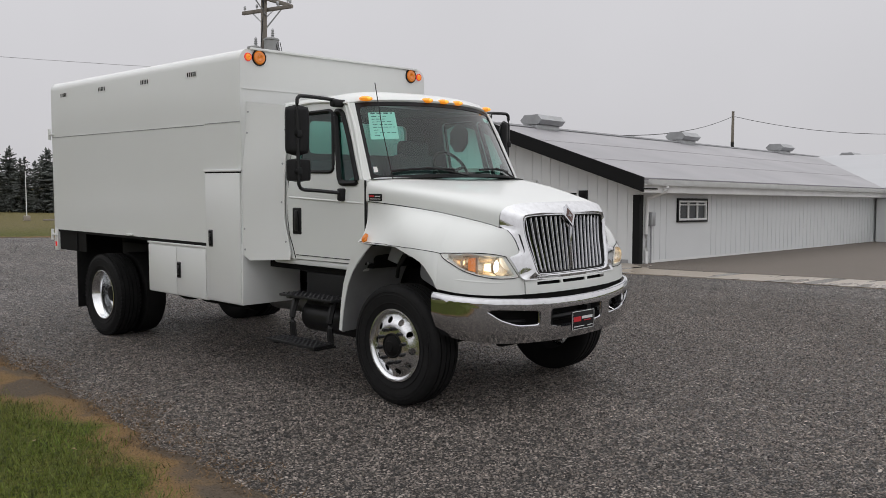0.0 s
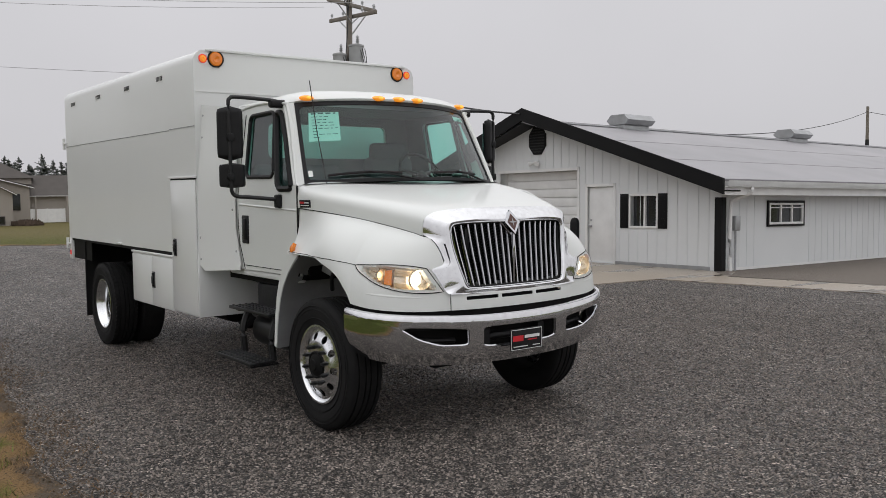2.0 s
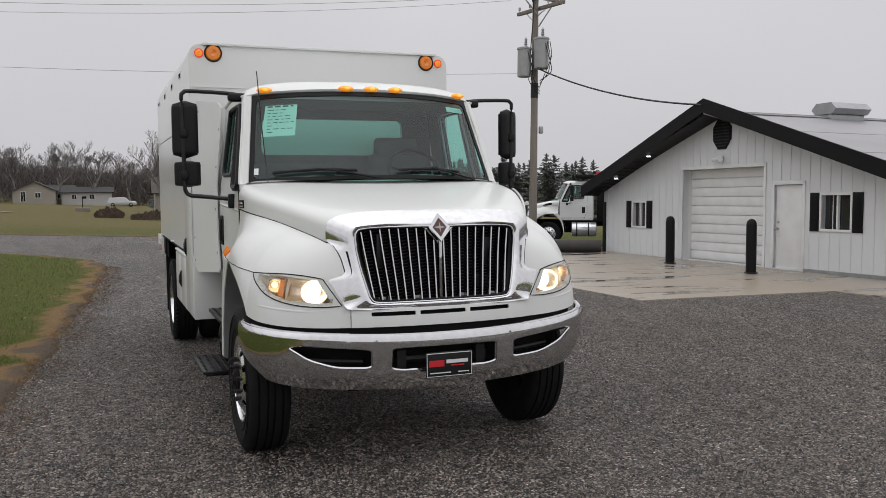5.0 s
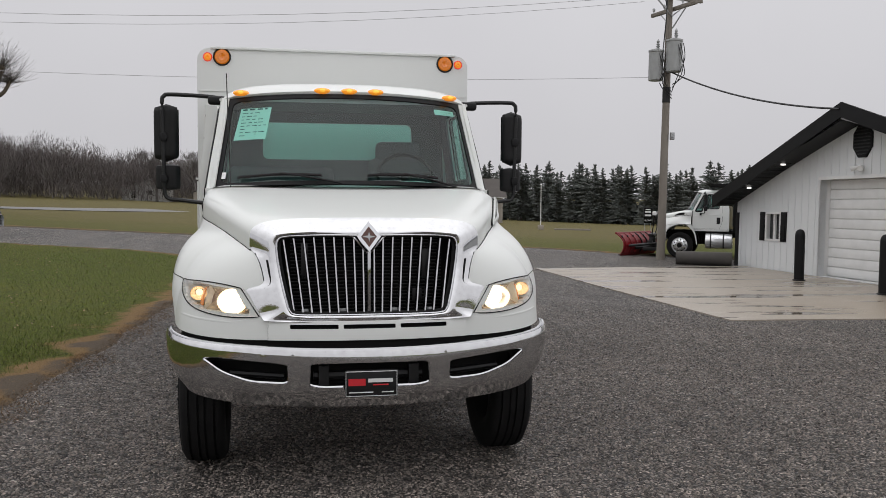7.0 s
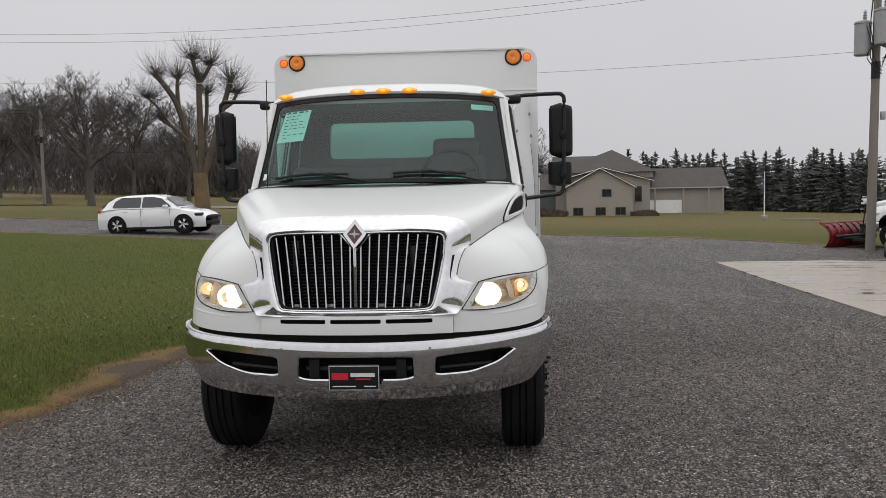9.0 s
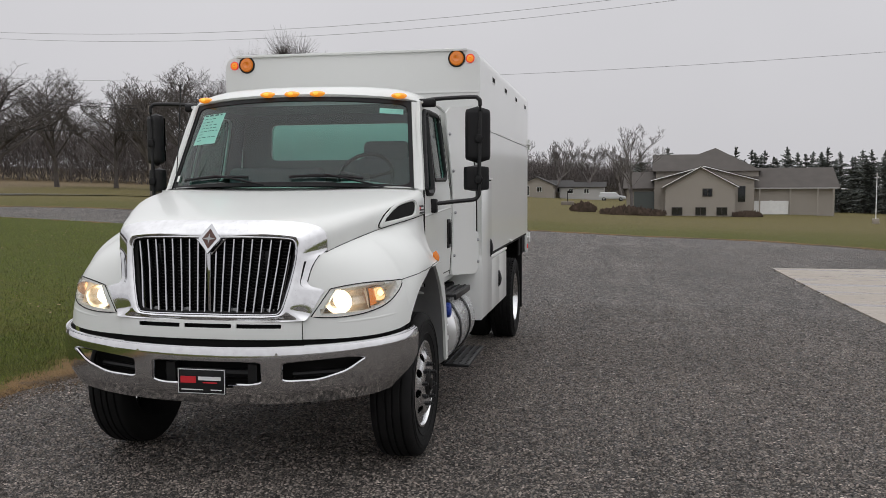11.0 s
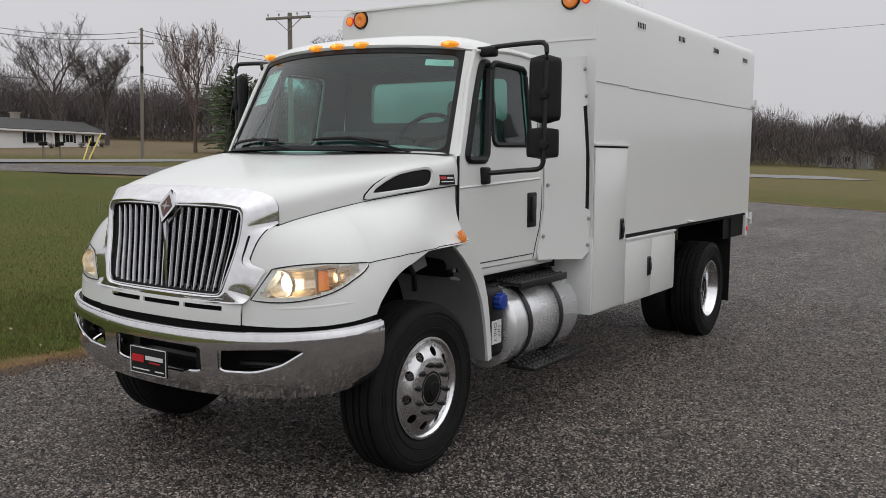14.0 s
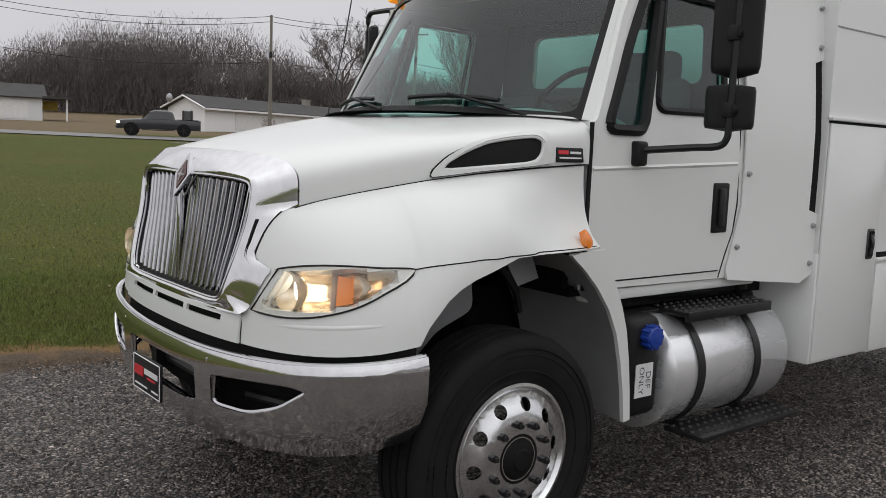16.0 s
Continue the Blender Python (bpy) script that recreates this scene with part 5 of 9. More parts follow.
# scoop in the left bonnet side: a proud moulding round a dark opening
SC = [(-0.250, 1.612), (-0.228, 1.644), (-0.163, 1.684), (-0.071, 1.722), (0.024, 1.741), (0.130, 1.754), (0.170, 1.742), (0.166, 1.69), (0.140, 1.656), (0.097, 1.644), (-0.095, 1.623), (-0.216, 1.610)]
SC_RIM = [(-0.292, 1.580), (-0.280, 1.61), (-0.228, 1.664), (-0.137, 1.711), (-0.018, 1.744), (0.11, 1.768), (0.184, 1.772), (0.209, 1.749), (0.226, 1.692), (0.222, 1.650), (0.10, 1.633), (-0.09, 1.610), (-0.22, 1.590)]


def scoop_pt(y, z, off):
    c, h = crease(y), hood_top_z(y)
    f = max((z - c.z) / (h - c.z), 0.0)
    a = 2 / math.pi * math.atan2(1, f)
    p = hood_pt(a, y)
    n = (hood_pt(a, y + 0.01) - hood_pt(a, y - 0.01)).cross(hood_pt(a + 0.01, y) - hood_pt(a - 0.01, y)).normalized()
    return p + (n if n.x > 0 else -n) * off


sc_loop = rounded(SC, 0.03, 3)
rim_loop = rounded(SC_RIM, 0.03, 3)
scoop = part("air_scoop", sheet(sc_loop, [], lambda a, b: scoop_pt(a, b, 0.004), 0, (0.04, 0.04)), "seam", truck, "black air intake set in the hood side")
part("scoop_rim", sheet(rim_loop, [sc_loop], lambda a, b: scoop_pt(a, b, 0.012), -0.010, (0.05, 0.04)), "white_paint", scoop, "", 60)
part("scoop_lip", tube(bmesh.new(), [scoop_pt(a, b, 0.010) for a, b in sc_loop], 0.008, 8, True), "white_paint", scoop, "", 70)
part("scoop_gap", tube(bmesh.new(), [scoop_pt(a, b, 0.002) for a, b in rim_loop], 0.004, 6, True), "seam", scoop)
for s in (1, -1):
    bd = part("side_badge", boxm(-0.002, 0.008, -0.075, 0.075, -0.030, 0.030, 0.003), "black_plastic", truck, "small black badge with red and white bars")
    bd.matrix_local = pose(s * 1.052, 0.318, 1.683, 0, -9 * s, -4 if s > 0 else 4 + 180)
    for a, b, c, d, mt in ((-0.065, -0.01, 0.002, 0.018, "red_logo"), (0.0, 0.06, 0.004, 0.014, "white_print"), (-0.06, 0.06, -0.016, -0.010, "white_print")):
        part("badge_bar", boxm(0.008, 0.010, a, b, c, d), mt, bd)

# ---- cab ----
def cab_x(z):
    return lerp(1.055, 0.945, sstep(1.62, 2.62, z) * 0.9 + 0.1 * min(max((z - 1.1) / 1.5, 0), 1))


def ws_edge(h):
    return Vector((lerp(0.985, 0.892, h), lerp(0.475, 0.80, h), lerp(1.825, 2.505, h)))


def ws_pt(s, h, off=0.0):
    """Windscreen: s from -1 to 1 across, h from sill to roof."""
    e = ws_edge(h)
    y = e.y - lerp(0.30, 0.25, h) * (1 - abs(s) ** 2.2)
    z = e.z + lerp(0.03, 0.03, h) * (1 - s * s)
    p = Vector((e.x * s, y, z))
    return p + Vector((s * 0.35, -0.88, 0.40)).normalized() * off


cabin = part("cab", surf(lambda u, v: Vector((lerp(-1.04, 1.04, u), 1.78, lerp(1.08, 1.95, v))), 2, 2, thick=0.03), "white_paint", truck, "white day cab with black-edged windscreen")
side_out = [(0.445, 1.105), (1.46, 1.095), (1.78, 1.10), (1.78, 2.50), (1.66, 2.545), (0.815, 2.515), (0.70, 2.31), (0.50, 1.845), (0.445, 1.80)]
vent_win = rounded([(0.555, 1.80), (0.80, 1.80), (0.965, 2.435), (0.865, 2.435), (0.72, 2.16)], 0.05)
main_win = rounded([(0.900, 1.900), (1.43, 1.905), (1.465, 2.44), (1.00, 2.450)], 0.06)
for s in (1, -1):
    def sp(a, b, s=s, off=0.0):
        return Vector((s * (cab_x(b) + off), a, b))
    door = part("cab_side", sheet(side_out, [vent_win, main_win], lambda a, b, sp=sp: sp(a, b), 0.03, (0.2, 0.12)), "white_paint", cabin, "white cab door side")
    out_by = max(abs(v.co.x) - cab_x(v.co.z) for v in door.data.vertices)
    if out_by > 0.01:
        for v in door.data.vertices:
            v.co.x -= s * out_by
    part("door_lining", sheet(side_out, [vent_win, main_win], lambda a, b, sp=sp: sp(a, b, off=-0.045), 0, (0.2, 0.12)), "interior", cabin)
    for w, r in ((vent_win, 0.027), (main_win, 0.018)):
        part("window_seal", tube(bmesh.new(), [sp(a, b, off=0.0) for a, b in w], r, 6, True), "black_plastic", cabin)
        part("side_glass", sheet(w, [], lambda a, b, sp=sp: sp(a, b, off=-0.012), 0, (0.3, 0.12)), "windscreen", cabin)
    part("door_gap", boxm(-0.004, 0.004, -0.010, 0.010, 0, 0.72), "seam", cabin).matrix_local = pose(s * 1.053, 0.448, 1.105)
    part("door_gap", tube(bmesh.new(), [sp(a, b, off=0.001) for a, b in ((1.438, 1.10), (1.485, 1.217), (1.535, 1.32), (1.56, 1.46), (1.562, 1.83), (1.56, 2.2), (1.555, 2.46))], 0.004, 5), "seam", cabin)
    part("door_gap", tube(bmesh.new(), [sp(a, 1.135, off=0.001) for a in (0.46, 0.8, 1.1, 1.43)], 0.0035, 5), "seam", cabin)
    part("belt_crease", tube(bmesh.new(), [sp(lerp(0.47, 1.54, i / 8), lerp(1.628, 1.668, i / 8), off=-0.006) for i in range(9)], 0.012, 6), "white_paint", cabin)
    part("door_handle", boxm(s * 1.05 - 0.012, s * 1.05 + 0.012, 1.350, 1.480, 1.325, 1.572, 0.011, 3), "black_plastic", cabin, "black pull handle")
    part("handle_grip", boxm(s * 1.068 - 0.012, s * 1.068 + 0.012, 1.385, 1.430, 1.36, 1.545, 0.008), "black_metal", cabin)
    # roof gutter
    part("drip_rail", tube(bmesh.new(), [sp(lerp(0.80, 1.77, i / 8), 2.50 + 0.035 * math.sin(math.pi * i / 8), off=0.004) for i in range(9)], 0.012, 6), "white_paint", cabin)
    # sill under the door
    part("door_sill", boxm(s * 1.0 - 0.04, s * 1.0 + 0.04, 0.50, 1.80, 1.04, 1.095, 0.015), "white_paint", cabin)

# roof
def roof_pt(u, v):
    s = lerp(-1, 1, u)
    y0 = ws_pt(s, 1.0).y - 0.01
    y = lerp(y0, 1.80, v)
    k = abs(s)
    edge = (1 - k ** 6) ** 0.5
    base = 2.515 + 0.03 * (1 - s * s) * (1 - v)
    rise = 0.10 * min(1, (v / 0.22)) ** 0.6 * (1 - 0.25 * v)
    return Vector((0.945 * math.copysign(k ** 0.93, s) if v > 0.05 else lerp(0.90, 0.945, v / 0.05) * math.copysign(k ** 0.93, s), y, base + rise * edge + 0.012 * edge))


part("cab_roof", surf(roof_pt, 40, 16, thick=0.02), "white_paint", cabin, "white cab roof", 60)
part("windscreen_glass", surf(lambda u, v: ws_pt(lerp(-0.975, 0.975, u), lerp(0.03, 0.97, v)), 30, 10), "windscreen", cabin)
fr_out = [(-1, 0), (1, 0), (1, 1.0), (-1, 1.0)]
fr_in = rounded([(-0.962, 0.045), (0.962, 0.045), (0.957, 0.955), (-0.957, 0.955)], 0.07, 4)
part("windscreen_seal", sheet(fr_out, [fr_in], lambda a, b: ws_pt(a, b, 0.006), 0.012, (0.1, 0.2)), "black_plastic", cabin, "black windscreen surround", 60)
for s in (1, -1):
    part("a_pillar", surf(lambda u, v, s=s: Vector((s * lerp(ws_edge(v).x - 0.005, cab_x(ws_edge(v).z) + 0.001, u), lerp(ws_edge(v).y - 0.02, ws_edge(v).y + 0.045, u), ws_edge(v).z)), 3, 8, thick=0.01), "white_paint", cabin)
part("cowl", surf(lambda u, v: Vector((lerp(-1.0, 1.0, u), lerp(0.40, ws_pt(lerp(-1, 1, u), 0).y + 0.02, v) if abs(lerp(-1, 1, u)) > 0.97 else lerp(min(0.43, ws_pt(lerp(-1, 1, u), 0).y - 0.10), ws_pt(lerp(-1, 1, u), 0).y + 0.02, v), 1.835 + 0.025 * (1 - lerp(-1, 1, u) ** 2))), 24, 2), "black_plastic", cabin)
# wipers
for x0, x1 in ((-0.80, -0.22), (0.10, 0.62)):
    wp = part("wiper", tube(bmesh.new(), [ws_pt(lerp(x0, x1, i / 8) / 0.97, 0.085 + 0.018 * math.sin(math.pi * i / 8), 0.028) for i in range(9)], 0.011, 6), "black_plastic", cabin, "black wiper blade")
    part("wiper_arm", tube(bmesh.new(), [ws_pt((x1 + 0.14) / 0.97, 0.0, 0.03), ws_pt(lerp(x0, x1, 0.75) / 0.97, 0.075, 0.045), ws_pt(lerp(x0, x1, 0.5) / 0.97, 0.11, 0.04)], 0.008, 6), "black_plastic", wp)
# back window and inside
part("rear_panel", sheet([(-0.97, 1.95), (0.97, 1.95), (0.93, 2.55), (-0.93, 2.55)], [rounded([(-0.66, 2.08), (0.66, 2.08), (0.65, 2.41), (-0.65, 2.41)], 0.06)], lambda a, b: (a, 1.78, b), 0.03), "white_paint", cabin)
part("rear_glass", sheet(rounded([(-0.66, 2.08), (0.66, 2.08), (0.65, 2.41), (-0.65, 2.41)], 0.06), [], lambda a, b: (a, 1.77, b), 0), "windscreen", cabin)
part("cab_lining", surf(lambda u, v: Vector((lerp(-0.9, 0.9, u), lerp(0.85, 1.75, v), 2.50)), 2, 2), "interior", cabin)
part("rear_lining", sheet([(-0.98, 1.1), (0.98, 1.1), (0.92, 2.5), (-0.92, 2.5)], [rounded([(-0.66, 2.09), (0.66, 2.09), (0.65, 2.41), (-0.65, 2.41)], 0.06)], lambda a, b: (a, 1.74, b), 0), "interior", cabin)
part("cab_floor", boxm(-1.0, 1.0, 0.42, 1.76, 1.07, 1.11), "chassis", cabin)
part("firewall", boxm(-0.98, 0.98, 0.40, 0.43, 1.1, 1.60), "chassis", cabin)
part("cowl_panel", boxm(-1.052, 1.052, 0.449, 0.47, 1.40, 1.828), "white_paint", cabin)
part("dashboard", surf(lambda u, v: Vector((lerp(-0.95, 0.95, u), lerp(0.32 + 0.12 * abs(lerp(-1, 1, u)) ** 2, 0.86, v), 1.80 + 0.06 * math.sin(math.pi * v) + 0.035 * math.exp(-((lerp(-0.95, 0.95, u) - 0.48) / 0.25) ** 2) - 0.22 * max(0, v - 0.85) / 0.15)), 30, 12, thick=0.02), "interior_light", cabin, "grey dashboard", 60)
for x, w in ((-0.50, 0.44), (0.50, 0.26)):
    seat = part("seat_back", boxm(x - w, x + w, 1.40, 1.56, 1.35, 2.10 if w < 0.3 else 2.02, 0.06, 3), "cloth", cabin, "dark grey cloth seat")
    part("seat_cushion", boxm(x - w, x + w, 0.95, 1.45, 1.30, 1.46, 0.05, 3), "cloth", cabin)
part("head_rest", boxm(0.30, 0.70, 1.42, 1.54, 2.02, 2.24, 0.05, 3), "cloth", cabin)
sw = [Vector((0.48 + 0.22 * math.cos(a), 0.90 + 0.22 * math.sin(a) * 0.55, 1.93 + 0.22 * math.sin(a) * 0.83)) for a in [2 * math.pi * i / 28 for i in range(28)]]
part("steering_wheel", tube(bmesh.new(), sw, 0.016, 8, True), "black_plastic", cabin, "black steering wheel")
bm = bmesh.new()
for a in (0.2, math.pi - 0.2, -math.pi / 2):
    tube(bm, [(0.48, 0.89, 1.92), (0.48 + 0.21 * math.cos(a), 0.90 + 0.21 * math.sin(a) * 0.55, 1.93 + 0.21 * math.sin(a) * 0.83)], 0.016, 6)
cyl(bm, (0.48, 0.70, 1.80), (0.48, 0.90, 1.925), 0.04, 12)
part("wheel_spokes", bm, "black_plastic", cabin)
# papers in the windscreen
part("window_sheet", surf(lambda u, v: ws_pt(lerp(-0.915, -0.665, u) + 0.03 * v, lerp(0.52, 0.875, v), -0.008), 6, 6), "paper", cabin, "pale green sheet of handwritten notes")
random.seed(5)
for k in range(9):
    v = 0.850 - k * 0.036
    u0 = -0.885
    while u0 < (-0.70 if k else -0.68):
        u1 = min(u0 + random.uniform(0.02, 0.05), -0.675)
        part("note_bar", surf(lambda u, w, v=v, u0=u0, u1=u1, k=k: ws_pt(lerp(u0, u1, u) + 0.02 * v, v + w * (0.016 if k == 0 else 0.007), -0.004), 2, 1), "ink", cabin)
        u0 = u1 + random.uniform(0.010, 0.02)
        if k and random.random() < 0.16:
            break
part("stock_sticker", surf(lambda u, v: ws_pt(lerp(0.74, 0.925, u), lerp(0.845, 0.905, v), -0.008), 4, 2), "paper", cabin, "pale green stock number sticker")
txt = bpy.data.curves.new("stock_number", "FONT")
txt.body, txt.size, txt.align_x, txt.align_y = "20-047", 0.062, "CENTER", "CENTER"
tx = new("stock_number", txt)
tx.parent = cabin
p0, p1, p2 = ws_pt(0.74, 0.875, -0.002), ws_pt(0.925, 0.875, -0.002), ws_pt(0.83, 0.90, -0.002)
ax = (p1 - p0).normalized()
up = (p2 - (p0 + p1) / 2).normalized()
up = (up - up.dot(ax) * ax).normalized()
nm = ax.cross(up)
tx.matrix_local = Matrix(((ax.x, up.x, nm.x, 0), (ax.y, up.y, nm.y, 0), (ax.z, up.z, nm.z, 0), (0, 0, 0, 1)))
tx.matrix_local.translation = ws_pt(0.833, 0.875, 0.0)
tx.location = ws_pt(0.833, 0.875, -0.003)
txt.materials.append(M["ink"])
part("clip_sticker", surf(lambda u, v: ws_pt(lerp(-0.955, -0.925, u), lerp(0.09, 0.16, v), 0.012), 2, 2), "paper", cabin)
# aerial
part("aerial", tube(bmesh.new(), [(-0.86, 0.30, 1.80), (-0.88, 0.42, 2.25), (-0.895, 0.50, 2.66)], 0.004, 5), "black_metal", truck, "thin black whip aerial")
# marker lamps of the roof
for x in (-0.80, -0.2, 0.0, 0.2, 0.80):
    s = x / 0.945
    y = ws_pt(s, 1.0).y + 0.035
    z = 2.548 if abs(x) < 0.5 else 2.535
    lm = bmesh.new()
    bmesh.ops.create_uvsphere(lm, u_segments=16, v_segments=8, radius=0.5, matrix=Matrix.Translation((x, y - 0.03, z + 0.012)) @ Matrix.Rotation(radians(22 * s * (1 if abs(x) > 0.5 else 0)), 4, "Z") @ Matrix.Diagonal((0.125, 0.10, 0.046, 1)))
    ml = part("roof_marker_lamp", lm, "amber_lit", truck, "lit amber roof marker lamp")
    bulb = bmesh.new()
    bmesh.ops.create_uvsphere(bulb, u_segments=10, v_segments=6, radius=0.5, matrix=Matrix.Translation((x, y - 0.07, z + 0.012)) @ Matrix.Diagonal((0.05, 0.03, 0.025, 1)))
    part("bulb", bulb, "amber_bright", ml)

# ---- mirrors ----
for s in (1, -1):
    frame_pts = [(0.945, 0.88, 2.50), (1.02, 0.90, 2.53), (1.33, 0.93, 2.545), (1.385, 0.93, 2.53), (1.40, 0.93, 2.48), (1.395, 0.93, 2.2), (1.39, 0.93, 1.85), (1.385, 0.93, 1.78), (1.35, 0.92, 1.745), (1.25, 0.87, 1.735), (1.07, 0.76, 1.715)]
    tb = [(s * a, b, c) for a, b, c in smooth_path(frame_pts, 4)]
    mr = part("mirror", tube(bmesh.new(), tb, 0.016, 8), "black_metal", truck, "black west-coast mirror on a tubular arm")

    def shell(cx, cy, z0, z1, w, d, yaw, s=s):
        def fn(u, v):
            z = lerp(z0, z1, v)
            k = abs(lerp(-1, 1, v))
            sc = (1 - k ** 12) ** 0.35 if k < 1 else 0.0
            a = 2 * math.pi * u
            ca, sa = math.cos(a), math.sin(a)
            x = w * math.copysign(abs(ca) ** 0.4, ca) * max(sc, 0.01)
            y = d * (math.copysign(abs(sa) ** 0.7, sa) * (1.25 if sa < 0 else 0.5)) * max(sc, 0.01)
            r = Vector((x, y, 0))
            r.rotate(Euler((0, 0, radians(yaw) * s)))
            return Vector((s * cx, cy, z)) + r
        return fn

    part("mirror_head", surf(shell(1.372, 0.972, 2.030, 2.475, 0.103, 0.040, 32), 28, 16), "black_plastic", mr, "tall black mirror head", 60)
    part("convex_head", surf(shell(1.360, 0.972, 1.808, 2.015, 0.104, 0.042, 32), 28, 14), "black_plastic", mr, "small black convex mirror head", 60)
    part("mirror_glass", boxm(-0.085, 0.085, 0.036, 0.040, 2.07, 2.43), "chrome", mr).matrix_local = pose(s * 1.372, 0.958, 0, 0, 0, 32 * s)
    for z in (2.22, 1.90):
        clamp = cyl(bmesh.new(), (s * 1.392, 0.905, z), (s * 1.385, 0.955, z), 0.030, 14, 0.036)
        box(clamp, s * 1.392 - 0.022, s * 1.392 + 0.022, 0.900, 0.935, z - 0.032, z + 0.032, 0.006)
        part("mirror_clamp", clamp, "black_plastic", mr)
    part("arm_bracket", boxm(s * 1.06 - 0.03, s * 1.06 + 0.03, 0.72, 0.79, 1.645, 1.755, 0.015, 3), "black_plastic", mr)
    part("arm_bracket", boxm(s * 0.985 - 0.07, s * 0.985 + 0.07, 0.85, 0.93, 2.47, 2.535, 0.02, 3), "black_plastic", mr)

# ---- shields between cab and body ----
for s in (1, -1):
    def sh(a, b, s=s):
        front = table([(1.05, 1.46), (1.22, 1.515), (1.44, 1.585), (1.85, 1.59), (2.6, 1.57)], b)[0]
        return Vector((s * (lerp(1.064, 1.215, a) - 0.06 * sstep(1.7, 2.6, b)), lerp(front, 2.06, a), b))
    outl = [(0.0, 1.14), (0.05, 1.085), (0.86, 1.055), (1.0, 1.11), (1.0, 1.42), (0.88, 1.44), (0.88, 2.20), (1.0, 2.22), (1.0, 2.58), (0.15, 2.53), (0.0, 2.48)] if s > 0 else [(0.0, 1.14), (0.05, 1.085), (0.86, 1.055), (1.0, 1.11), (1.0, 2.58), (0.15, 2.53), (0.0, 2.48)]
    shd = part("gap_shield", sheet(outl, [], lambda a, b, sh=sh: sh(a, b), 0.012, (0.25, 0.2)), "box_paint", truck, "flat white bolted shield behind the cab", 50)
    for a, b in ((0.06, 1.25), (0.06, 1.62), (0.06, 1.98), (0.06, 2.3), (0.95, 1.16), (0.95, 1.36), (0.95, 2.28), (0.95, 2.48)):
        p = sh(a, b)
        part("bolt", cyl(bmesh.new(), p, p + Vector((s * 0.014, -0.003, 0)), 0.016, 8, 0.010), "galv", shd)
    if s > 0:
        part("slot_backing", surf(lambda u, v, sh=sh: sh(lerp(0.84, 1.0, u), lerp(1.40, 2.24, v)) - Vector((0.013, 0.004, 0)), 2, 4), "seam", truck)

# ---- chipper body ----
BX, BY0, BY1, BZ0, BZ1 = 1.232, 2.055, 6.47, 1.19, 3.085


def body_section(k, y):
    """Half outline of the closed body from the floor up the side and over the roof."""
    r = 0.11
    pts = [(BX, BZ0), (BX, 2.38), (BX, BZ1 - r)] + [(BX - r + r * math.cos(radians(a)), BZ1 - r + r * math.sin(radians(a))) for a in (15, 30, 45, 60, 75, 90)] + [(0.6, BZ1 + 0.008), (0, BZ1 + 0.012)]
    return pts


bm = bmesh.new()
secs = []
ysl = [BY0, 2.70, 3.6, 4.5, 5.4, BY1]
half = body_section(0, 0)
full = half + [(-x, z) for x, z in half[::-1][1:]]
for y in ysl:
    secs.append([bm.verts.new((x, y, z)) for x, z in full])
for A, B in zip(secs, secs[1:]):
    for j in range(len(full) - 1):
        bm.faces.new((A[j], A[j + 1], B[j + 1], B[j]))
bm.faces.new(secs[0])
bm.faces.new(secs[-1][::-1])
bodyw = part("chip_body", bm, "box_paint", truck, "tall white steel chip body with rounded roof edges", 30)
part("body_floor", boxm(-BX + 0.01, BX - 0.01, 2.7, BY1 - 0.01, BZ0 - 0.03, BZ0 + 0.01), "chassis", bodyw)
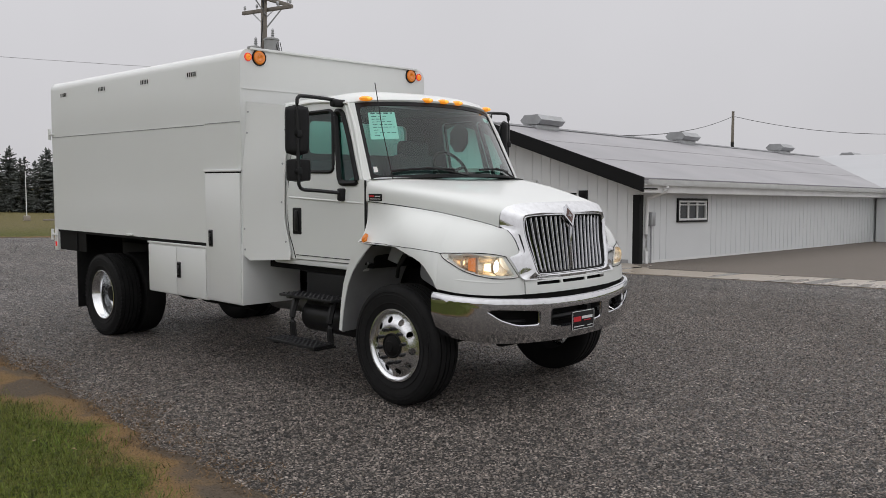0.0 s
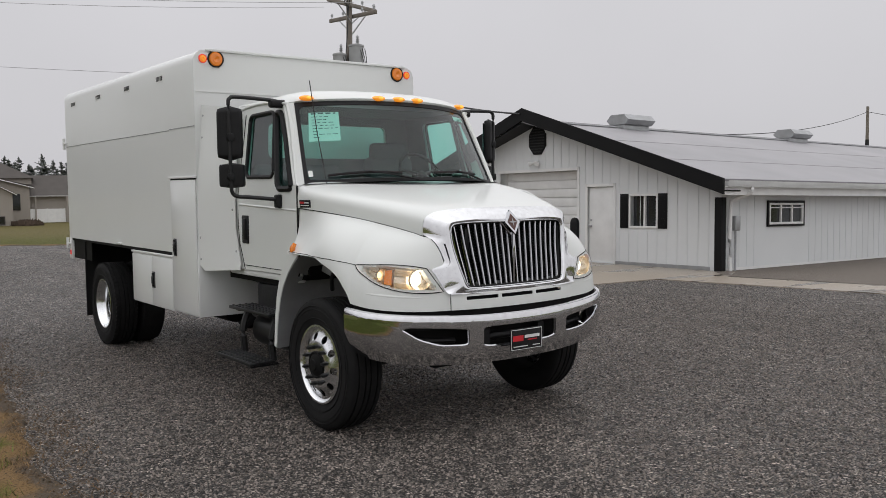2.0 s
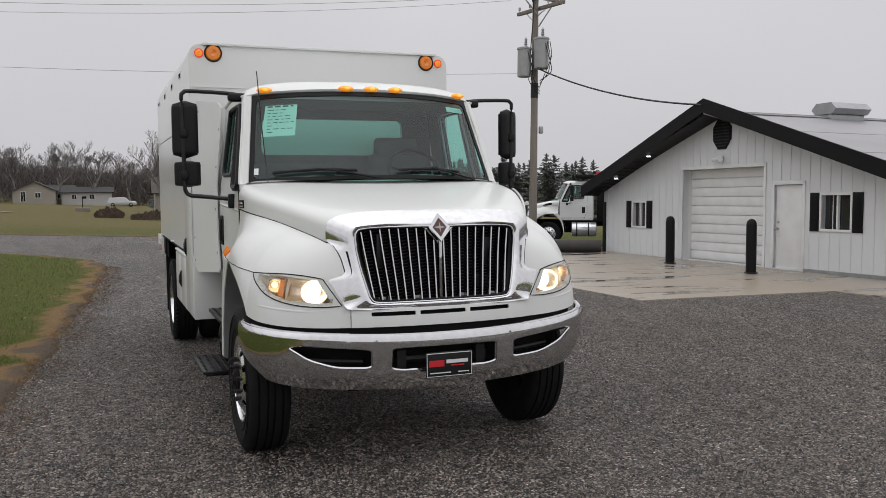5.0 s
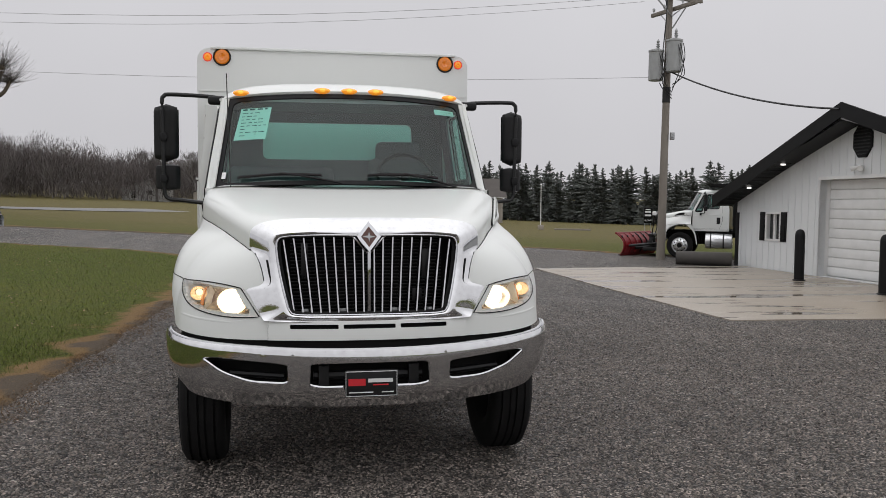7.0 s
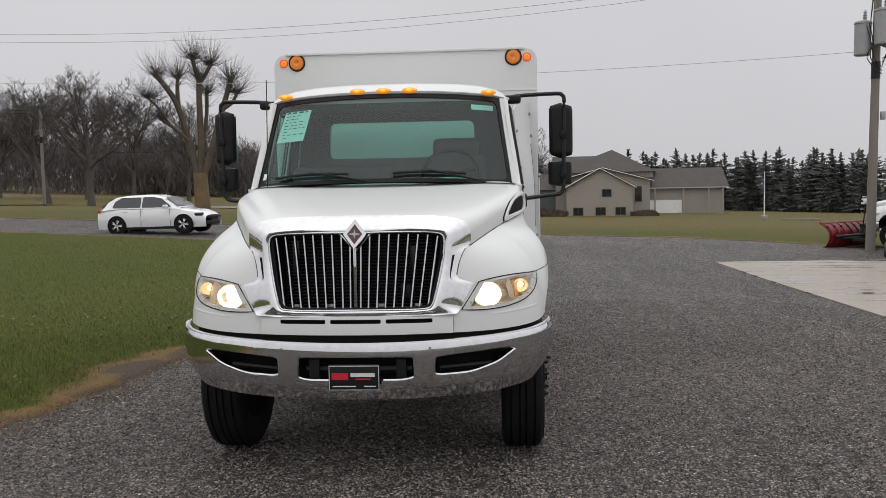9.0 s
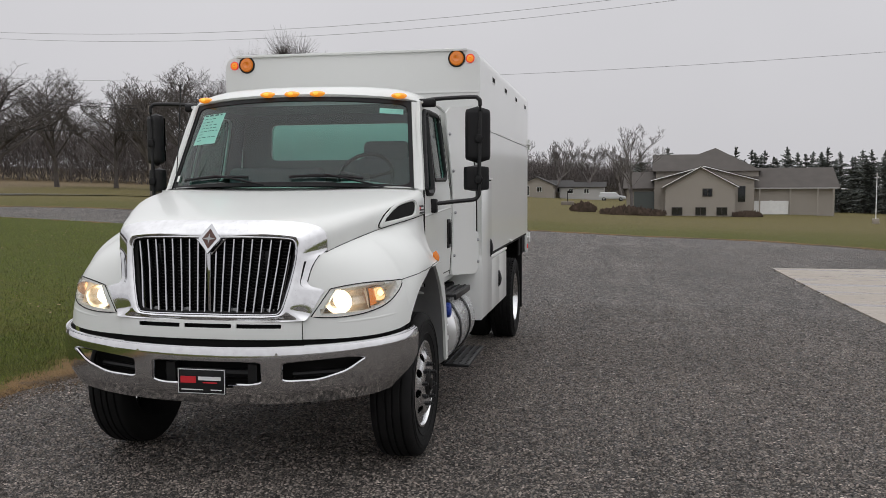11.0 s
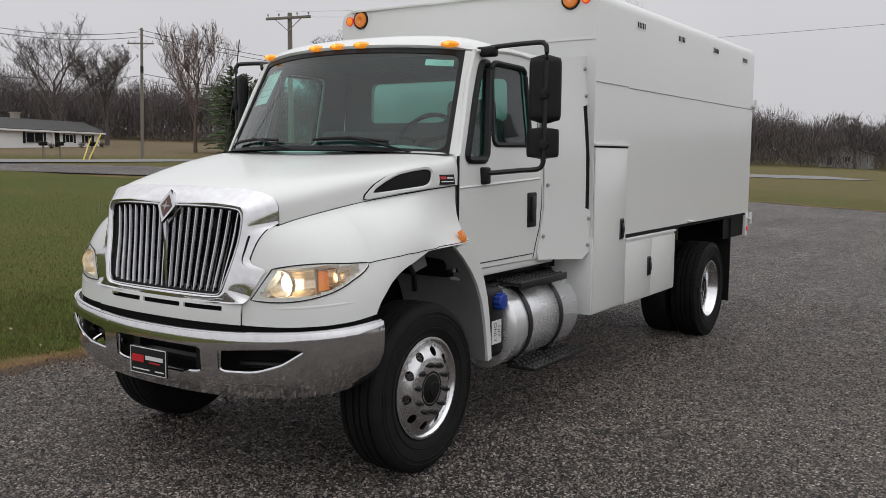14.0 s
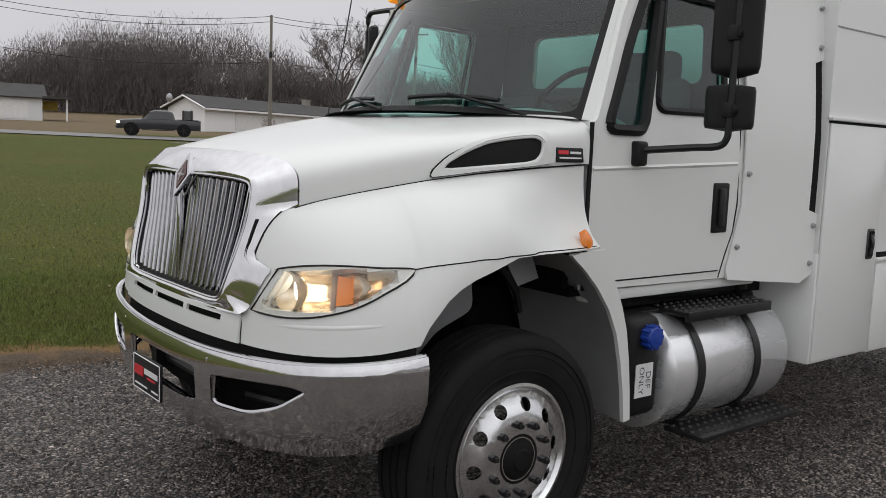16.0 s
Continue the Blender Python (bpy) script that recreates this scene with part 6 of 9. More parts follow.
for s in (1, -1):
    part("wall_seam", boxm(s * BX - 0.004, s * BX + 0.004, 2.72, BY1 - 0.01, 2.383, 2.392), "white_trim", bodyw)
    part("wall_seam", boxm(s * BX - 0.0035, s * BX + 0.0035, BY0 + 0.01, 2.70, 2.385, 2.392), "liner", bodyw)
    part("wall_seam", boxm(s * BX - 0.003, s * BX + 0.003, 2.72, BY1 - 0.01, 2.376, 2.3825), "liner", bodyw)
    # louvre vents high on the side
    for y in (2.94, 3.94, 4.99, 6.07):
        vt = part("side_vent", boxm(s * BX - 0.003, s * BX + 0.003, y - 0.10, y + 0.10, 2.87, 2.935), "white_trim", bodyw, "small slotted vent")
        for k in range(5):
            part("vent_slot", boxm(s * BX - 0.005, s * BX + 0.005, y - 0.085 + k * 0.037, y - 0.065 + k * 0.037, 2.88, 2.925), "seam", vt)
    # upright compartment at the front and the low cabinet behind it
    cp = part("front_compartment", boxm(*sorted((s * 0.55, s * (BX + 0.004))), BY0 - 0.002, 2.70, 0.612, BZ0 + 0.02, 0.004), "box_paint", bodyw, "upright tool compartment")
    part("compartment_door", boxm(*sorted((s * (BX + 0.002), s * (BX + 0.014))), BY0 + 0.015, 2.695, 0.625, 1.895, 0.004), "box_paint", cp)
    part("drip_edge", boxm(*sorted((s * (BX - 0.01), s * (BX + 0.024))), BY0 + 0.0, 2.715, 1.910, 1.928, 0.003), "white_trim", cp)
    part("door_shadow_gap", boxm(*sorted((s * (BX - 0.02), s * (BX + 0.008))), BY0 + 0.005, 2.705, 1.896, 1.909), "seam", cp)
    cb = part("low_cabinet", boxm(*sorted((s * 0.62, s * BX)), 2.705, 3.92, 0.602, 1.150, 0.004), "box_paint", bodyw, "low tool cabinet with a latch")
    part("cabinet_door", boxm(*sorted((s * (BX - 0.002), s * (BX + 0.012))), 2.715, 3.30, 0.615, 1.120, 0.004), "box_paint", cb)
    part("cabinet_door", boxm(*sorted((s * (BX - 0.002), s * (BX + 0.012))), 3.308, 3.912, 0.612, 1.120, 0.004), "box_paint", cb)
    part("cabinet_lid", boxm(*sorted((s * (BX - 0.1), s * (BX + 0.018))), 2.71, 3.925, 1.138, 1.156, 0.003), "white_trim", cb)
    part("floor_gap", boxm(*sorted((s * (BX - 0.3), s * (BX - 0.012))), 2.71, 3.95, 1.152, 1.192), "seam", cb)
    for y, z in ((2.60, 1.245), (3.245, 0.878)):
        lt = part("paddle_latch", boxm(*sorted((s * (BX + 0.010), s * (BX + 0.022))), y - 0.035, y + 0.035, z - 0.085, z + 0.085, 0.01, 3), "latch_metal", cb if z < 1 else cp, "dark metal recessed paddle latch")
        part("latch_recess", boxm(*sorted((s * (BX + 0.020), s * (BX + 0.0235))), y - 0.024, y + 0.024, z - 0.072, z + 0.072, 0.008), "seam", lt)
        part("latch_paddle", tube(bmesh.new(), [(s * (BX + 0.024 + 0.010 * math.sin(math.pi * k / 6)), y, z - 0.055 + 0.105 * k / 6) for k in range(7)], 0.011, 8), "latch_metal", lt)
    # rear corner post, hinges, tail lamp
    part("rear_post", boxm(*sorted((s * (BX - 0.14), s * (BX + 0.003))), BY1 - 0.09, BY1 + 0.003, 0.915, BZ0 + 0.01, 0.004), "box_paint", bodyw)
    part("rear_side_rail", boxm(*sorted((s * (BX - 0.05), s * (BX - 0.03))), 5.6, BY1 - 0.08, 0.93, BZ0 - 0.03), "chassis", bodyw)
    part("tail_lamp", boxm(*sorted((s * (BX + 0.002), s * (BX + 0.012))), BY1 - 0.07, BY1 - 0.03, 0.97, 1.03, 0.004), "red_lens", bodyw, "small red side lamp")
    for z in (1.12, 2.42):
        hg = bmesh.new()
        box(hg, *sorted((s * (BX - 0.05), s * (BX + 0.03))), BY1 - 0.06, BY1 + 0.03, z - 0.012, z + 0.012, 0.003)
        cyl(hg, (s * (BX + 0.02), BY1 + 0.03, z - 0.07), (s * (BX + 0.02), BY1 + 0.03, z + 0.07), 0.018, 10)
        part("gate_hinge", hg, "box_paint", bodyw)
    part("grab_hook", boxm(*sorted((s * BX, s * (BX + 0.03))), 4.28, 4.42, 1.20, 1.215, 0.004), "box_paint", bodyw)
    # amber lamps of the body front
    bl = part("beacon_lamp", revolve([(0.0, 0.0001), (-0.018, 0.03), (-0.016, 0.058), (0.0, 0.066)], "y", 28, centre=(s * 1.015, BY0 - 0.006, 3.008)), "amber", truck, "round amber warning lamp")
    part("lamp_grommet", revolve([(0.0, 0.064), (-0.012, 0.068), (-0.012, 0.076), (0.0, 0.080)], "y", 28, centre=(s * 1.015, BY0 - 0.002, 3.008)), "black_plastic", bl)
    sl2 = part("clearance_lamp", revolve([(0.0, 0.0001), (-0.014, 0.012), (-0.010, 0.028), (0.0, 0.032)], "y", 20, centre=(s * 1.140, BY0 - 0.006, 3.004)), "amber_core", truck, "small round amber clearance lamp")
    part("lamp_grommet", revolve([(0.0, 0.031), (-0.010, 0.034), (-0.010, 0.038), (0.0, 0.041)], "y", 20, centre=(s * 1.140, BY0 - 0.002, 3.004)), "red_lens", sl2)
    # mud flap
    part("mud_flap", boxm(*sorted((s * 0.62, s * 1.22)), 5.83, 5.845, 0.22, 1.16), "rubber", truck, "black rubber mud flap")
part("front_seam", boxm(-BX + 0.02, BX - 0.02, BY0 - 0.006, BY0 + 0.002, 2.70, 2.708), "white_trim", bodyw)
part("roof_lip", boxm(-BX + 0.12, BX - 0.12, BY0 - 0.02, BY0 + 0.01, BZ1 - 0.012, BZ1 + 0.012, 0.004), "box_paint", bodyw)

# ---- wheels ----
def wheel(name, x, y, side, rear=False, z=0.497):
    w = part(name, revolve([(-0.115, 0.300), (-0.132, 0.335), (-0.142, 0.400), (-0.138, 0.455), (-0.122, 0.486), (-0.105, 0.495), (-0.085, 0.497), (-0.083, 0.482), (-0.073, 0.482), (-0.071, 0.499),
                            (-0.028, 0.500), (-0.026, 0.484), (-0.016, 0.484), (-0.014, 0.500), (0.014, 0.500), (0.016, 0.484), (0.026, 0.484), (0.028, 0.500), (0.071, 0.499), (0.073, 0.482), (0.083, 0.482), (0.085, 0.497),
                            (0.105, 0.495), (0.122, 0.486), (0.138, 0.455), (0.142, 0.400), (0.132, 0.335), (0.115, 0.300), (0.10, 0.290), (-0.10, 0.290), (-0.115, 0.300)], "x", 64), "rubber", truck, "black truck tyre on a polished wheel", 40)
    w.matrix_local = pose(x, y, z)
    o = side
    bm = bmesh.new()
    for r in (0.352, 0.418, 0.444):
        tube(bm, [(o * (0.1365 if r < 0.4 else 0.141), r * math.cos(a), r * math.sin(a)) for a in [2 * math.pi * k / 56 for k in range(56)]], 0.004, 5, True)
    part("sidewall_ring", bm, "rubber", w)
    if rear:
        bm = bmesh.new()
        for k in range(60):
            a = 2 * math.pi * k / 60
            for sd in (-1, 1):
                c = Vector((sd * 0.112, 0.4885 * math.cos(a), 0.4885 * math.sin(a)))
                box(bm, -0.014, 0.014, -0.010, 0.010, -0.012, 0.012, m=Matrix.Translation(c) @ Matrix.Rotation(a, 4, "X"))
        tagged(part("tread_edge", bm, "rubber", w), kind="stuff")
    if not rear:
        part("rim", revolve([(o * 0.10, 0.304), (o * 0.128, 0.300), (o * 0.130, 0.287), (o * 0.112, 0.278), (o * 0.106, 0.262)], "x", 56), "alu", w, "polished aluminium rim", 50)
        hl_ = [[(0.213 * math.cos(b) + 0.028 * math.cos(a), 0.213 * math.sin(b) + 0.028 * math.sin(a)) for a in [2 * math.pi * k / 14 for k in range(14)]] for b in [2 * math.pi * k / 10 + 0.1 for k in range(10)]]
        ob_ = [(0.268 * math.cos(a), 0.268 * math.sin(a)) for a in [2 * math.pi * k / 56 for k in range(56)]]
        ib_ = [(0.085 * math.cos(a), 0.085 * math.sin(a)) for a in [2 * math.pi * k / 28 for k in range(28)]]
        part("disc", sheet(ob_, hl_ + [ib_], lambda a, b: (o * (0.105 + 0.040 * sstep(0.262, 0.155, math.hypot(a, b))), a, b), 0.012, (0.04, 0.04)), "alu", w, "polished disc with ten hand holes", 50)
        bx = 0.145
        part("hub", revolve([(o * bx, 0.104), (o * (bx + 0.012), 0.102), (o * (bx + 0.014), 0.092), (o * (bx + 0.008), 0.086), (o * (bx + 0.022), 0.064), (o * (bx + 0.026), 0.045), (o * (bx + 0.036), 0.040), (o * (bx + 0.038), 0.0001)], "x", 28), "chassis", w, "black hub with an oil cap")
        nr, nx = 0.143, bx
    else:
        part("rim", revolve([(o * 0.10, 0.304), (o * 0.128, 0.300), (o * 0.130, 0.287), (o * 0.112, 0.276), (o * 0.075, 0.268), (o * 0.062, 0.252), (o * 0.0, 0.250), (o * -0.010, 0.262), (o * -0.085, 0.262), (o * -0.095, 0.250)], "x", 56), "alu", w, "polished dished rim", 50)
        hl_ = [[(0.205 * math.cos(b) + 0.027 * math.cos(a), 0.205 * math.sin(b) + 0.027 * math.sin(a)) for a in [2 * math.pi * k / 12 for k in range(12)]] for b in [2 * math.pi * k / 10 + 0.1 for k in range(10)]]
        ob_ = [(0.256 * math.cos(a), 0.256 * math.sin(a)) for a in [2 * math.pi * k / 48 for k in range(48)]]
        ib_ = [(0.11 * math.cos(a), 0.11 * math.sin(a)) for a in [2 * math.pi * k / 24 for k in range(24)]]
        part("disc", sheet(ob_, hl_ + [ib_], lambda a, b: (o * (-0.090 - 0.020 * sstep(0.25, 0.16, math.hypot(a, b))), a, b), 0.012, (0.04, 0.04)), "alu", w, "dished disc with ten hand holes", 50)
        part("hub", revolve([(o * -0.12, 0.13), (o * -0.03, 0.12), (o * 0.0, 0.095), (o * 0.02, 0.085), (o * 0.025, 0.07), (o * 0.027, 0.0001)], "x", 28), "chassis", w, "black rear axle hub")
        nr, nx = 0.143, -0.105
        part("brake_drum", revolve([(o * -0.13, 0.0001), (o * -0.13, 0.24), (o * -0.16, 0.245)], "x", 40), "chassis", w)
    for k in range(10):
        a = 2 * math.pi * k / 10 + 0.42
        c = Vector((0, nr * math.cos(a), nr * math.sin(a)))
        bm = cyl(bmesh.new(), c + Vector((o * nx, 0, 0)), c + Vector((o * (nx + 0.028), 0, 0)), 0.0165, 6)
        cyl(bm, c + Vector((o * (nx + 0.028), 0, 0)), c + Vector((o * (nx + 0.042), 0, 0)), 0.010, 8)
        part("wheel_nut", bm, "black_metal" if not rear else "alu", w)
    return w


for s in (1, -1):
    wheel("front_wheel", s * 1.015, 0.0, s, z=0.479)
    wheel("rear_wheel", s * 1.075, 5.18, s, True, 0.435)
    wi = part("inner_rear_tyre", revolve([(-0.115, 0.300), (-0.132, 0.335), (-0.142, 0.400), (-0.138, 0.455), (-0.122, 0.486), (-0.085, 0.497), (0.085, 0.497), (0.122, 0.486), (0.138, 0.455), (0.142, 0.400), (0.132, 0.335), (0.115, 0.300), (-0.115, 0.300)], "x", 48), "rubber", truck)
    wi.matrix_local = pose(s * 0.745, 5.18, 0.435)

# ---- chassis ----
for s in (1, -1):
    part("frame_rail", boxm(s * 0.42 - 0.04, s * 0.42 + 0.04, -0.60, 6.3, 0.78, 1.04, 0.01), "chassis", truck)
bm = boxm(-0.80, 0.80, -0.08, 0.08, 0.42, 0.54, 0.03)
cyl(bm, (-0.86, 0.20, 0.50), (0.86, 0.20, 0.50), 0.022, 8)
part("front_axle", bm, "chassis", truck)
# added black box that stands in for the shade below the bumper
part("air_dam", boxm(-0.55, 0.55, -0.66, -0.58, 0.47, 0.68, 0.02), "chassis", truck, "added black panel standing in for shade under the bumper")
bm = cyl(bmesh.new(), (-0.95, 5.18, 0.5), (0.95, 5.18, 0.5), 0.085, 14)
bmesh.ops.create_uvsphere(bm, u_segments=20, v_segments=12, radius=0.24, matrix=Matrix.Translation((0, 5.18, 0.5)))
cyl(bm, (0, 1.2, 0.72), (0, 5.0, 0.55), 0.055, 10)
part("rear_axle", bm, "chassis", truck)
bm = boxm(-0.40, 0.40, -0.55, 0.75, 0.58, 1.05, 0.08)
box(bm, -0.30, 0.30, 0.2, 1.4, 0.50, 0.90, 0.08)
part("engine_sump", bm, "chassis", truck)
for s in (1, -1):
    bm = bmesh.new()
    for k in range(4):
        box(bm, s * 0.42 - 0.04, s * 0.42 + 0.04, -0.55 + 0.03 * k, 0.62 - 0.05 * k, 0.56 + 0.018 * k, 0.574 + 0.018 * k)
    cyl(bm, (s * 0.55, 0.14, 0.5), (s * 0.62, 0.20, 1.0), 0.035, 10)
    part("leaf_spring", bm, "chassis", truck)
part("cross_member", boxm(-0.60, 0.60, -0.75, -0.62, 0.56, 0.70, 0.02), "chassis", truck)
part("cab_underside", boxm(-0.95, 0.95, 0.62, 2.0, 0.98, 1.07), "chassis", truck)
part("body_subframe", boxm(-0.60, 0.60, 2.1, 6.4, 1.02, 1.16), "chassis", truck)
part("inner_wheel_shield", boxm(-1.18, 1.18, 3.93, 3.945, 0.60, 1.17), "chassis", truck)
part("air_tank", cyl(bmesh.new(), (-0.50, 2.9, 0.55), (-0.50, 3.9, 0.55), 0.15, 20), "chassis", truck)
part("exhaust_can", cyl(bmesh.new(), (-0.15, 1.9, 0.55), (-0.15, 3.0, 0.55), 0.16, 20), "galv", truck)

# fuel tank on the left
tank = part("fuel_tank", revolve([(0.94, 0.0001), (0.935, 0.20), (0.945, 0.270), (0.965, 0.295), (1.91, 0.295), (1.935, 0.27), (1.945, 0.2), (1.94, 0.0001)], "y", 56, centre=(0.905, 0, 0.672)), "brushed", truck, "cylindrical brushed aluminium fuel tank", 45)
for y in (1.15, 1.62):
    part("tank_strap", revolve([(y - 0.025, 0.296), (y - 0.025, 0.304), (y + 0.025, 0.304), (y + 0.025, 0.296)], "y", 56, centre=(0.905, 0, 0.672)), "black_metal", tank, "black rubber-lined strap")
part("tank_cap", revolve([(0, 0.05), (0.03, 0.05), (0.04, 0.04), (0.042, 0.0001)], "z", 20, centre=(0.98, 1.80, 0.955)), "black_plastic", tank)


def tread_plate(x0, x1, y0, y1, z, parent, nx, ny):
    st = part("step", boxm(x0, x1, y0, y1, z - 0.025, z, 0.005), "black_metal", parent, "black perforated tread plate")
    bm = bmesh.new()
    for i in range(nx):
        for j in range(ny):
            cx, cy = lerp(x0, x1, (i + 0.5) / nx), lerp(y0, y1, (j + 0.5) / ny)
            bmesh.ops.create_cone(bm, cap_ends=True, segments=8, radius1=0.014, radius2=0.009, depth=0.008, matrix=Matrix.Translation((cx, cy, z + 0.004)))
    tagged(part("tread_studs", bm, "black_metal", st), kind="stuff")
    return st


tread_plate(0.95, 1.17, 1.04, 1.74, 0.975, truck, 4, 13)
part("tank_filler", revolve([(0.0, 0.03), (0.03, 0.03), (0.035, 0.042), (0.085, 0.045), (0.095, 0.035), (0.097, 0.0001)], "z", 18, centre=(0.93, 1.83, 0.955)), "black_plastic", truck, "black fuel filler cap")
part("tank_top_plate", boxm(0.70, 1.02, 0.80, 1.66, 0.955, 0.968, 0.004), "black_metal", truck)
part("step_lip", boxm(1.165, 1.185, 1.04, 1.74, 0.930, 0.978, 0.004), "black_metal", truck)
tread_plate(1.06, 1.28, 1.08, 1.92, 0.398, truck, 4, 14)
bm = bmesh.new()
for y in (1.22, 1.76):
    tube(bm, smooth_path([(0.95, y, 0.38), (1.08, y, 0.375), (1.22, y, 0.375)], 3), 0.018, 6)
    box(bm, 0.86, 0.90, y - 0.02, y + 0.02, 0.37, 0.45)
part("step_bracket", bm, "black_metal", truck)
defm = part("def_tank", boxm(0.72, 1.13, 0.70, 0.93, 0.50, 0.97, 0.05, 3), "black_plastic", truck, "black fluid tank with a blue cap")
part("filler_cap", revolve([(0.0, 0.05), (0.05, 0.052), (0.06, 0.045), (0.065, 0.0001)], "x", 20, centre=(1.12, 0.82, 0.88)), "blue_cap", defm, "ribbed blue cap")
bm = bmesh.new()
for k in range(10):
    a = 2 * math.pi * k / 10
    cyl(bm, (1.13, 0.82 + 0.05 * math.cos(a), 0.88 + 0.05 * math.sin(a)), (1.175, 0.82 + 0.05 * math.cos(a), 0.88 + 0.05 * math.sin(a)), 0.009, 6)
tagged(part("cap_ribs", bm, "blue_cap", defm), kind="stuff")
part("fluid_label", boxm(1.131, 1.135, 0.745, 0.865, 0.60, 0.755), "white_print", defm, "white label with two words")
for body, z, y in (("DEF", 0.0, 0.026), ("ONLY", 0.0, -0.022)):
    c = bpy.data.curves.new("label_word", "FONT")
    c.body, c.size, c.align_x, c.align_y = body, 0.048, "CENTER", "CENTER"
    c.materials.append(M["ink"])
    o = new("label_word", c)
    o.parent = defm
    o.matrix_local = Matrix.Translation((1.137, 0.805 - y * -1.0, 0.678)) @ Matrix(((0, 0, 1, 0), (0, 1, 0, 0), (-1, 0, 0, 0), (0, 0, 0, 1)))
bm = bmesh.new()
tube(bm, smooth_path([(0.7, 0.72, 1.02), (0.9, 0.8, 1.03), (1.0, 1.3, 1.03), (0.9, 1.95, 0.98)], 5), 0.02, 6)
tube(bm, smooth_path([(0.6, 0.75, 1.0), (0.8, 1.0, 1.045), (0.85, 1.5, 1.04), (0.7, 2.0, 1.0)], 5), 0.012, 6)
part("hoses", bm, "black_plastic", truck)

# steps and battery box on the right
part("battery_box", boxm(-0.96, -0.55, 0.78, 1.42, 0.56, 0.98, 0.03), "black_plastic", truck, "black battery box under the cab")
part("air_cleaner", cyl(bmesh.new(), (-0.86, 0.80, 0.56), (-0.86, 1.42, 0.56), 0.15, 24), "black_metal", truck)
tread_plate(-1.17, -0.93, 0.78, 1.55, 0.775, truck, 4, 12)
tread_plate(-1.30, -1.07, 0.86, 1.58, 0.37, truck, 4, 12)
for y in (0.885, 1.44):
    hb_ = tube(bmesh.new(), smooth_path([(-1.00, y + 0.035, 0.76), (-1.04, y + 0.035, 0.68), (-1.075, y + 0.035, 0.55), (-1.06, y + 0.035, 0.36)], 4), 0.030, 6)
    box(hb_, -1.28, -1.03, y, y + 0.07, 0.325, 0.347, 0.006)
    box(hb_, -1.12, -0.98, y, y + 0.07, 0.728, 0.750, 0.006)
    part("step_hanger", hb_, "black_metal", truck)
bm = bmesh.new()
for z in (1.0, 1.02):
    tube(bm, smooth_path([(-0.6, 0.7, z), (-0.9, 1.0, z - 0.05), (-0.9, 1.7, z)], 4), 0.018, 6)
part("hoses", bm, "black_plastic", truck)


# ---- poles and wires ----
def sag(a, b, drop, n=16):
    a, b = Vector(a), Vector(b)
    return [a.lerp(b, i / n) - Vector((0, 0, drop * 4 * (i / n) * (1 - i / n))) for i in range(n + 1)]


def utility_pole(x, y, top, arm_yaw, arms, lean=0.0, label="weathered wooden utility pole with a crossarm", r=0.15, band_at=0.66):
    z0 = land(x, y)
    h = top - z0
    po = thing("utility_pole", pose(x, y, z0, 0, lean, 0), label, "utility pole")
    part("pole", cyl(bmesh.new(), (0, 0, -0.4), (0, 0, h), r, 14, r * 0.68), "wood_pole", po)
    part("dark_band", cyl(bmesh.new(), (0, 0, h * band_at), (0, 0, h * band_at + 0.5), r * 0.90, 14), "black_metal", po)
    for az, dz in arms:
        m = Matrix.Rotation(radians(az + arm_yaw), 4, "Z")
        arm = part("crossarm", box(bmesh.new(), -1.2, 1.2, -0.2, -0.1, h - dz - 0.06, h - dz + 0.06, 0.01, m=m), "wood_pole", po)
        for k in (-1.1, -0.5, 0.5, 1.1):
            p = m @ Vector((k, -0.15, h - dz))
            bm = revolve([(0.05, 0.0001), (0.05, 0.015), (0.12, 0.015), (0.13, 0.045), (0.17, 0.04), (0.19, 0.05), (0.24, 0.03), (0.25, 0.0001)], "z", 10, centre=p)
            part("insulator", bm, "galv", arm)
        for sgn in (-1, 1):
            part("brace", tube(bmesh.new(), [m @ Vector((sgn * 0.7, -0.14, h - dz - 0.05)), m @ Vector((0, -0.14, h - dz - 0.6))], 0.02, 6), "galv", arm)
    return po, h


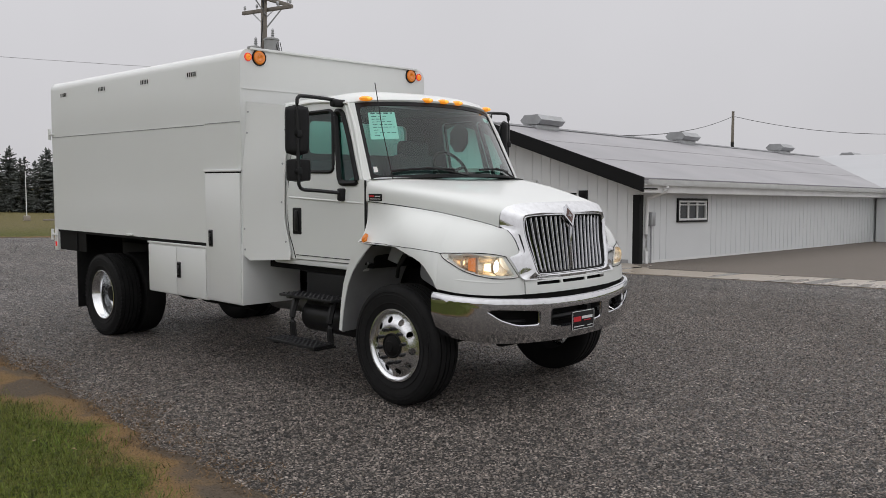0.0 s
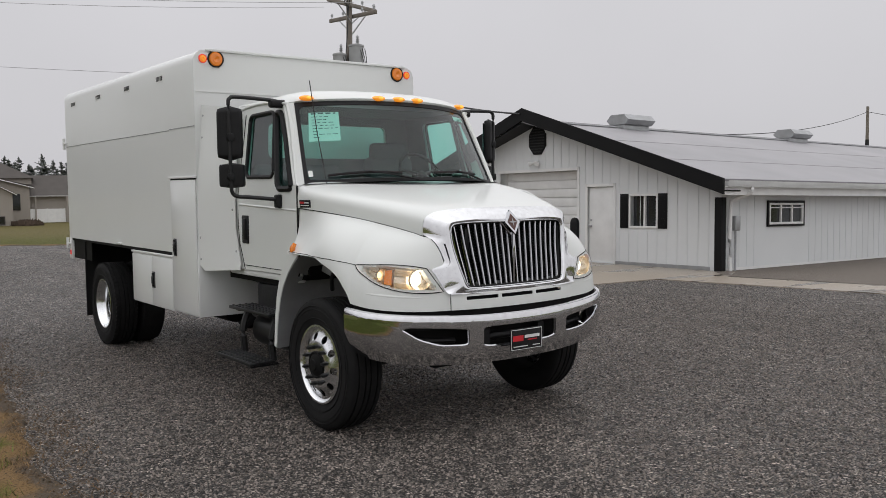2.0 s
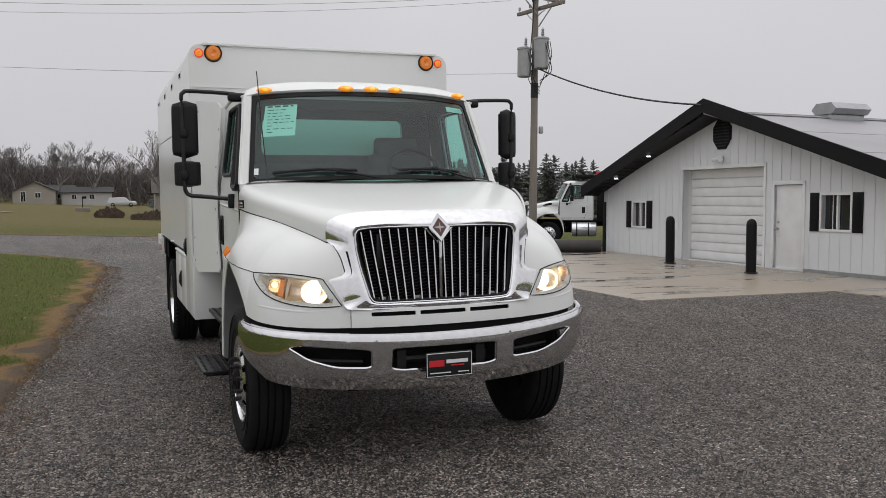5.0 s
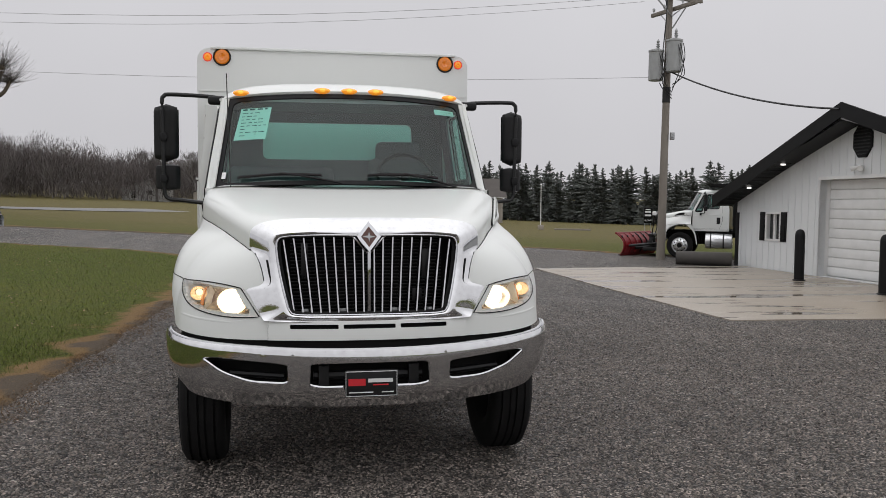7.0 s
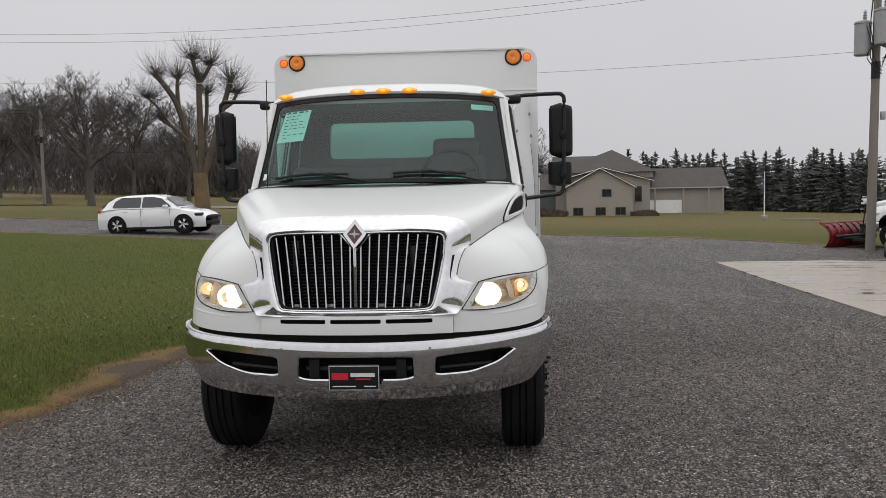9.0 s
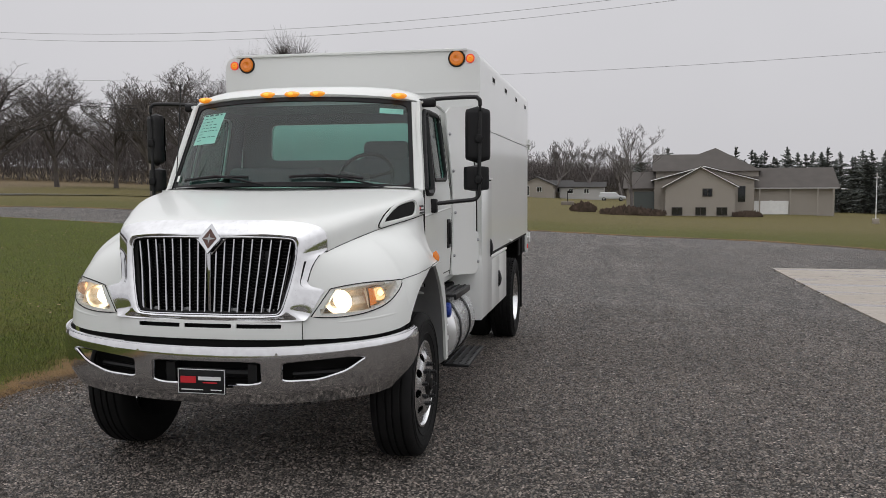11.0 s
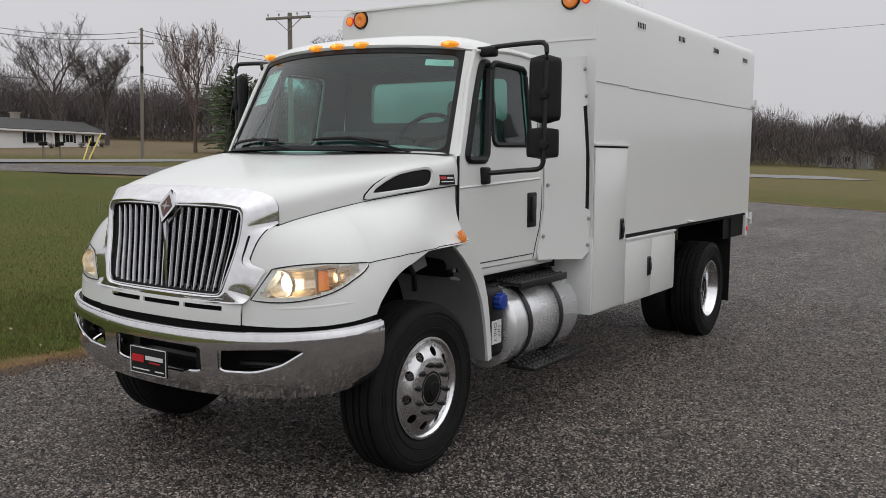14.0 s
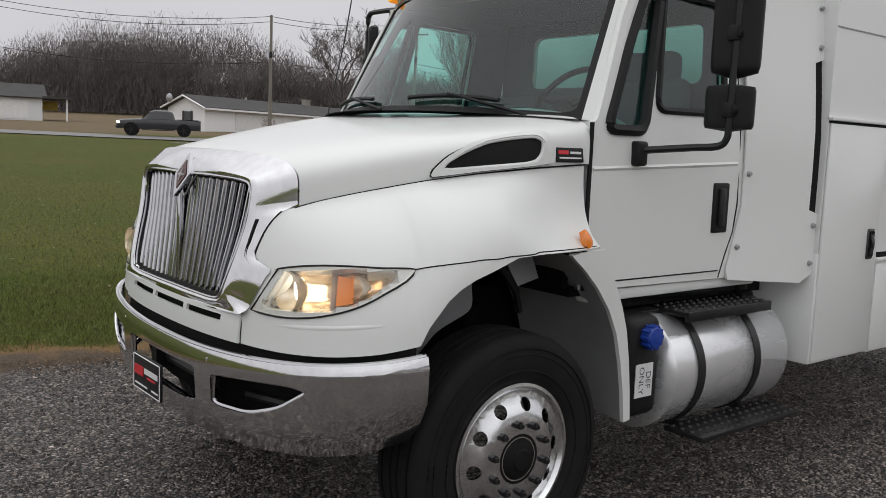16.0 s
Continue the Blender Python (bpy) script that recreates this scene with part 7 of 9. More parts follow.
P1 = (11.8, 20.8)
p1, h1p = utility_pole(*P1, 8.4, 15, [(0, 0.28), (85, 0.62)], 0.9, "weathered wooden utility pole carrying two grey transformers", 0.145, 0.585)
p1z = land(*P1)
for dx, dy, zz, r, hh in ((0.02, -0.42, 5.70, 0.25, 1.0), (-0.42, -0.05, 5.45, 0.23, 0.95)):
    tr = part("transformer", revolve([(0, 0.0001), (0.0, r - 0.03), (0.03, r), (hh - 0.05, r), (hh - 0.03, r + 0.02), (hh + 0.02, r + 0.015), (hh + 0.06, r * 0.6), (hh + 0.07, 0.0001)], "z", 28, centre=(dx, dy, zz - p1z)), "transformer", p1, "grey pole transformer with a bushing")
    part("bushing", revolve([(0, 0.05), (0.06, 0.06), (0.08, 0.035), (0.13, 0.065), (0.15, 0.035), (0.2, 0.06), (0.22, 0.03), (0.28, 0.05), (0.34, 0.02), (0.36, 0.0001)], "z", 12, centre=(dx + 0.05, dy, zz - p1z + hh + 0.03)), "galv", tr)
    part("bracket", boxm(min(dx, 0) * 0.6 - 0.05, min(dx, 0) * 0.6 + 0.05, min(dy, 0) * 0.8 - 0.05, 0.02, zz - p1z + 0.5, zz - p1z + 0.62), "galv", tr)
    for k in range(3):
        part("drop_lead", tube(bmesh.new(), smooth_path([(dx + 0.1 * k, dy - r * 0.9, zz - p1z + 0.9), (dx + 0.12 + 0.05 * k, dy - r - 0.06, zz - p1z + 0.4), (dx + 0.25 - 0.1 * k, dy - r, zz - p1z - 0.1), (0.12, -0.15, zz - p1z - 0.35 - 0.1 * k)], 4), 0.014, 5), "wire", tr)
part("cutout", boxm(0.10, 0.24, -0.24, -0.12, 3.9, 4.15, 0.03), "galv", p1)
bm = bmesh.new()
for k in range(4):
    tube(bm, smooth_path([(-0.9 + 0.25 * k, -0.3, h1p - 0.35), (-0.5 + 0.1 * k, -0.35, h1p - 0.1), (-0.2, -0.25, h1p - 0.75), (-0.3, -0.2, 6.3)], 4), 0.011, 5)
part("jumper_wire", bm, "wire", p1)

PC = (-25.6, 27.0)
utility_pole(*PC, 8.45, 12, [(0, 0.25)])
PA, PB = (-60.5, 31.0), (-57.0, 42.5)
utility_pole(*PA, 11.2, 60, [], 0.0, "weathered wooden utility pole with wires at its top")
utility_pole(*PB, 11.9, 20, [(0, 1.25)], 2.0)
PD = (-38.0, 66.0)
utility_pole(*PD, 9.0, 60, [])
PE = (-74.0, 10.0)
utility_pole(*PE, 12.0, 60, [(0, 0.1)])
PF = (-27.4, 74.0)
utility_pole(*PF, 8.5, 60, [])
PG = (62.0, 28.0)
utility_pole(*PG, 7.6, 60, [], 0.0, "weathered wooden utility pole beyond the workshop roof")


def wire(pts, r, material="wire", label="overhead wire between utility poles"):
    return solo("overhead_wire", tube(bmesh.new(), pts, r, 5), material, label, "wire")


for k, dz in ((-1.0, -0.28), (1.0, -0.10)):
    wire(sag((P1[0] - 0.3, P1[1] + k, 8.4 + dz - 0.1), (PC[0], PC[1] + k, 8.40), 1.0), 0.007, "pale_wire")
wire(sag((P1[0], P1[1], 5.6), (PC[0], PC[1], 6.6), 0.55), 0.007, "pale_wire")
wire(sag((P1[0] + 0.1, P1[1] - 0.2, 5.75), (12.55, 12.75, 3.85), 0.25), 0.025, "wire", "thick service cable to the workshop gable")
for dz, dr in ((-0.1, 0.9), (-0.5, 1.0), (-3.6, 0.9)):
    wire(sag((*PE, 12.0 + dz), (*PA, 11.2 + dz), dr), 0.022)
    wire(sag((*PA, 11.2 + dz), (*PB, 11.9 + dz - 0.2), 0.45), 0.022)
    wire(sag((*PB, 11.9 + dz), (*PD, 9.0 + dz * 0.6), 0.9), 0.022)
wire(sag((PC[0], PC[1], 5.6), (*PB, 8.0), 0.8), 0.016)
wire(sag((*PD, 6.2), (*PF, 6.0), 0.6), 0.02)
wire(sag((*PD, 6.2), (-20, 46, 4.2), 0.5), 0.015)
wire(sag((*PG, 7.2), (14.0, 12.7, 3.66), 0.9), 0.02)
wire(sag((*PG, 7.2), (70, 5, 7.0), 1.6), 0.02)


# ---- bare trees ----
def branches(seed, height, spread, trunk_r, depth=5, kids=(3, 5), droop=0.0, up=0.55, trunk_frac=0.28, twig=0.012, light=False):
    """Vertices and faces of a leafless tree, of tapered three- and four-sided limbs."""
    rnd = random.Random(seed)
    V, F = [], []

    def limb(p, q, r0, r1, n):
        d = (q - p)
        if d.length < 1e-4:
            return
        s = d.cross(Vector((0.3, 0.2, 1)) if abs(d.normalized().z) < 0.95 else Vector((1, 0, 0))).normalized()
        t = s.cross(d).normalized()
        base = len(V)
        for c, r in ((p, r0), (q, r1)):
            for k in range(n):
                a = 2 * math.pi * k / n
                V.append(tuple(c + r * (math.cos(a) * s + math.sin(a) * t)))
        for k in range(n if n > 2 else 1):
            F.append((base + k, base + (k + 1) % n, base + n + (k + 1) % n, base + n + k))

    def grow(p, d, length, r, level):
        n = 6 if level == 0 else 4 if level < 3 else 3
        segs = 3 if level < 3 else 2
        if light:
            n, segs = (6, 4, 3, 3, 2, 2, 2)[level], (3, 2, 2, 1, 1, 1, 1)[level]
        q, dd = p, d.copy()
        pts = [p]
        for i in range(segs):
            dd = (dd + Vector((rnd.gauss(0, 0.13), rnd.gauss(0, 0.13), rnd.gauss(0.05, 0.08) - droop * level * 0.05))).normalized()
            nq = q + dd * length / segs
            limb(q, nq, lerp(r, r * 0.6, i / segs), lerp(r, r * 0.6, (i + 1) / segs), n)
            q = nq
            pts.append(q)
        if level >= depth:
            return
        k = rnd.randint(*kids) + (1 if level == 0 else 0)
        for i in range(k):
            t = rnd.uniform(0.45, 1.0) if level else rnd.uniform(0.6, 1.0)
            idx = min(int(t * segs), segs - 1)
            o = pts[idx].lerp(pts[idx + 1], t * segs - idx)
            az = rnd.uniform(0, 2 * math.pi)
            side = Vector((math.cos(az), math.sin(az), 0))
            nd = (dd * rnd.uniform(0.5, 1.0) + side * spread * rnd.uniform(0.6, 1.2) + Vector((0, 0, up * rnd.uniform(0.3, 1)))).normalized()
            grow(o, nd, length * rnd.uniform(0.55, 0.82), max(r * 0.58 * rnd.uniform(0.7, 1.1), twig), level + 1)

    grow(Vector((0, 0, -0.2)), Vector((0, 0, 1)), height * trunk_frac, trunk_r, 0)
    zmax = max(v[2] for v in V)
    k = height / zmax
    return np.array(V) * k, np.array([f if len(f) == 4 else f for f in F])


def bare_tree(x, y, seed, height, label, spread=0.6, trunk_r=0.28, depth=5, material="bark", twig=0.012, **kw):
    V, F = branches(seed, height, spread, trunk_r, depth, twig=twig, **kw)
    t = thing("bare_tree", pose(x, y, land(x, y), 0, 0, seed * 37), label, "tree")
    tr = bpy.data.meshes.new("trunk")
    tr.from_pydata(V[:36].tolist(), [], F[:18].tolist())
    tr.materials.append(M[material])
    a = new("trunk", tr)
    a.parent = t
    cr = bpy.data.meshes.new("crown")
    cr.from_pydata(V.tolist(), [], F[18:].tolist())
    cr.materials.append(M[material])
    b = new("crown", cr)
    b.parent = t
    return t


def oak(x, y, seed, height, label, spread=0.9, trunk_r=0.3, trunk_frac=0.22, up=0.25, kids=(7, 6, 5, 5, 4), material="bark", twig=0.014, crown=1.0):
    """A leafless tree whose limbs carry side branches all along, down to fine twigs."""
    rnd = random.Random(seed)
    parts = {"trunk": ([], []), "limb": ([], []), "crown": ([], [])}

    def bar(kind, p, q, r0, r1, n):
        V, F = parts[kind]
        d = q - p
        if d.length < 1e-4:
            return
        s = d.cross(Vector((0.3, 0.2, 1)) if abs(d.normalized().z) < 0.95 else Vector((1, 0, 0))).normalized()
        if n == 2:
            s.rotate(Matrix.Rotation(rnd.uniform(0, 6.28), 3, d.normalized()))
        t = s.cross(d).normalized()
        b = len(V)
        for c, r in ((p, r0), (q, r1)):
            V.extend(tuple(c + r * (math.cos(2 * math.pi * k / n) * s + math.sin(2 * math.pi * k / n) * t)) for k in range(n))
        F.extend((b + k, b + (k + 1) % n, b + n + (k + 1) % n, b + n + k) for k in range(n if n > 2 else 1))

    def grow(p, d, length, r, level):
        kind = "trunk" if level == 0 else "limb" if level < 3 else "crown"
        n, segs = (9, 6, 4, 3, 2, 2)[level], (4, 4, 3, 3, 2, 2)[level]
        pts, dd, end = [p], d.copy(), r * (0.62 if level == 0 else 0.35)
        for i in range(segs):
            dd = (dd + Vector((rnd.gauss(0, 0.16), rnd.gauss(0, 0.16), rnd.gauss(0.06, 0.10)))).normalized() if level else (dd + Vector((rnd.gauss(0, 0.03), rnd.gauss(0, 0.03), 0))).normalized()
            q = pts[-1] + dd * length / segs
            flare = 1.35 if level == 0 and i == 0 else 1.0
            bar(kind, pts[-1], q, lerp(r, end, i / segs) * flare, lerp(r, end, (i + 1) / segs), n)
            pts.append(q)
        if level >= len(kids):
            return
        for i in range(kids[level]):
            t = lerp(0.38, 1.0, (i + rnd.random()) / kids[0]) if level == 0 else lerp(0.22, 1.0, (i + rnd.random()) / kids[level])
            j = min(int(t * segs), segs - 1)
            o = pts[j].lerp(pts[j + 1], t * segs - j)
            az = 2.4 * i + rnd.uniform(-0.4, 0.4) if level == 0 else rnd.uniform(0, 6.28)
            side = Vector((math.cos(az), math.sin(az), 0))
            nd = (dd * rnd.uniform(0.45, 0.9) + side * spread * rnd.uniform(0.6, 1.25) + Vector((0, 0, up * rnd.uniform(0.2, 1.2)))).normalized()
            k = (rnd.uniform(0.75, 1.05) * (1.25 - 0.5 * t) * crown if level == 0 else rnd.uniform(0.42, 0.70) * (1.15 - 0.45 * t))
            grow(o, nd, length * k, max(r * (0.50 if level == 0 else 0.48) * rnd.uniform(0.75, 1.15) * (1.1 - 0.3 * t), twig), level + 1)

    grow(Vector((0, 0, -0.2)), Vector((0, 0, 1)), height * trunk_frac, trunk_r, 0)
    top = max(v[2] for v in parts["crown"][0])
    t = thing("bare_tree", pose(x, y, land(x, y), 0, 0, seed * 37), label, "tree")
    for name, (V, F) in parts.items():
        W = np.array(V) * np.array([1.0, 1.0, height / top])
        ob = new(name, raw(name, W.tolist(), F, material))
        ob.parent = t
    return t


oak(4.3, 91, 3, 9.8, "wide leafless tree beside the beige house", 0.9, 0.17, 0.45, 0.45, (8, 5, 4, 4, 3), "far_bark", 0.016)
for tx0, ty0, sd, th in ((-16, 172, 4, 11.5), (-10, 176, 8, 12.5), (-3, 178, 9, 11.5), (4, 182, 10, 11), (-24, 176, 17, 11)):
    bare_tree(tx0, ty0, sd, th, "tall leafless tree behind distant houses", 0.65, 0.24, 6, "far_bark", 0.017, kids=(2, 4), up=0.5)
bare_tree(-44, 78, 12, 12, "leafless roadside tree with a broad crown", 0.75, 0.26, 6, twig=0.012, kids=(2, 4), up=0.4)
oak(-48, 58.3, 21, 11.6, "broad leafless roadside tree with a dense round crown", 1.25, 0.42, 0.48, 0.15, (13, 7, 5, 5, 3), twig=0.013, crown=1.15)
for tx0, ty0, sd, th in ((-54.9, 97.9, 51, 15), (-50.5, 99.6, 52, 16), (-45.5, 101.5, 53, 15), (-60, 96.5, 54, 14), (-66, 93, 55, 15.5), (-40, 106, 56, 13.5)):
    oak(tx0, ty0, sd, th, "tall leafless oak at the edge of the woods", 1.15, 0.26, 0.46, 0.2, (12, 6, 5, 5, 3), twig=0.017)
oak(-105.7, 65.9, 14, 17.4, "large leafless tree behind the ranch house", 0.95, 0.24, 0.46, 0.5, (10, 6, 5, 4, 3), twig=0.022)
oak(-96.5, 67.3, 15, 13.5, "large leafless tree behind the ranch house", 1.15, 0.26, 0.44, 0.25, (11, 6, 5, 5, 3), twig=0.018)
oak(-72.2, 61.0, 16, 14.2, "leafless reddish tree with fine upright twigs", 0.6, 0.2, 0.45, 0.6, (10, 6, 6, 4, 3), "red_twig", 0.015)
oak(-31, 60, 31, 10.5, "leafless tree beside the road", 1.0, 0.26, 0.45, 0.3, (10, 6, 5, 5, 3), twig=0.014)



# pollarded tree: thick mossy limbs cut short, with brushes of shoots
def pollard(x, y):
    rnd = random.Random(11)
    t = thing("pollarded_tree", pose(x, y, land(x, y), 0, 0, 19.3), "pollarded tree with ochre mossy bark and brushes of thin shoots", "tree")
    def taper(bm, L, r0, r1):
        pts = smooth_path(L, 5)
        n = len(pts) - 1
        for i in range(n):
            cyl(bm, pts[i], pts[i + 1] + (pts[i + 1] - pts[i]) * 0.12, lerp(r0, r1, i / n), 10, lerp(r0, r1, (i + 1) / n))
        return pts

    bm = bmesh.new()
    taper(bm, [(0, 0, -0.3), (0.03, 0, 0.5), (-0.02, 0, 1.4), (-0.05, 0, 2.3)], 0.46, 0.40)
    part("trunk", bm, "mossy_bark", t)
    limbs = [([(-0.05, 0, 2.0), (0.05, 0.05, 4.0), (0.05, 0.1, 6.2), (0.1, 0.1, 7.1)], 0.24), ([(0.1, 0.1, 6.9), (-0.1, 0.1, 7.5), (-0.25, 0.1, 8.1)], 0.17), ([(0.1, 0.1, 6.9), (0.45, 0.1, 7.3), (0.75, 0.15, 7.8)], 0.16),
             ([(-0.15, 0, 2.0), (-0.55, 0.1, 3.8), (-1.15, 0.1, 5.6), (-1.7, 0.1, 6.5), (-2.3, 0.1, 7.2)], 0.23), ([(-1.1, 0.1, 5.4), (-1.15, 0.1, 6.3), (-1.1, 0.1, 7.1)], 0.16),
             ([(0.1, 0, 2.0), (0.75, -0.1, 3.9), (1.3, -0.1, 5.4), (1.6, -0.1, 6.2), (1.85, -0.1, 7.0)], 0.22), ([(1.4, -0.1, 5.5), (1.9, -0.2, 5.8), (2.2, -0.2, 6.3)], 0.14), ([(-0.6, 0, 4.0), (-1.4, -0.1, 4.6), (-2.1, -0.1, 5.0)], 0.14),
             ([(-1.6, -0.1, 4.7), (-2.2, -0.2, 5.5), (-2.8, -0.2, 6.0)], 0.09), ([(0.0, 0.3, 3.2), (0.4, 0.7, 5.0), (0.5, 0.9, 6.4)], 0.16)]
    limbs = [([(a, b, lerp(c, c * 1.10, sstep(2.5, 6, c))) for a, b, c in L], r * 0.85) for L, r in limbs]
    tips = []
    for L, r in limbs:
        bm = bmesh.new()
        pts = taper(bm, L, r, r * 0.72)
        bmesh.ops.create_icosphere(bm, subdivisions=2, radius=r * 0.92, matrix=Matrix.Translation(pts[-1]))
        part("limb", bm, "knotty_bark", t)
        n = len(pts)
        tips += [(pts[int((n - 1) * f)], k) for f, k in ((1.0, 170), (0.9, 60), (0.75, 25))]
    V, F = [], []
    for p, k in tips:
        for i in range(k):
            d = Vector((rnd.gauss(0, 0.62), rnd.gauss(0, 0.62), rnd.uniform(0.05, 1.3))).normalized()
            q, ln = p, rnd.uniform(0.6, 1.9)
            for s in range(4):
                nq = q + d * ln / 4
                w = 0.009 * (1 - s / 5)
                sd = d.cross(Vector((rnd.random(), rnd.random(), 0.1))).normalized() * w
                b = len(V)
                V += [tuple(q - sd), tuple(q + sd), tuple(nq + sd * 0.7), tuple(nq - sd * 0.7)]
                F.append((b, b + 1, b + 2, b + 3))
                d = (d + Vector((rnd.gauss(0, 0.2), rnd.gauss(0, 0.2), 0.14))).normalized()
                q = nq
    sh = new("shoot_brush", raw("shoot_brush", V, F, "bark"))
    sh.parent = t
    tagged(sh, "many thin bare shoots", kind="stuff")


pollard(-16.7, 44.2)


# ---- woods: bands of bare trees ----
WOOD_H = [(80, 0.55), (100, 0.55), (110, 0.58), (120, 0.63), (130, 0.66), (140, 0.60), (145, 0.55), (148.5, 0.56), (150.3, 0.72), (152.5, 0.94), (156, 1.10), (163, 1.02), (166, 0.86), (170, 0.56), (180, 0.5)]


def wood_height(p):
    """How tall the wood grows along its edge, by bearing from the yard."""
    return table(WOOD_H, math.degrees(math.atan2(p.y + 3, p.x - 3.5)))[0]


def woods(name, line, depth_m, count, hmin, hmax, seed, label):
    rnd = random.Random(seed)
    kinds = [branches(seed * 10 + k, 1.0, 0.38 + 0.05 * k, 0.008, 4, kids=(4, 5), up=0.6, twig=0.0010, trunk_frac=0.46, light=True) for k in range(6)]
    kinds_small = [branches(seed * 10 + 7 + k, 1.0, 0.5, 0.010, 4, kids=(3, 4), up=0.7, twig=0.0020, trunk_frac=0.3, light=True) for k in range(2)]
    pts = smooth_path([(x, y, 0) for x, y in line], 12)
    VV, FF, off = [], [], 0
    for i in range(count):
        p = pts[rnd.randrange(len(pts) - 1)].lerp(pts[rnd.randrange(len(pts) - 1)], 0.0)
        k = (i + rnd.random()) / count * (len(pts) - 1.001)
        p = pts[int(k)].lerp(pts[int(k) + 1], k % 1)
        d = (pts[int(k) + 1] - pts[int(k)]).normalized()
        q = p + Vector((-d.y, d.x, 0)) * ((i * 0.618034) % 1.0) * depth_m
        small = rnd.random() < 0.3
        V, F = rnd.choice(kinds_small if small else kinds)
        h = rnd.uniform(hmin, hmax) * (0.45 if small else 1) * (wood_height(q) if hmax > 13 else 1.0)
        a = rnd.uniform(0, 6.28)
        c, s = math.cos(a), math.sin(a)
        W = np.empty_like(V)
        wd = rnd.uniform(0.8, 1.15)
        W[:, 0] = (V[:, 0] * c - V[:, 1] * s) * h * wd + q.x
        W[:, 1] = (V[:, 0] * s + V[:, 1] * c) * h * wd + q.y
        W[:, 2] = V[:, 2] * h + land(q.x, q.y)
        VV.append(W)
        FF.append(F + off)
        off += len(V)
    me = raw(name, np.concatenate(VV).tolist(), np.concatenate(FF).tolist(), "far_bark")
    return tagged(new(name, me), label, "woods", kind="stuff")


woods("woodland", [(-196, 34), (-172, 47), (-150, 66), (-122, 84), (-88, 110), (-50, 126), (-30, 150)], 34, 190, 11.5, 14.5, 1, "leafless grey-brown woods beyond the road")
woods("woodland_far", [(-60, 175), (-30, 195), (0, 205), (25, 215)], 30, 90, 9, 12.5, 2, "distant leafless trees behind houses")
# the crowns of the wood: each tree a loose globe of fine branches, with brush below
rnd = random.Random(4)
V, F = [], []
edge = smooth_path([(x, y, 0) for x, y in ((-196, 34), (-172, 47), (-150, 70), (-122, 88), (-88, 114), (-50, 130), (-32, 154), (0, 205), (25, 212))], 14)
for i in range(1250):
    k = (i + rnd.random()) / 1250 * (len(edge) - 1.001)
    p = edge[int(k)].lerp(edge[int(k) + 1], k % 1)
    d = (edge[int(k) + 1] - edge[int(k)]).normalized()
    q = p + Vector((-d.y, d.x, 0)) * ((i * 0.618034) % 1.0) * 32
    z0 = land(q.x, q.y)
    top = (9.5 if q.y > 165 else 17.6 * wood_height(q)) * rnd.uniform(0.70, 1.10)
    rx, rz = top * rnd.uniform(0.17, 0.27), top * rnd.uniform(0.34, 0.42)
    hub = Vector((q.x, q.y, z0 + top - rz))
    root = Vector((q.x, q.y, z0 + top * 0.28))
    for j in range(340):
        if j < 100:
            a, b = Vector((q.x + rnd.gauss(0, 2.2), q.y + rnd.gauss(0, 2.2), z0 + rnd.uniform(0, 6.5))), None
            tip = a + Vector((rnd.gauss(0, 0.7), rnd.gauss(0, 0.7), rnd.uniform(0.8, 2.4)))
        else:
            dv = Vector((rnd.gauss(0, 1), rnd.gauss(0, 1), rnd.gauss(0.25, 1))).normalized() * rnd.random() ** 0.4
            a = hub + Vector((dv.x * rx, dv.y * rx, dv.z * rz))
            out = (a - root).normalized()
            tip = a + (out + Vector((rnd.gauss(0, 0.45), rnd.gauss(0, 0.45), rnd.gauss(0.1, 0.35)))) * rnd.uniform(0.3, 0.95)
        w = rnd.uniform(0.03, 0.085) if j % 3 and a.z < hub.z + rz * 0.45 else rnd.uniform(0.018, 0.05)
        ang = rnd.uniform(0, 6.28)
        sd = Vector((math.cos(ang) * w, math.sin(ang) * w, rnd.uniform(-w, w)))
        b = len(V)
        V += [tuple(a - sd), tuple(a + sd), tuple(tip)]
        F.append((b, b + 1, b + 2))
tagged(new("woodland_brush", raw("woodland_brush", V, F, "far_twig")), "fine grey branches and brush of the leafless woods", "woods", kind="stuff")


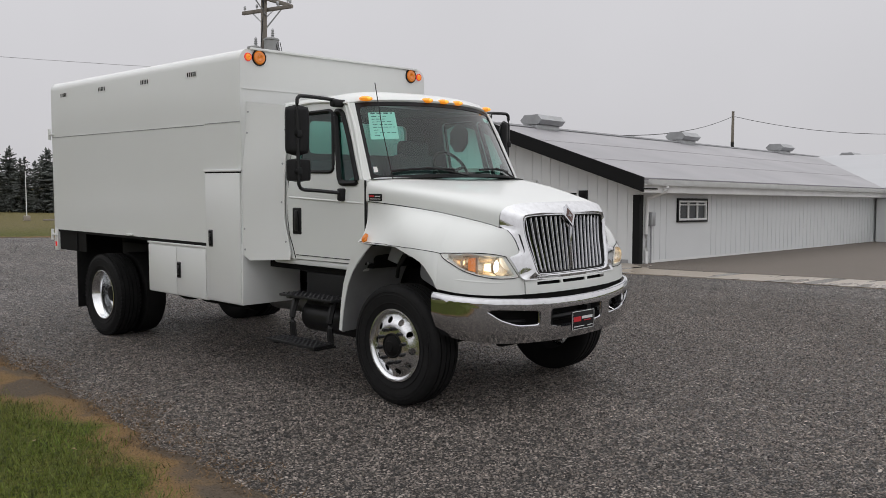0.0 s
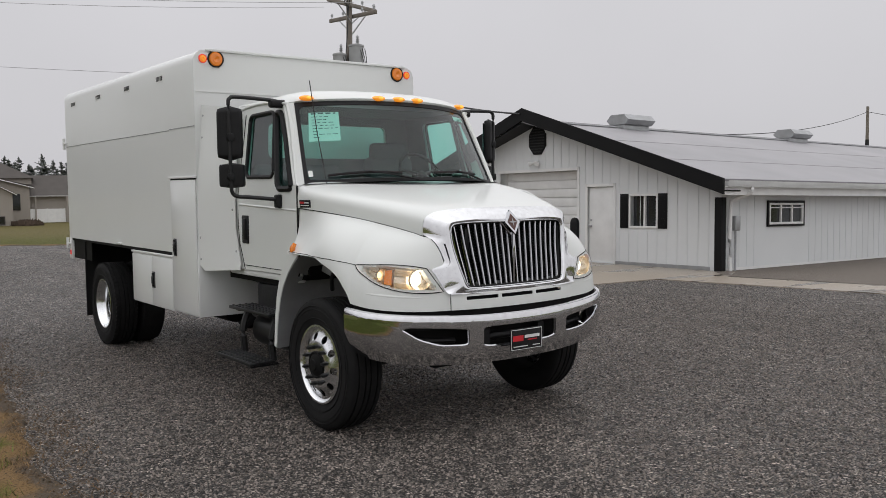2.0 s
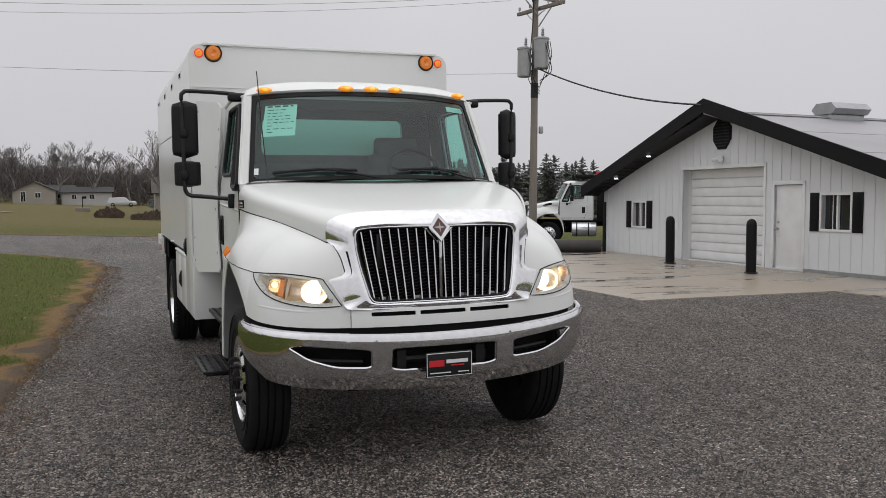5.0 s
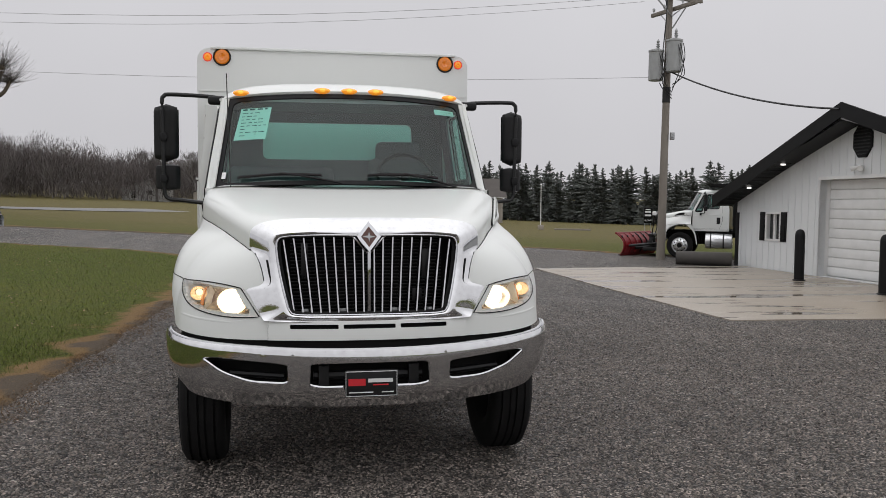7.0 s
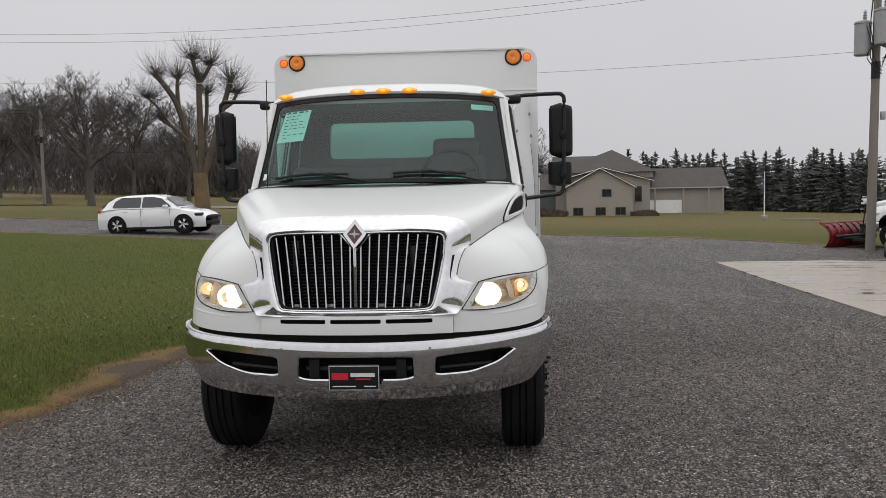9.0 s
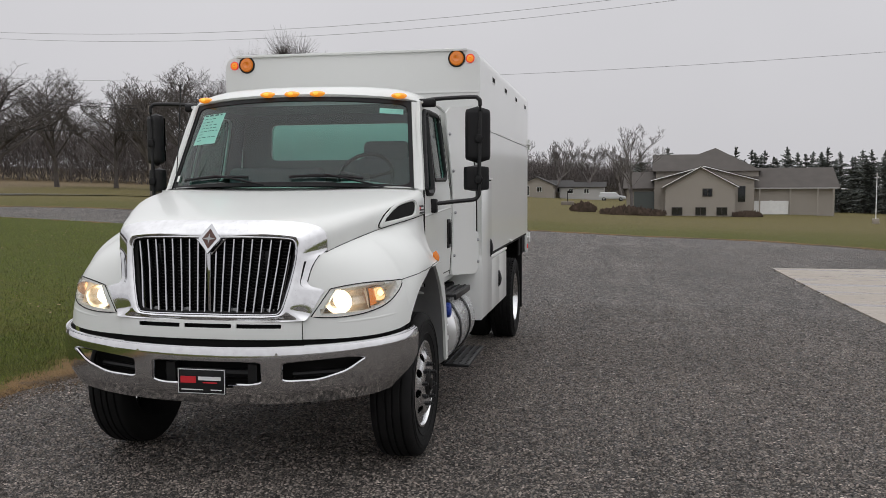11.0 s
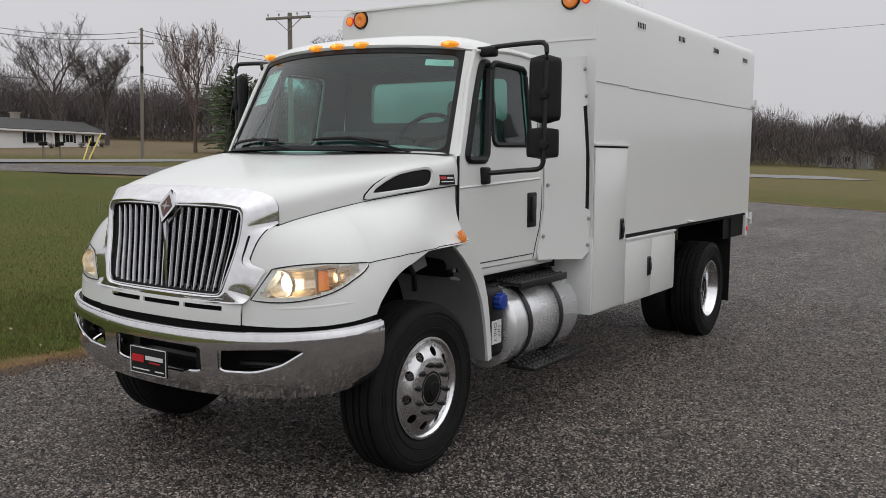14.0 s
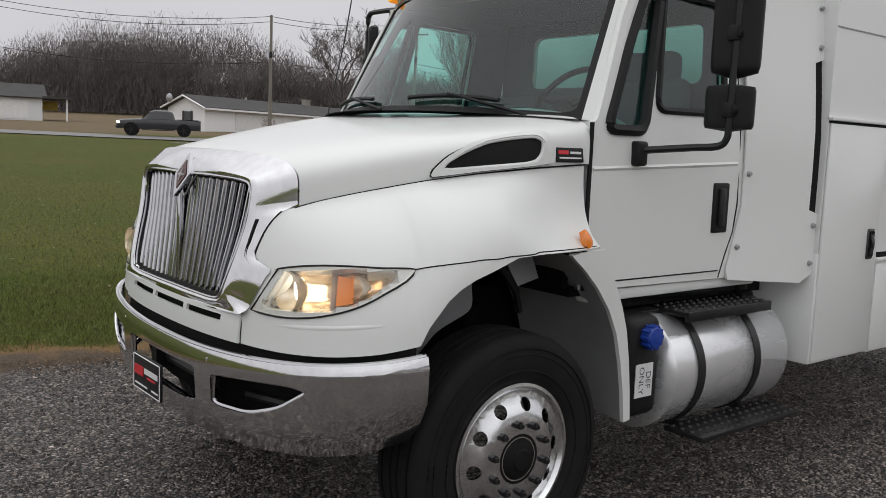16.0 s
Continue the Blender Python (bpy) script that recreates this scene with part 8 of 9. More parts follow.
# ---- conifers ----
def conifer(seed, h, w, whorls=17, bare=0.12, label="dark green conifer with layered boughs in a row behind the field", group="conifer row", needles="needles"):
    """A straight trunk with whorls of drooping boughs, open between the whorls."""
    rnd = random.Random(seed)
    t = thing("conifer_tree", None, label, "tree", group)
    part("trunk", cyl(bmesh.new(), (0, 0, -0.3), (0, 0, h * 0.97), 0.13, 8, 0.02), "bark", t)
    V, F = [], []
    for i in range(whorls):
        f = i / (whorls - 1)
        zw = lerp(bare, 0.96, f) * h
        rad = w * min(1.0, (1 - f) * 2.2 + 0.16) * rnd.uniform(0.75, 1.1)
        for k in range(15 if f < 0.8 else 9):
            if rnd.random() < 0.32:
                continue
            a, z = rnd.uniform(0, 6.28), zw + rnd.gauss(0, 0.10)
            ln = rad * rnd.uniform(0.55, 1.15)
            rise = rnd.uniform(-0.30, 0.12) + 0.35 * f
            for s in range(6):
                r0, r1 = ln * s / 6, ln * (s + 1.6) / 6
                wd = 0.20 * (1 - s / 9) * rnd.uniform(0.5, 1.4) * (h / 9)
                da = rnd.gauss(0, 0.14)
                c, sn = math.cos(a + da), math.sin(a + da)
                z0, z1 = z + rise * r0 + rnd.gauss(0, 0.04), z + rise * r1 - 0.03
                b = len(V)
                V += [(c * r0 - sn * wd, sn * r0 + c * wd, z0 - 0.07), (c * r0 + sn * wd, sn * r0 - c * wd, z0 - 0.10), (c * r1, sn * r1, z1), (c * r0, sn * r0, z0 + 0.10)]
                F += [(b, b + 1, b + 2), (b, b + 3, b + 2)]
    for k in range(20):
        a, r0, z0 = rnd.uniform(0, 6.28), rnd.uniform(0.05, 0.22), h * rnd.uniform(0.90, 0.96)
        b = len(V)
        V += [(r0 * math.cos(a), r0 * math.sin(a), z0), (-0.06 * math.sin(a), 0.06 * math.cos(a), z0 + 0.05), (0, 0, z0 + h * 0.05)]
        F.append((b, b + 1, b + 2))
    c = new("crown", raw("crown", V, F, needles))
    c.parent = t
    return t


con = [conifer(40 + k, 8.9, 1.9, 21, 0.08) for k in range(5)]
crow = [(20, 133.5), (37, 133), (48, 123.5), (66, 106)]
cpts = []
for (xa, ya), (xb, yb) in zip(crow, crow[1:]):
    n = int(math.hypot(xb - xa, yb - ya) / 0.78)
    cpts += [(lerp(xa, xb, i / n), lerp(ya, yb, i / n)) for i in range(n)]
random.seed(9)
for i, (x, y) in enumerate(cpts):
    x += random.uniform(-0.5, 0.5)
    y += random.uniform(-1.2, 1.2)
    s = random.uniform(0.84, 1.10)
    m = pose(x, y, land(x, y), 0, 0, random.uniform(0, 360)) @ Matrix.Diagonal((s, s, s, 1))
    if i < 5:
        con[i].matrix_world = m
    else:
        o = copy_thing(con[(i * 3) % 5], m)
        o.scale = (s, s, s)
for i, (x, y, s) in enumerate(((6, 124, 0.9), (10, 128, 1.0))):
    o = copy_thing(con[i % 3], pose(x, y, land(x, y)))
    o.scale = (s, s, s)
# broad spruces beside the road, boughed to the ground
spruce = conifer(61, 9.4, 3.3, 30, 0.07, "broad dark green spruce boughed to the ground", "roadside spruces", "spruce_needles")
spruce.matrix_world = pose(-67, 61.6, land(-67, 61.6))
for i, (x, y, s) in enumerate(((-68.6, 65.3, 0.94), (-66.2, 66.8, 0.96), (-70.5, 68.5, 0.9), (-72, 72, 0.9))):
    o = copy_thing(spruce, pose(x, y, land(x, y), 0, 0, 70 * i + 40))
    o.scale = (s, s, s)
# a low bed of undergrowth under the row
V, F = [], []
rnd = random.Random(3)
for i in range(1800):
    k = rnd.uniform(0, len(crow) - 1.001)
    (xa, ya), (xb, yb) = crow[int(k)], crow[int(k) + 1]
    x, y = lerp(xa, xb, k % 1) + rnd.uniform(-1, 5), lerp(ya, yb, k % 1) + rnd.uniform(-1, 5)
    z = land(x, y) + rnd.uniform(0, 2.6) ** 1.0
    b = len(V)
    w = rnd.uniform(0.3, 0.7)
    V += [(x - w, y, z), (x + w, y + rnd.uniform(-1, 1), z - 0.2), (x + rnd.uniform(-0.4, 0.4), y, z + rnd.uniform(0.5, 1.4))]
    F.append((b, b + 1, b + 2))
tagged(new("undergrowth", raw("undergrowth", V, F, "needles")), "dark brush under the conifer row", "undergrowth", kind="stuff")


# ---- houses ----
def gable_block(parent, x0, x1, y0, y1, z0, ze, zr, along, wall, roof, over=0.4, wname="wall", rname="roof"):
    """A block with a ridge along x or y: walls with gables and two roof slabs."""
    bm = bmesh.new()
    if along == "y":
        xm = (x0 + x1) / 2
        prof = [(x0, z0), (x1, z0), (x1, ze), (xm, zr), (x0, ze)]
        A = [bm.verts.new((a, y0, b)) for a, b in prof]
        B = [bm.verts.new((a, y1, b)) for a, b in prof]
    else:
        ym = (y0 + y1) / 2
        prof = [(y0, z0), (y1, z0), (y1, ze), (ym, zr), (y0, ze)]
        A = [bm.verts.new((x0, a, b)) for a, b in prof]
        B = [bm.verts.new((x1, a, b)) for a, b in prof]
    for k in range(5):
        bm.faces.new((A[k], A[(k + 1) % 5], B[(k + 1) % 5], B[k]))
    bm.faces.new(A[::-1])
    bm.faces.new(B)
    part(wname, bm, wall, parent)
    for s in (0, 1):
        def slab(u, v, s=s):
            if along == "y":
                xm = (x0 + x1) / 2
                xe = x0 - over if s == 0 else x1 + over
                k = (zr - ze) / (xm - x0)
                return (lerp(xm, xe, v), lerp(y0 - over, y1 + over, u), lerp(zr, ze - k * over, v) + 0.03)
            ym = (y0 + y1) / 2
            ye = y0 - over if s == 0 else y1 + over
            k = (zr - ze) / (ym - y0)
            return (lerp(x0 - over, x1 + over, u), lerp(ym, ye, v), lerp(zr, ze - k * over, v) + 0.03)
        part(rname, surf(slab, 1, 1, thick=0.14), roof, parent)


def pane(parent, x, z, w, h, y=0.0, axis="x", label="", frame_m="white_trim"):
    """A framed window on a wall that faces -y (axis x) or +x (axis y)."""
    def bx(a0, a1, d0, d1, c0, c1):
        return boxm(a0, a1, y + d0, y + d1, c0, c1) if axis == "x" else boxm(y - d1, y - d0, a0, a1, c0, c1)
    wd = part("window", bx(x - w / 2, x + w / 2, -0.03, -0.01, z, z + h), "dark_glass", parent, label)
    t = 0.07
    for a0, a1, c0, c1 in ((x - w / 2 - t, x + w / 2 + t, z - t, z), (x - w / 2 - t, x + w / 2 + t, z + h, z + h + t), (x - w / 2 - t, x - w / 2, z, z + h), (x + w / 2, x + w / 2 + t, z, z + h), (x - t / 3, x + t / 3, z, z + h)):
        part("window_frame", bx(a0, a1, -0.06, -0.012, c0, c1), frame_m, wd)
    return wd


# beige house north-east of the yard
bh = thing("beige_house", pose(7.7, 89.6, land(11, 89) - 0.05, 0, 0, -2) @ Matrix.Diagonal((0.92, 0.92, 0.94, 1)), "beige stucco house with brown shingle roofs and a lower wing", "house")
gable_block(bh, 0, 7.6, 0, 9, -0.6, 3.45, 5.5, "y", "beige", "shingle", 0.35)
for x in (1.3, 3.9, 6.2):
    pane(bh, x, 0.25, 1.05, 0.78, 0.0, "x", "basement window with pale curtains", "shingle")
pane(bh, 4.6, 2.35, 0.95, 0.75, 0.0, frame_m="shingle")
gable_block(bh, -1.2, 10.2, 5, 15, 0.2, 4.2, 5.6, "y", "beige", "shingle", 0.4, "upper_wall", "upper_roof")
part("main_wall", boxm(-1.0, 11.0, 8, 17, 3, 5.3), "beige", bh)
bm = bmesh.new()
hip = [bm.verts.new(p) for p in ((-1.4, 7.6, 5.2), (11.4, 7.6, 5.2), (11.4, 17.4, 5.2), (-1.4, 17.4, 5.2), (-1.4, 12.5, 7.35), (4.2, 12.5, 7.35), (6.3, 12.5, 8.1), (3.6, 10.2, 6.35), (3.6, 14.8, 6.35))]
for f in ((0, 7, 5, 4), (0, 1, 6, 7), (7, 6, 5), (1, 2, 6), (2, 3, 8, 6), (3, 4, 5, 8), (8, 5, 6), (0, 4, 3), (0, 3, 2, 1)):
    bm.faces.new([hip[k] for k in f])
part("main_roof", bm, "shingle", bh, "brown hipped shingle roof")
gable_block(bh, -4.5, 0.5, 6, 14, 0.2, 3.2, 5.0, "x", "beige", "shingle", 0.4, "porch_wall", "porch_roof")
gable_block(bh, 10.2, 19.2, 6, 14, -0.2, 3.3, 5.4, "x", "beige", "shingle", 0.5, "wing_wall", "wing_roof")
part("porch_shade", boxm(-3.6, -0.4, 5.7, 5.98, 0.2, 2.8), "interior", bh)
for x in (10.8, 14.2, 17.2, 18.9):
    part("wing_post", boxm(x, x + 0.14, 5.3, 5.44, -0.1, 3.1), "beige", bh)
part("wing_gutter", boxm(9.9, 19.6, 5.42, 5.5, 3.08, 3.2), "beige_pale", bh)
part("tall_window", boxm(8.4, 9.2, 4.93, 4.97, 1.6, 3.4), "dark_glass", bh)
part("rake_trim", tube(bmesh.new(), [(-0.4, -0.36, 3.3), (3.8, -0.36, 5.55), (8.0, -0.36, 3.3)], 0.045, 4), "white_trim", bh)
part("rake_trim", tube(bmesh.new(), [(-1.65, 4.55, 4.05), (4.5, 4.55, 5.68), (10.65, 4.55, 4.05)], 0.045, 4), "white_trim", bh)
vf = thing("white_fence", pose(17.2, 94.3, land(18.6, 94.3) + 0.42), "plain white vinyl fence panels beside the beige house", "fence")
for k in range(2):
    part("fence_panel", boxm(k * 1.85, k * 1.85 + 1.8, 0, 0.05, -0.4, 1.05), "white_trim", vf)
    part("fence_post", boxm(k * 1.85 - 0.05, k * 1.85 + 0.05, -0.03, 0.08, -0.4, 1.12), "white_trim", vf)
for (x, y, w, h, n) in ((3.6, 87.5, 2.6, 0.9, 260), (6.0, 87.5, 1.6, 0.6, 140), (15.9, 89.0, 1.4, 0.5, 150), (-1.0, 94, 1.4, 1.2, 150)):
    rnd = random.Random(int(x * 10))
    V, F = [], []
    for i in range(n * 2):
        a, r = rnd.uniform(0, 6.28), rnd.random() ** 0.5
        px, py, pz = w * r * math.cos(a), w * 0.6 * r * math.sin(a), rnd.random() * h * (1 - 0.6 * r)
        b = len(V)
        q = rnd.uniform(0.1, 0.3)
        V += [(px - q, py, pz), (px + q, py + q * 0.4, pz), (px + rnd.uniform(-q, q), py, pz + rnd.uniform(0.2, 0.5))]
        F.append((b, b + 1, b + 2))
    sb = new("shrub_bed", raw("shrub_bed", V, F, "shrub"))
    sb.matrix_world = pose(x, y, land(x, y))
    tagged(sb, "brown leafless shrub bed", "shrub", kind="stuff")
fp = thing("flagpole", pose(25.4, 78.7, land(25.4, 78.7)), "thin pale flagpole with a small base in the field", "flagpole")
part("mast", cyl(bmesh.new(), (0, 0, -0.2), (0, 0, 4.6), 0.055, 8, 0.035), "white_trim", fp)
part("base_block", boxm(-0.25, 0.25, -0.25, 0.25, -0.1, 0.5, 0.03), "concrete", fp)
pl = new("pallet_stack", mesh_of("pallet_stack", boxm(0, 3.6, 0, 0.8, 0, 0.18, 0.02), "wood_pole"))
pl.matrix_world = pose(26.6, 78, land(28, 78), 0, 0, -20)
tagged(pl, "low stack of weathered boards in the field", "boards")

# distant houses to the north
for x, y, w, d, he, hr, al, wl_, rf, lab in ((-16.5, 170, 7, 8, 2.2, 3.8, "y", "beige", "grey_shingle", "small distant house with a gable end"), (-8.6, 176, 9, 6, 2.2, 3.1, "x", "beige_pale", "grey_shingle", "long low white distant outbuilding"),
                                             (-12.5, 180, 6, 6, 2.2, 3.3, "x", "beige", "grey_shingle", "low distant shed behind the houses"), (-31, 178, 9, 8, 2.4, 4.0, "y", "beige_pale", "grey_shingle", "small distant white house")):
    hs = thing("distant_house", pose(x, y, land(x, y) + 0.1), lab, "house")
    gable_block(hs, 0, w, 0, d, -0.5, he, hr, al, wl_, rf)
    pane(hs, w * 0.6, 0.9, 0.9, 0.9)
    pane(hs, w * 0.25, 0.2 if al == "y" else 0.9, 0.8, 1.8 if al == "y" else 0.9)
hs = thing("flower_box", pose(-4.0, 118, land(-4, 118)), "dark planter box with a small sign in the field", "planter")
part("planter", boxm(-0.9, 0.9, -0.4, 0.4, -0.1, 0.55, 0.04), "wood_pole", hs)
part("sign_post", boxm(-0.05, 0.05, 0, 0.1, 0.5, 2.0), "black_trim", hs)
part("sign_arm", boxm(-0.05, 0.5, 0, 0.06, 1.7, 2.0), "black_trim", hs)

# white ranch house across the road; its long side faces the yard
ra = Vector((-92.8, 63.6, 0))
rb = Vector((-80.0, 33.9, 0))
dirr = (ra - rb).normalized()
rz = 2.45
rh = thing("ranch_house", Matrix.Translation((rb.x, rb.y, rz)) @ Matrix.Rotation(math.atan2(dirr.y, dirr.x), 4, "Z"), "long low white ranch house with a dark shingle roof", "house")
M["ranch_white"] = mat("ranch_white_siding", (0.84, 0.84, 0.84), 0.5, var=0.4, scale=0.5, color2=(0.76, 0.76, 0.76))
gable_block(rh, 0.2, 32.3, 0, 5.0, -1.2, 1.95, 3.0, "x", "ranch_white", "grey_shingle", 0.5)
part("eave_fascia", boxm(-0.3, 32.8, -0.56, -0.50, 1.66, 1.84), "ranch_white", rh)
for y_, z_ in ((-0.5, 1.76), (5.5, 1.76)):
    part("rake_board", tube(bmesh.new(), [(-0.33, y_, z_), (-0.33, 2.5, 3.02)], 0.09, 4), "ranch_white", rh)
part("gable_window", boxm(0.16, 0.19, 1.9, 2.7, 0.55, 1.45), "dark_glass", rh)
for y_ in (1.62, 2.74):
    part("shutter", boxm(0.13, 0.19, y_, y_ + 0.24, 0.50, 1.50), "grey_shingle", rh)
for x, z, w, h in ((19.6, 0.45, 2.9, 1.1), (26.0, 0.6, 1.4, 0.85), (29.8, 0.6, 1.4, 0.85)):
    pane(rh, x, z, w, h)
    for s in (-1, 1):
        part("shutter", boxm(x + s * (w / 2 + 0.32) - 0.2, x + s * (w / 2 + 0.32) + 0.2, -0.06, -0.01, z - 0.08, z + h + 0.08), "black_trim", rh)
part("front_door", boxm(23.2, 24.1, -0.05, -0.01, -0.1, 1.65), "black_trim", rh)
part("garage_door", boxm(4.6, 12.6, -0.05, -0.01, -0.2, 1.6), "white_trim", rh)
part("chimney", boxm(20.4, 21.3, 2.9, 3.5, 2.7, 3.75), "beige", rh)
part("chimney_cap", boxm(20.3, 21.4, 2.8, 3.6, 3.75, 3.86), "concrete", rh)
part("porch_post", boxm(22.4, 22.55, -0.45, -0.3, -0.3, 1.9), "white_trim", rh)
part("roof_vent_pipe", cyl(bmesh.new(), (9, 2.4, 2.7), (9, 2.4, 3.4), 0.12, 8), "galv", rh)
part("satellite_dish", revolve([(0.0, 0.0001), (0.08, 0.3), (0.2, 0.45)], "x", 16, centre=(-0.6, 4.2, 2.75)), "galv", rh)
gr = thing("neighbour_garage", pose(-105.6, 17.2, land(-106, 18) + 0.25, 0, 0, 80), "white neighbour garage with a dark roof and open carport", "garage")
gable_block(gr, 0, 8, 0, 7, -0.6, 2.5, 3.9, "x", "wall_white", "grey_shingle", 0.5)
part("carport_post", boxm(10.5, 10.7, 0, 0.2, -0.5, 2.4), "white_trim", gr)
part("carport_roof", boxm(8.0, 11.2, -0.5, 7, 2.4, 2.65), "grey_shingle", gr)
part("yellow_panel", boxm(8.2, 10.2, 6.8, 6.9, 1.2, 2.3), "yellow", gr)
part("overhead_door", boxm(3.0, 6.5, -0.06, -0.02, 0, 2.1), "white_trim", gr)
mb = thing("mailbox", pose(-56.4, 33.4, land(-56.4, 33.4)), "dark mailbox on a post beside the road", "mailbox", "roadside mailboxes")
part("mailbox_post", boxm(-0.06, 0.06, -0.06, 0.06, -0.1, 1.0), "wood_pole", mb)
part("mailbox_body", boxm(-0.14, 0.14, -0.3, 0.3, 1.0, 1.3, 0.05), "black_trim", mb)
copy_thing(mb, pose(-55.9, 34.4, land(-55.9, 34.4)))
copy_thing(mb, pose(-55.0, 36.5, land(-55, 36.5)))
rnd = random.Random(6)
for x, y, h, w in ((-74.6, 38.2, 1.9, 0.85), (-84, 51.5, 0.7, 0.45), (-86, 56.5, 0.8, 0.5), (-88, 60.5, 0.7, 0.4)):
    V, F = [], []
    for i in range(420):
        d = Vector((rnd.gauss(0, 1), rnd.gauss(0, 1), rnd.gauss(0, 1))).normalized() * rnd.random() ** 0.4
        p = Vector((d.x * w * (0.75 + 0.25 * d.z), d.y * w * (0.75 + 0.25 * d.z), h * (0.5 + 0.46 * d.z)))
        q = p + Vector((d.x * 0.12 + rnd.gauss(0, 0.05), d.y * 0.12, rnd.uniform(0.1, 0.3) * h / 2))
        sd = Vector((rnd.uniform(-0.03, 0.03), rnd.uniform(-0.03, 0.03), 0))
        b = len(V)
        V += [tuple(p - sd), tuple(p + sd), tuple(q)]
        F.append((b, b + 1, b + 2))
    for i in range(30):
        a, r = rnd.uniform(0, 6.28), rnd.random() * w * 0.6
        b = len(V)
        V += [(0.08 * math.cos(a), 0.08 * math.sin(a), -0.1), (0.08 * math.cos(a) + 0.03, 0.08 * math.sin(a), -0.1), (r * math.cos(a), r * math.sin(a), h * 0.6)]
        F.append((b, b + 1, b + 2))
    o = new("garden_shrub", raw("garden_shrub", V, F, "pale_twig" if h > 1 else "shrub"))
    o.matrix_world = pose(x, y, land(x, y))
    tagged(o, "rounded leafless pinkish-grey garden shrub" if h > 1 else "small brown leafless garden shrub", "shrub")


# ---- vehicles ----
def car_body(L, top, side, belt, floor_z, hw, glass_hw):
    """Lower and upper body from tables along the length: (x, roof z), (x, belt z)."""
    def lower(u, v):
        x = lerp(-L / 2, L / 2, u)
        zb = table(belt, x)[0]
        w = hw * (1 - 0.10 * abs(2 * u - 1) ** 6 - 0.05 * abs(2 * u - 1) ** 2)
        a = lerp(-1, 1, v)
        k = abs(a)
        if k > 0.5:
            t = (1 - k) / 0.5
            return (x, math.copysign(w * (0.93 + 0.07 * math.sin(math.pi * t * 0.9)), a), lerp(floor_z, zb - 0.05, t))
        t = k / 0.5
        return (x, math.copysign(w * (0.94 * t), a), zb + 0.03 * (1 - t * t) - 0.05 * t ** 6)

    def upper(u, v):
        x0, x1 = top[0][0], top[-1][0]
        x = lerp(x0, x1, u)
        zr = table(top, x)[0]
        zb = table(belt, x)[0] - 0.03
        a = lerp(-1, 1, v)
        k = abs(a)
        h = max(zr - zb, 0)
        if k > 0.45:
            t = (1 - k) / 0.55
            return (x, math.copysign(lerp(hw * 0.93, glass_hw, t), a), zb + h * 0.93 * t)
        t = k / 0.45
        return (x, math.copysign(glass_hw * t, a), zb + h * (0.93 + 0.07 * (1 - t * t)))
    return surf(lower, 40, 24), surf(upper, 36, 20)


def road_wheel(parent, x, y, r, w, o, spoke="alu"):
    wh = part("wheel", revolve([(-w / 2, r * 0.66), (-w / 2, r * 0.93), (-w / 2 + 0.03, r), (w / 2 - 0.03, r), (w / 2, r * 0.93), (w / 2, r * 0.66), (-w / 2, r * 0.66)], "y", 36), "rubber", parent)
    wh.matrix_local = pose(x, y, r)
    part("rim", revolve([(o * w * 0.42, r * 0.69), (o * w * 0.5, r * 0.67), (o * w * 0.42, r * 0.64), (o * w * 0.2, r * 0.60), (o * w * 0.2, 0.0001)], "y", 30), "chassis", wh)
    for k in range(10):
        a = 2 * math.pi * (k // 2) / 5 + (0.15 if k % 2 else -0.15)
        part("spoke", box(bmesh.new(), 0.02, r * 0.65, -0.012, 0.012, -0.016, 0.016, 0.005, m=Matrix.Translation((0, o * w * 0.42, 0)) @ Matrix.Rotation(a, 4, "Y")), spoke, wh)
    part("hub_cap", cyl(bmesh.new(), (0, o * w * 0.40, 0), (0, o * w * 0.48, 0), r * 0.13, 12), spoke, wh)


def side_panes(parent, rows, yout, name="side_glass"):
    for pts, tilt in rows:
        for s in (-1, 1):
            part(name, sheet(rounded(pts, 0.05, 3), [], lambda a, b, s=s, tilt=tilt: (a, s * (yout - tilt * (b - 0.9)), b), 0), "dark_glass", parent)


# white hatchback, front towards +x
hb = thing("hatchback_car", pose(-12.2, 26.6, land(-12.2, 26.6) + 0.02, 0, -1.0, -4), "parked white five-door hatchback on the drive", "car")
belt = [(-2.13, 0.86), (-1.95, 0.93), (-1.2, 0.97), (0.5, 0.95), (1.0, 0.93), (1.7, 0.82), (2.05, 0.68), (2.14, 0.6)]
top = [(-1.98, 0.95), (-1.75, 1.25), (-1.45, 1.40), (-1.0, 1.455), (-0.3, 1.47), (0.2, 1.44), (0.5, 1.34), (1.15, 0.95)]
lo_bm, up_bm = car_body(4.27, top, None, belt, 0.20, 0.895, 0.62)
part("lower_body", lo_bm, "car_white", hb)
part("greenhouse", up_bm, "car_white", hb)
side_panes(hb, [([(-1.50, 0.99), (-0.38, 0.98), (-0.38, 1.36), (-1.15, 1.37), (-1.42, 1.22)], 0.46), ([(-0.32, 0.98), (0.86, 0.98), (0.42, 1.30), (0.05, 1.365), (-0.32, 1.365)], 0.46)], 0.862)
part("windscreen", surf(lambda u, v: (lerp(1.08, 0.52, v), lerp(-1, 1, u) * lerp(0.72, 0.56, v), lerp(1.0, 1.345, v) + 0.012), 6, 4), "dark_glass", hb)
part("sill_skirt", boxm(-1.0, 1.0, -0.89, 0.89, 0.16, 0.26, 0.02), "black_plastic", hb)
part("front_grille", boxm(2.06, 2.12, -0.55, 0.55, 0.50, 0.60, 0.02), "black_plastic", hb)
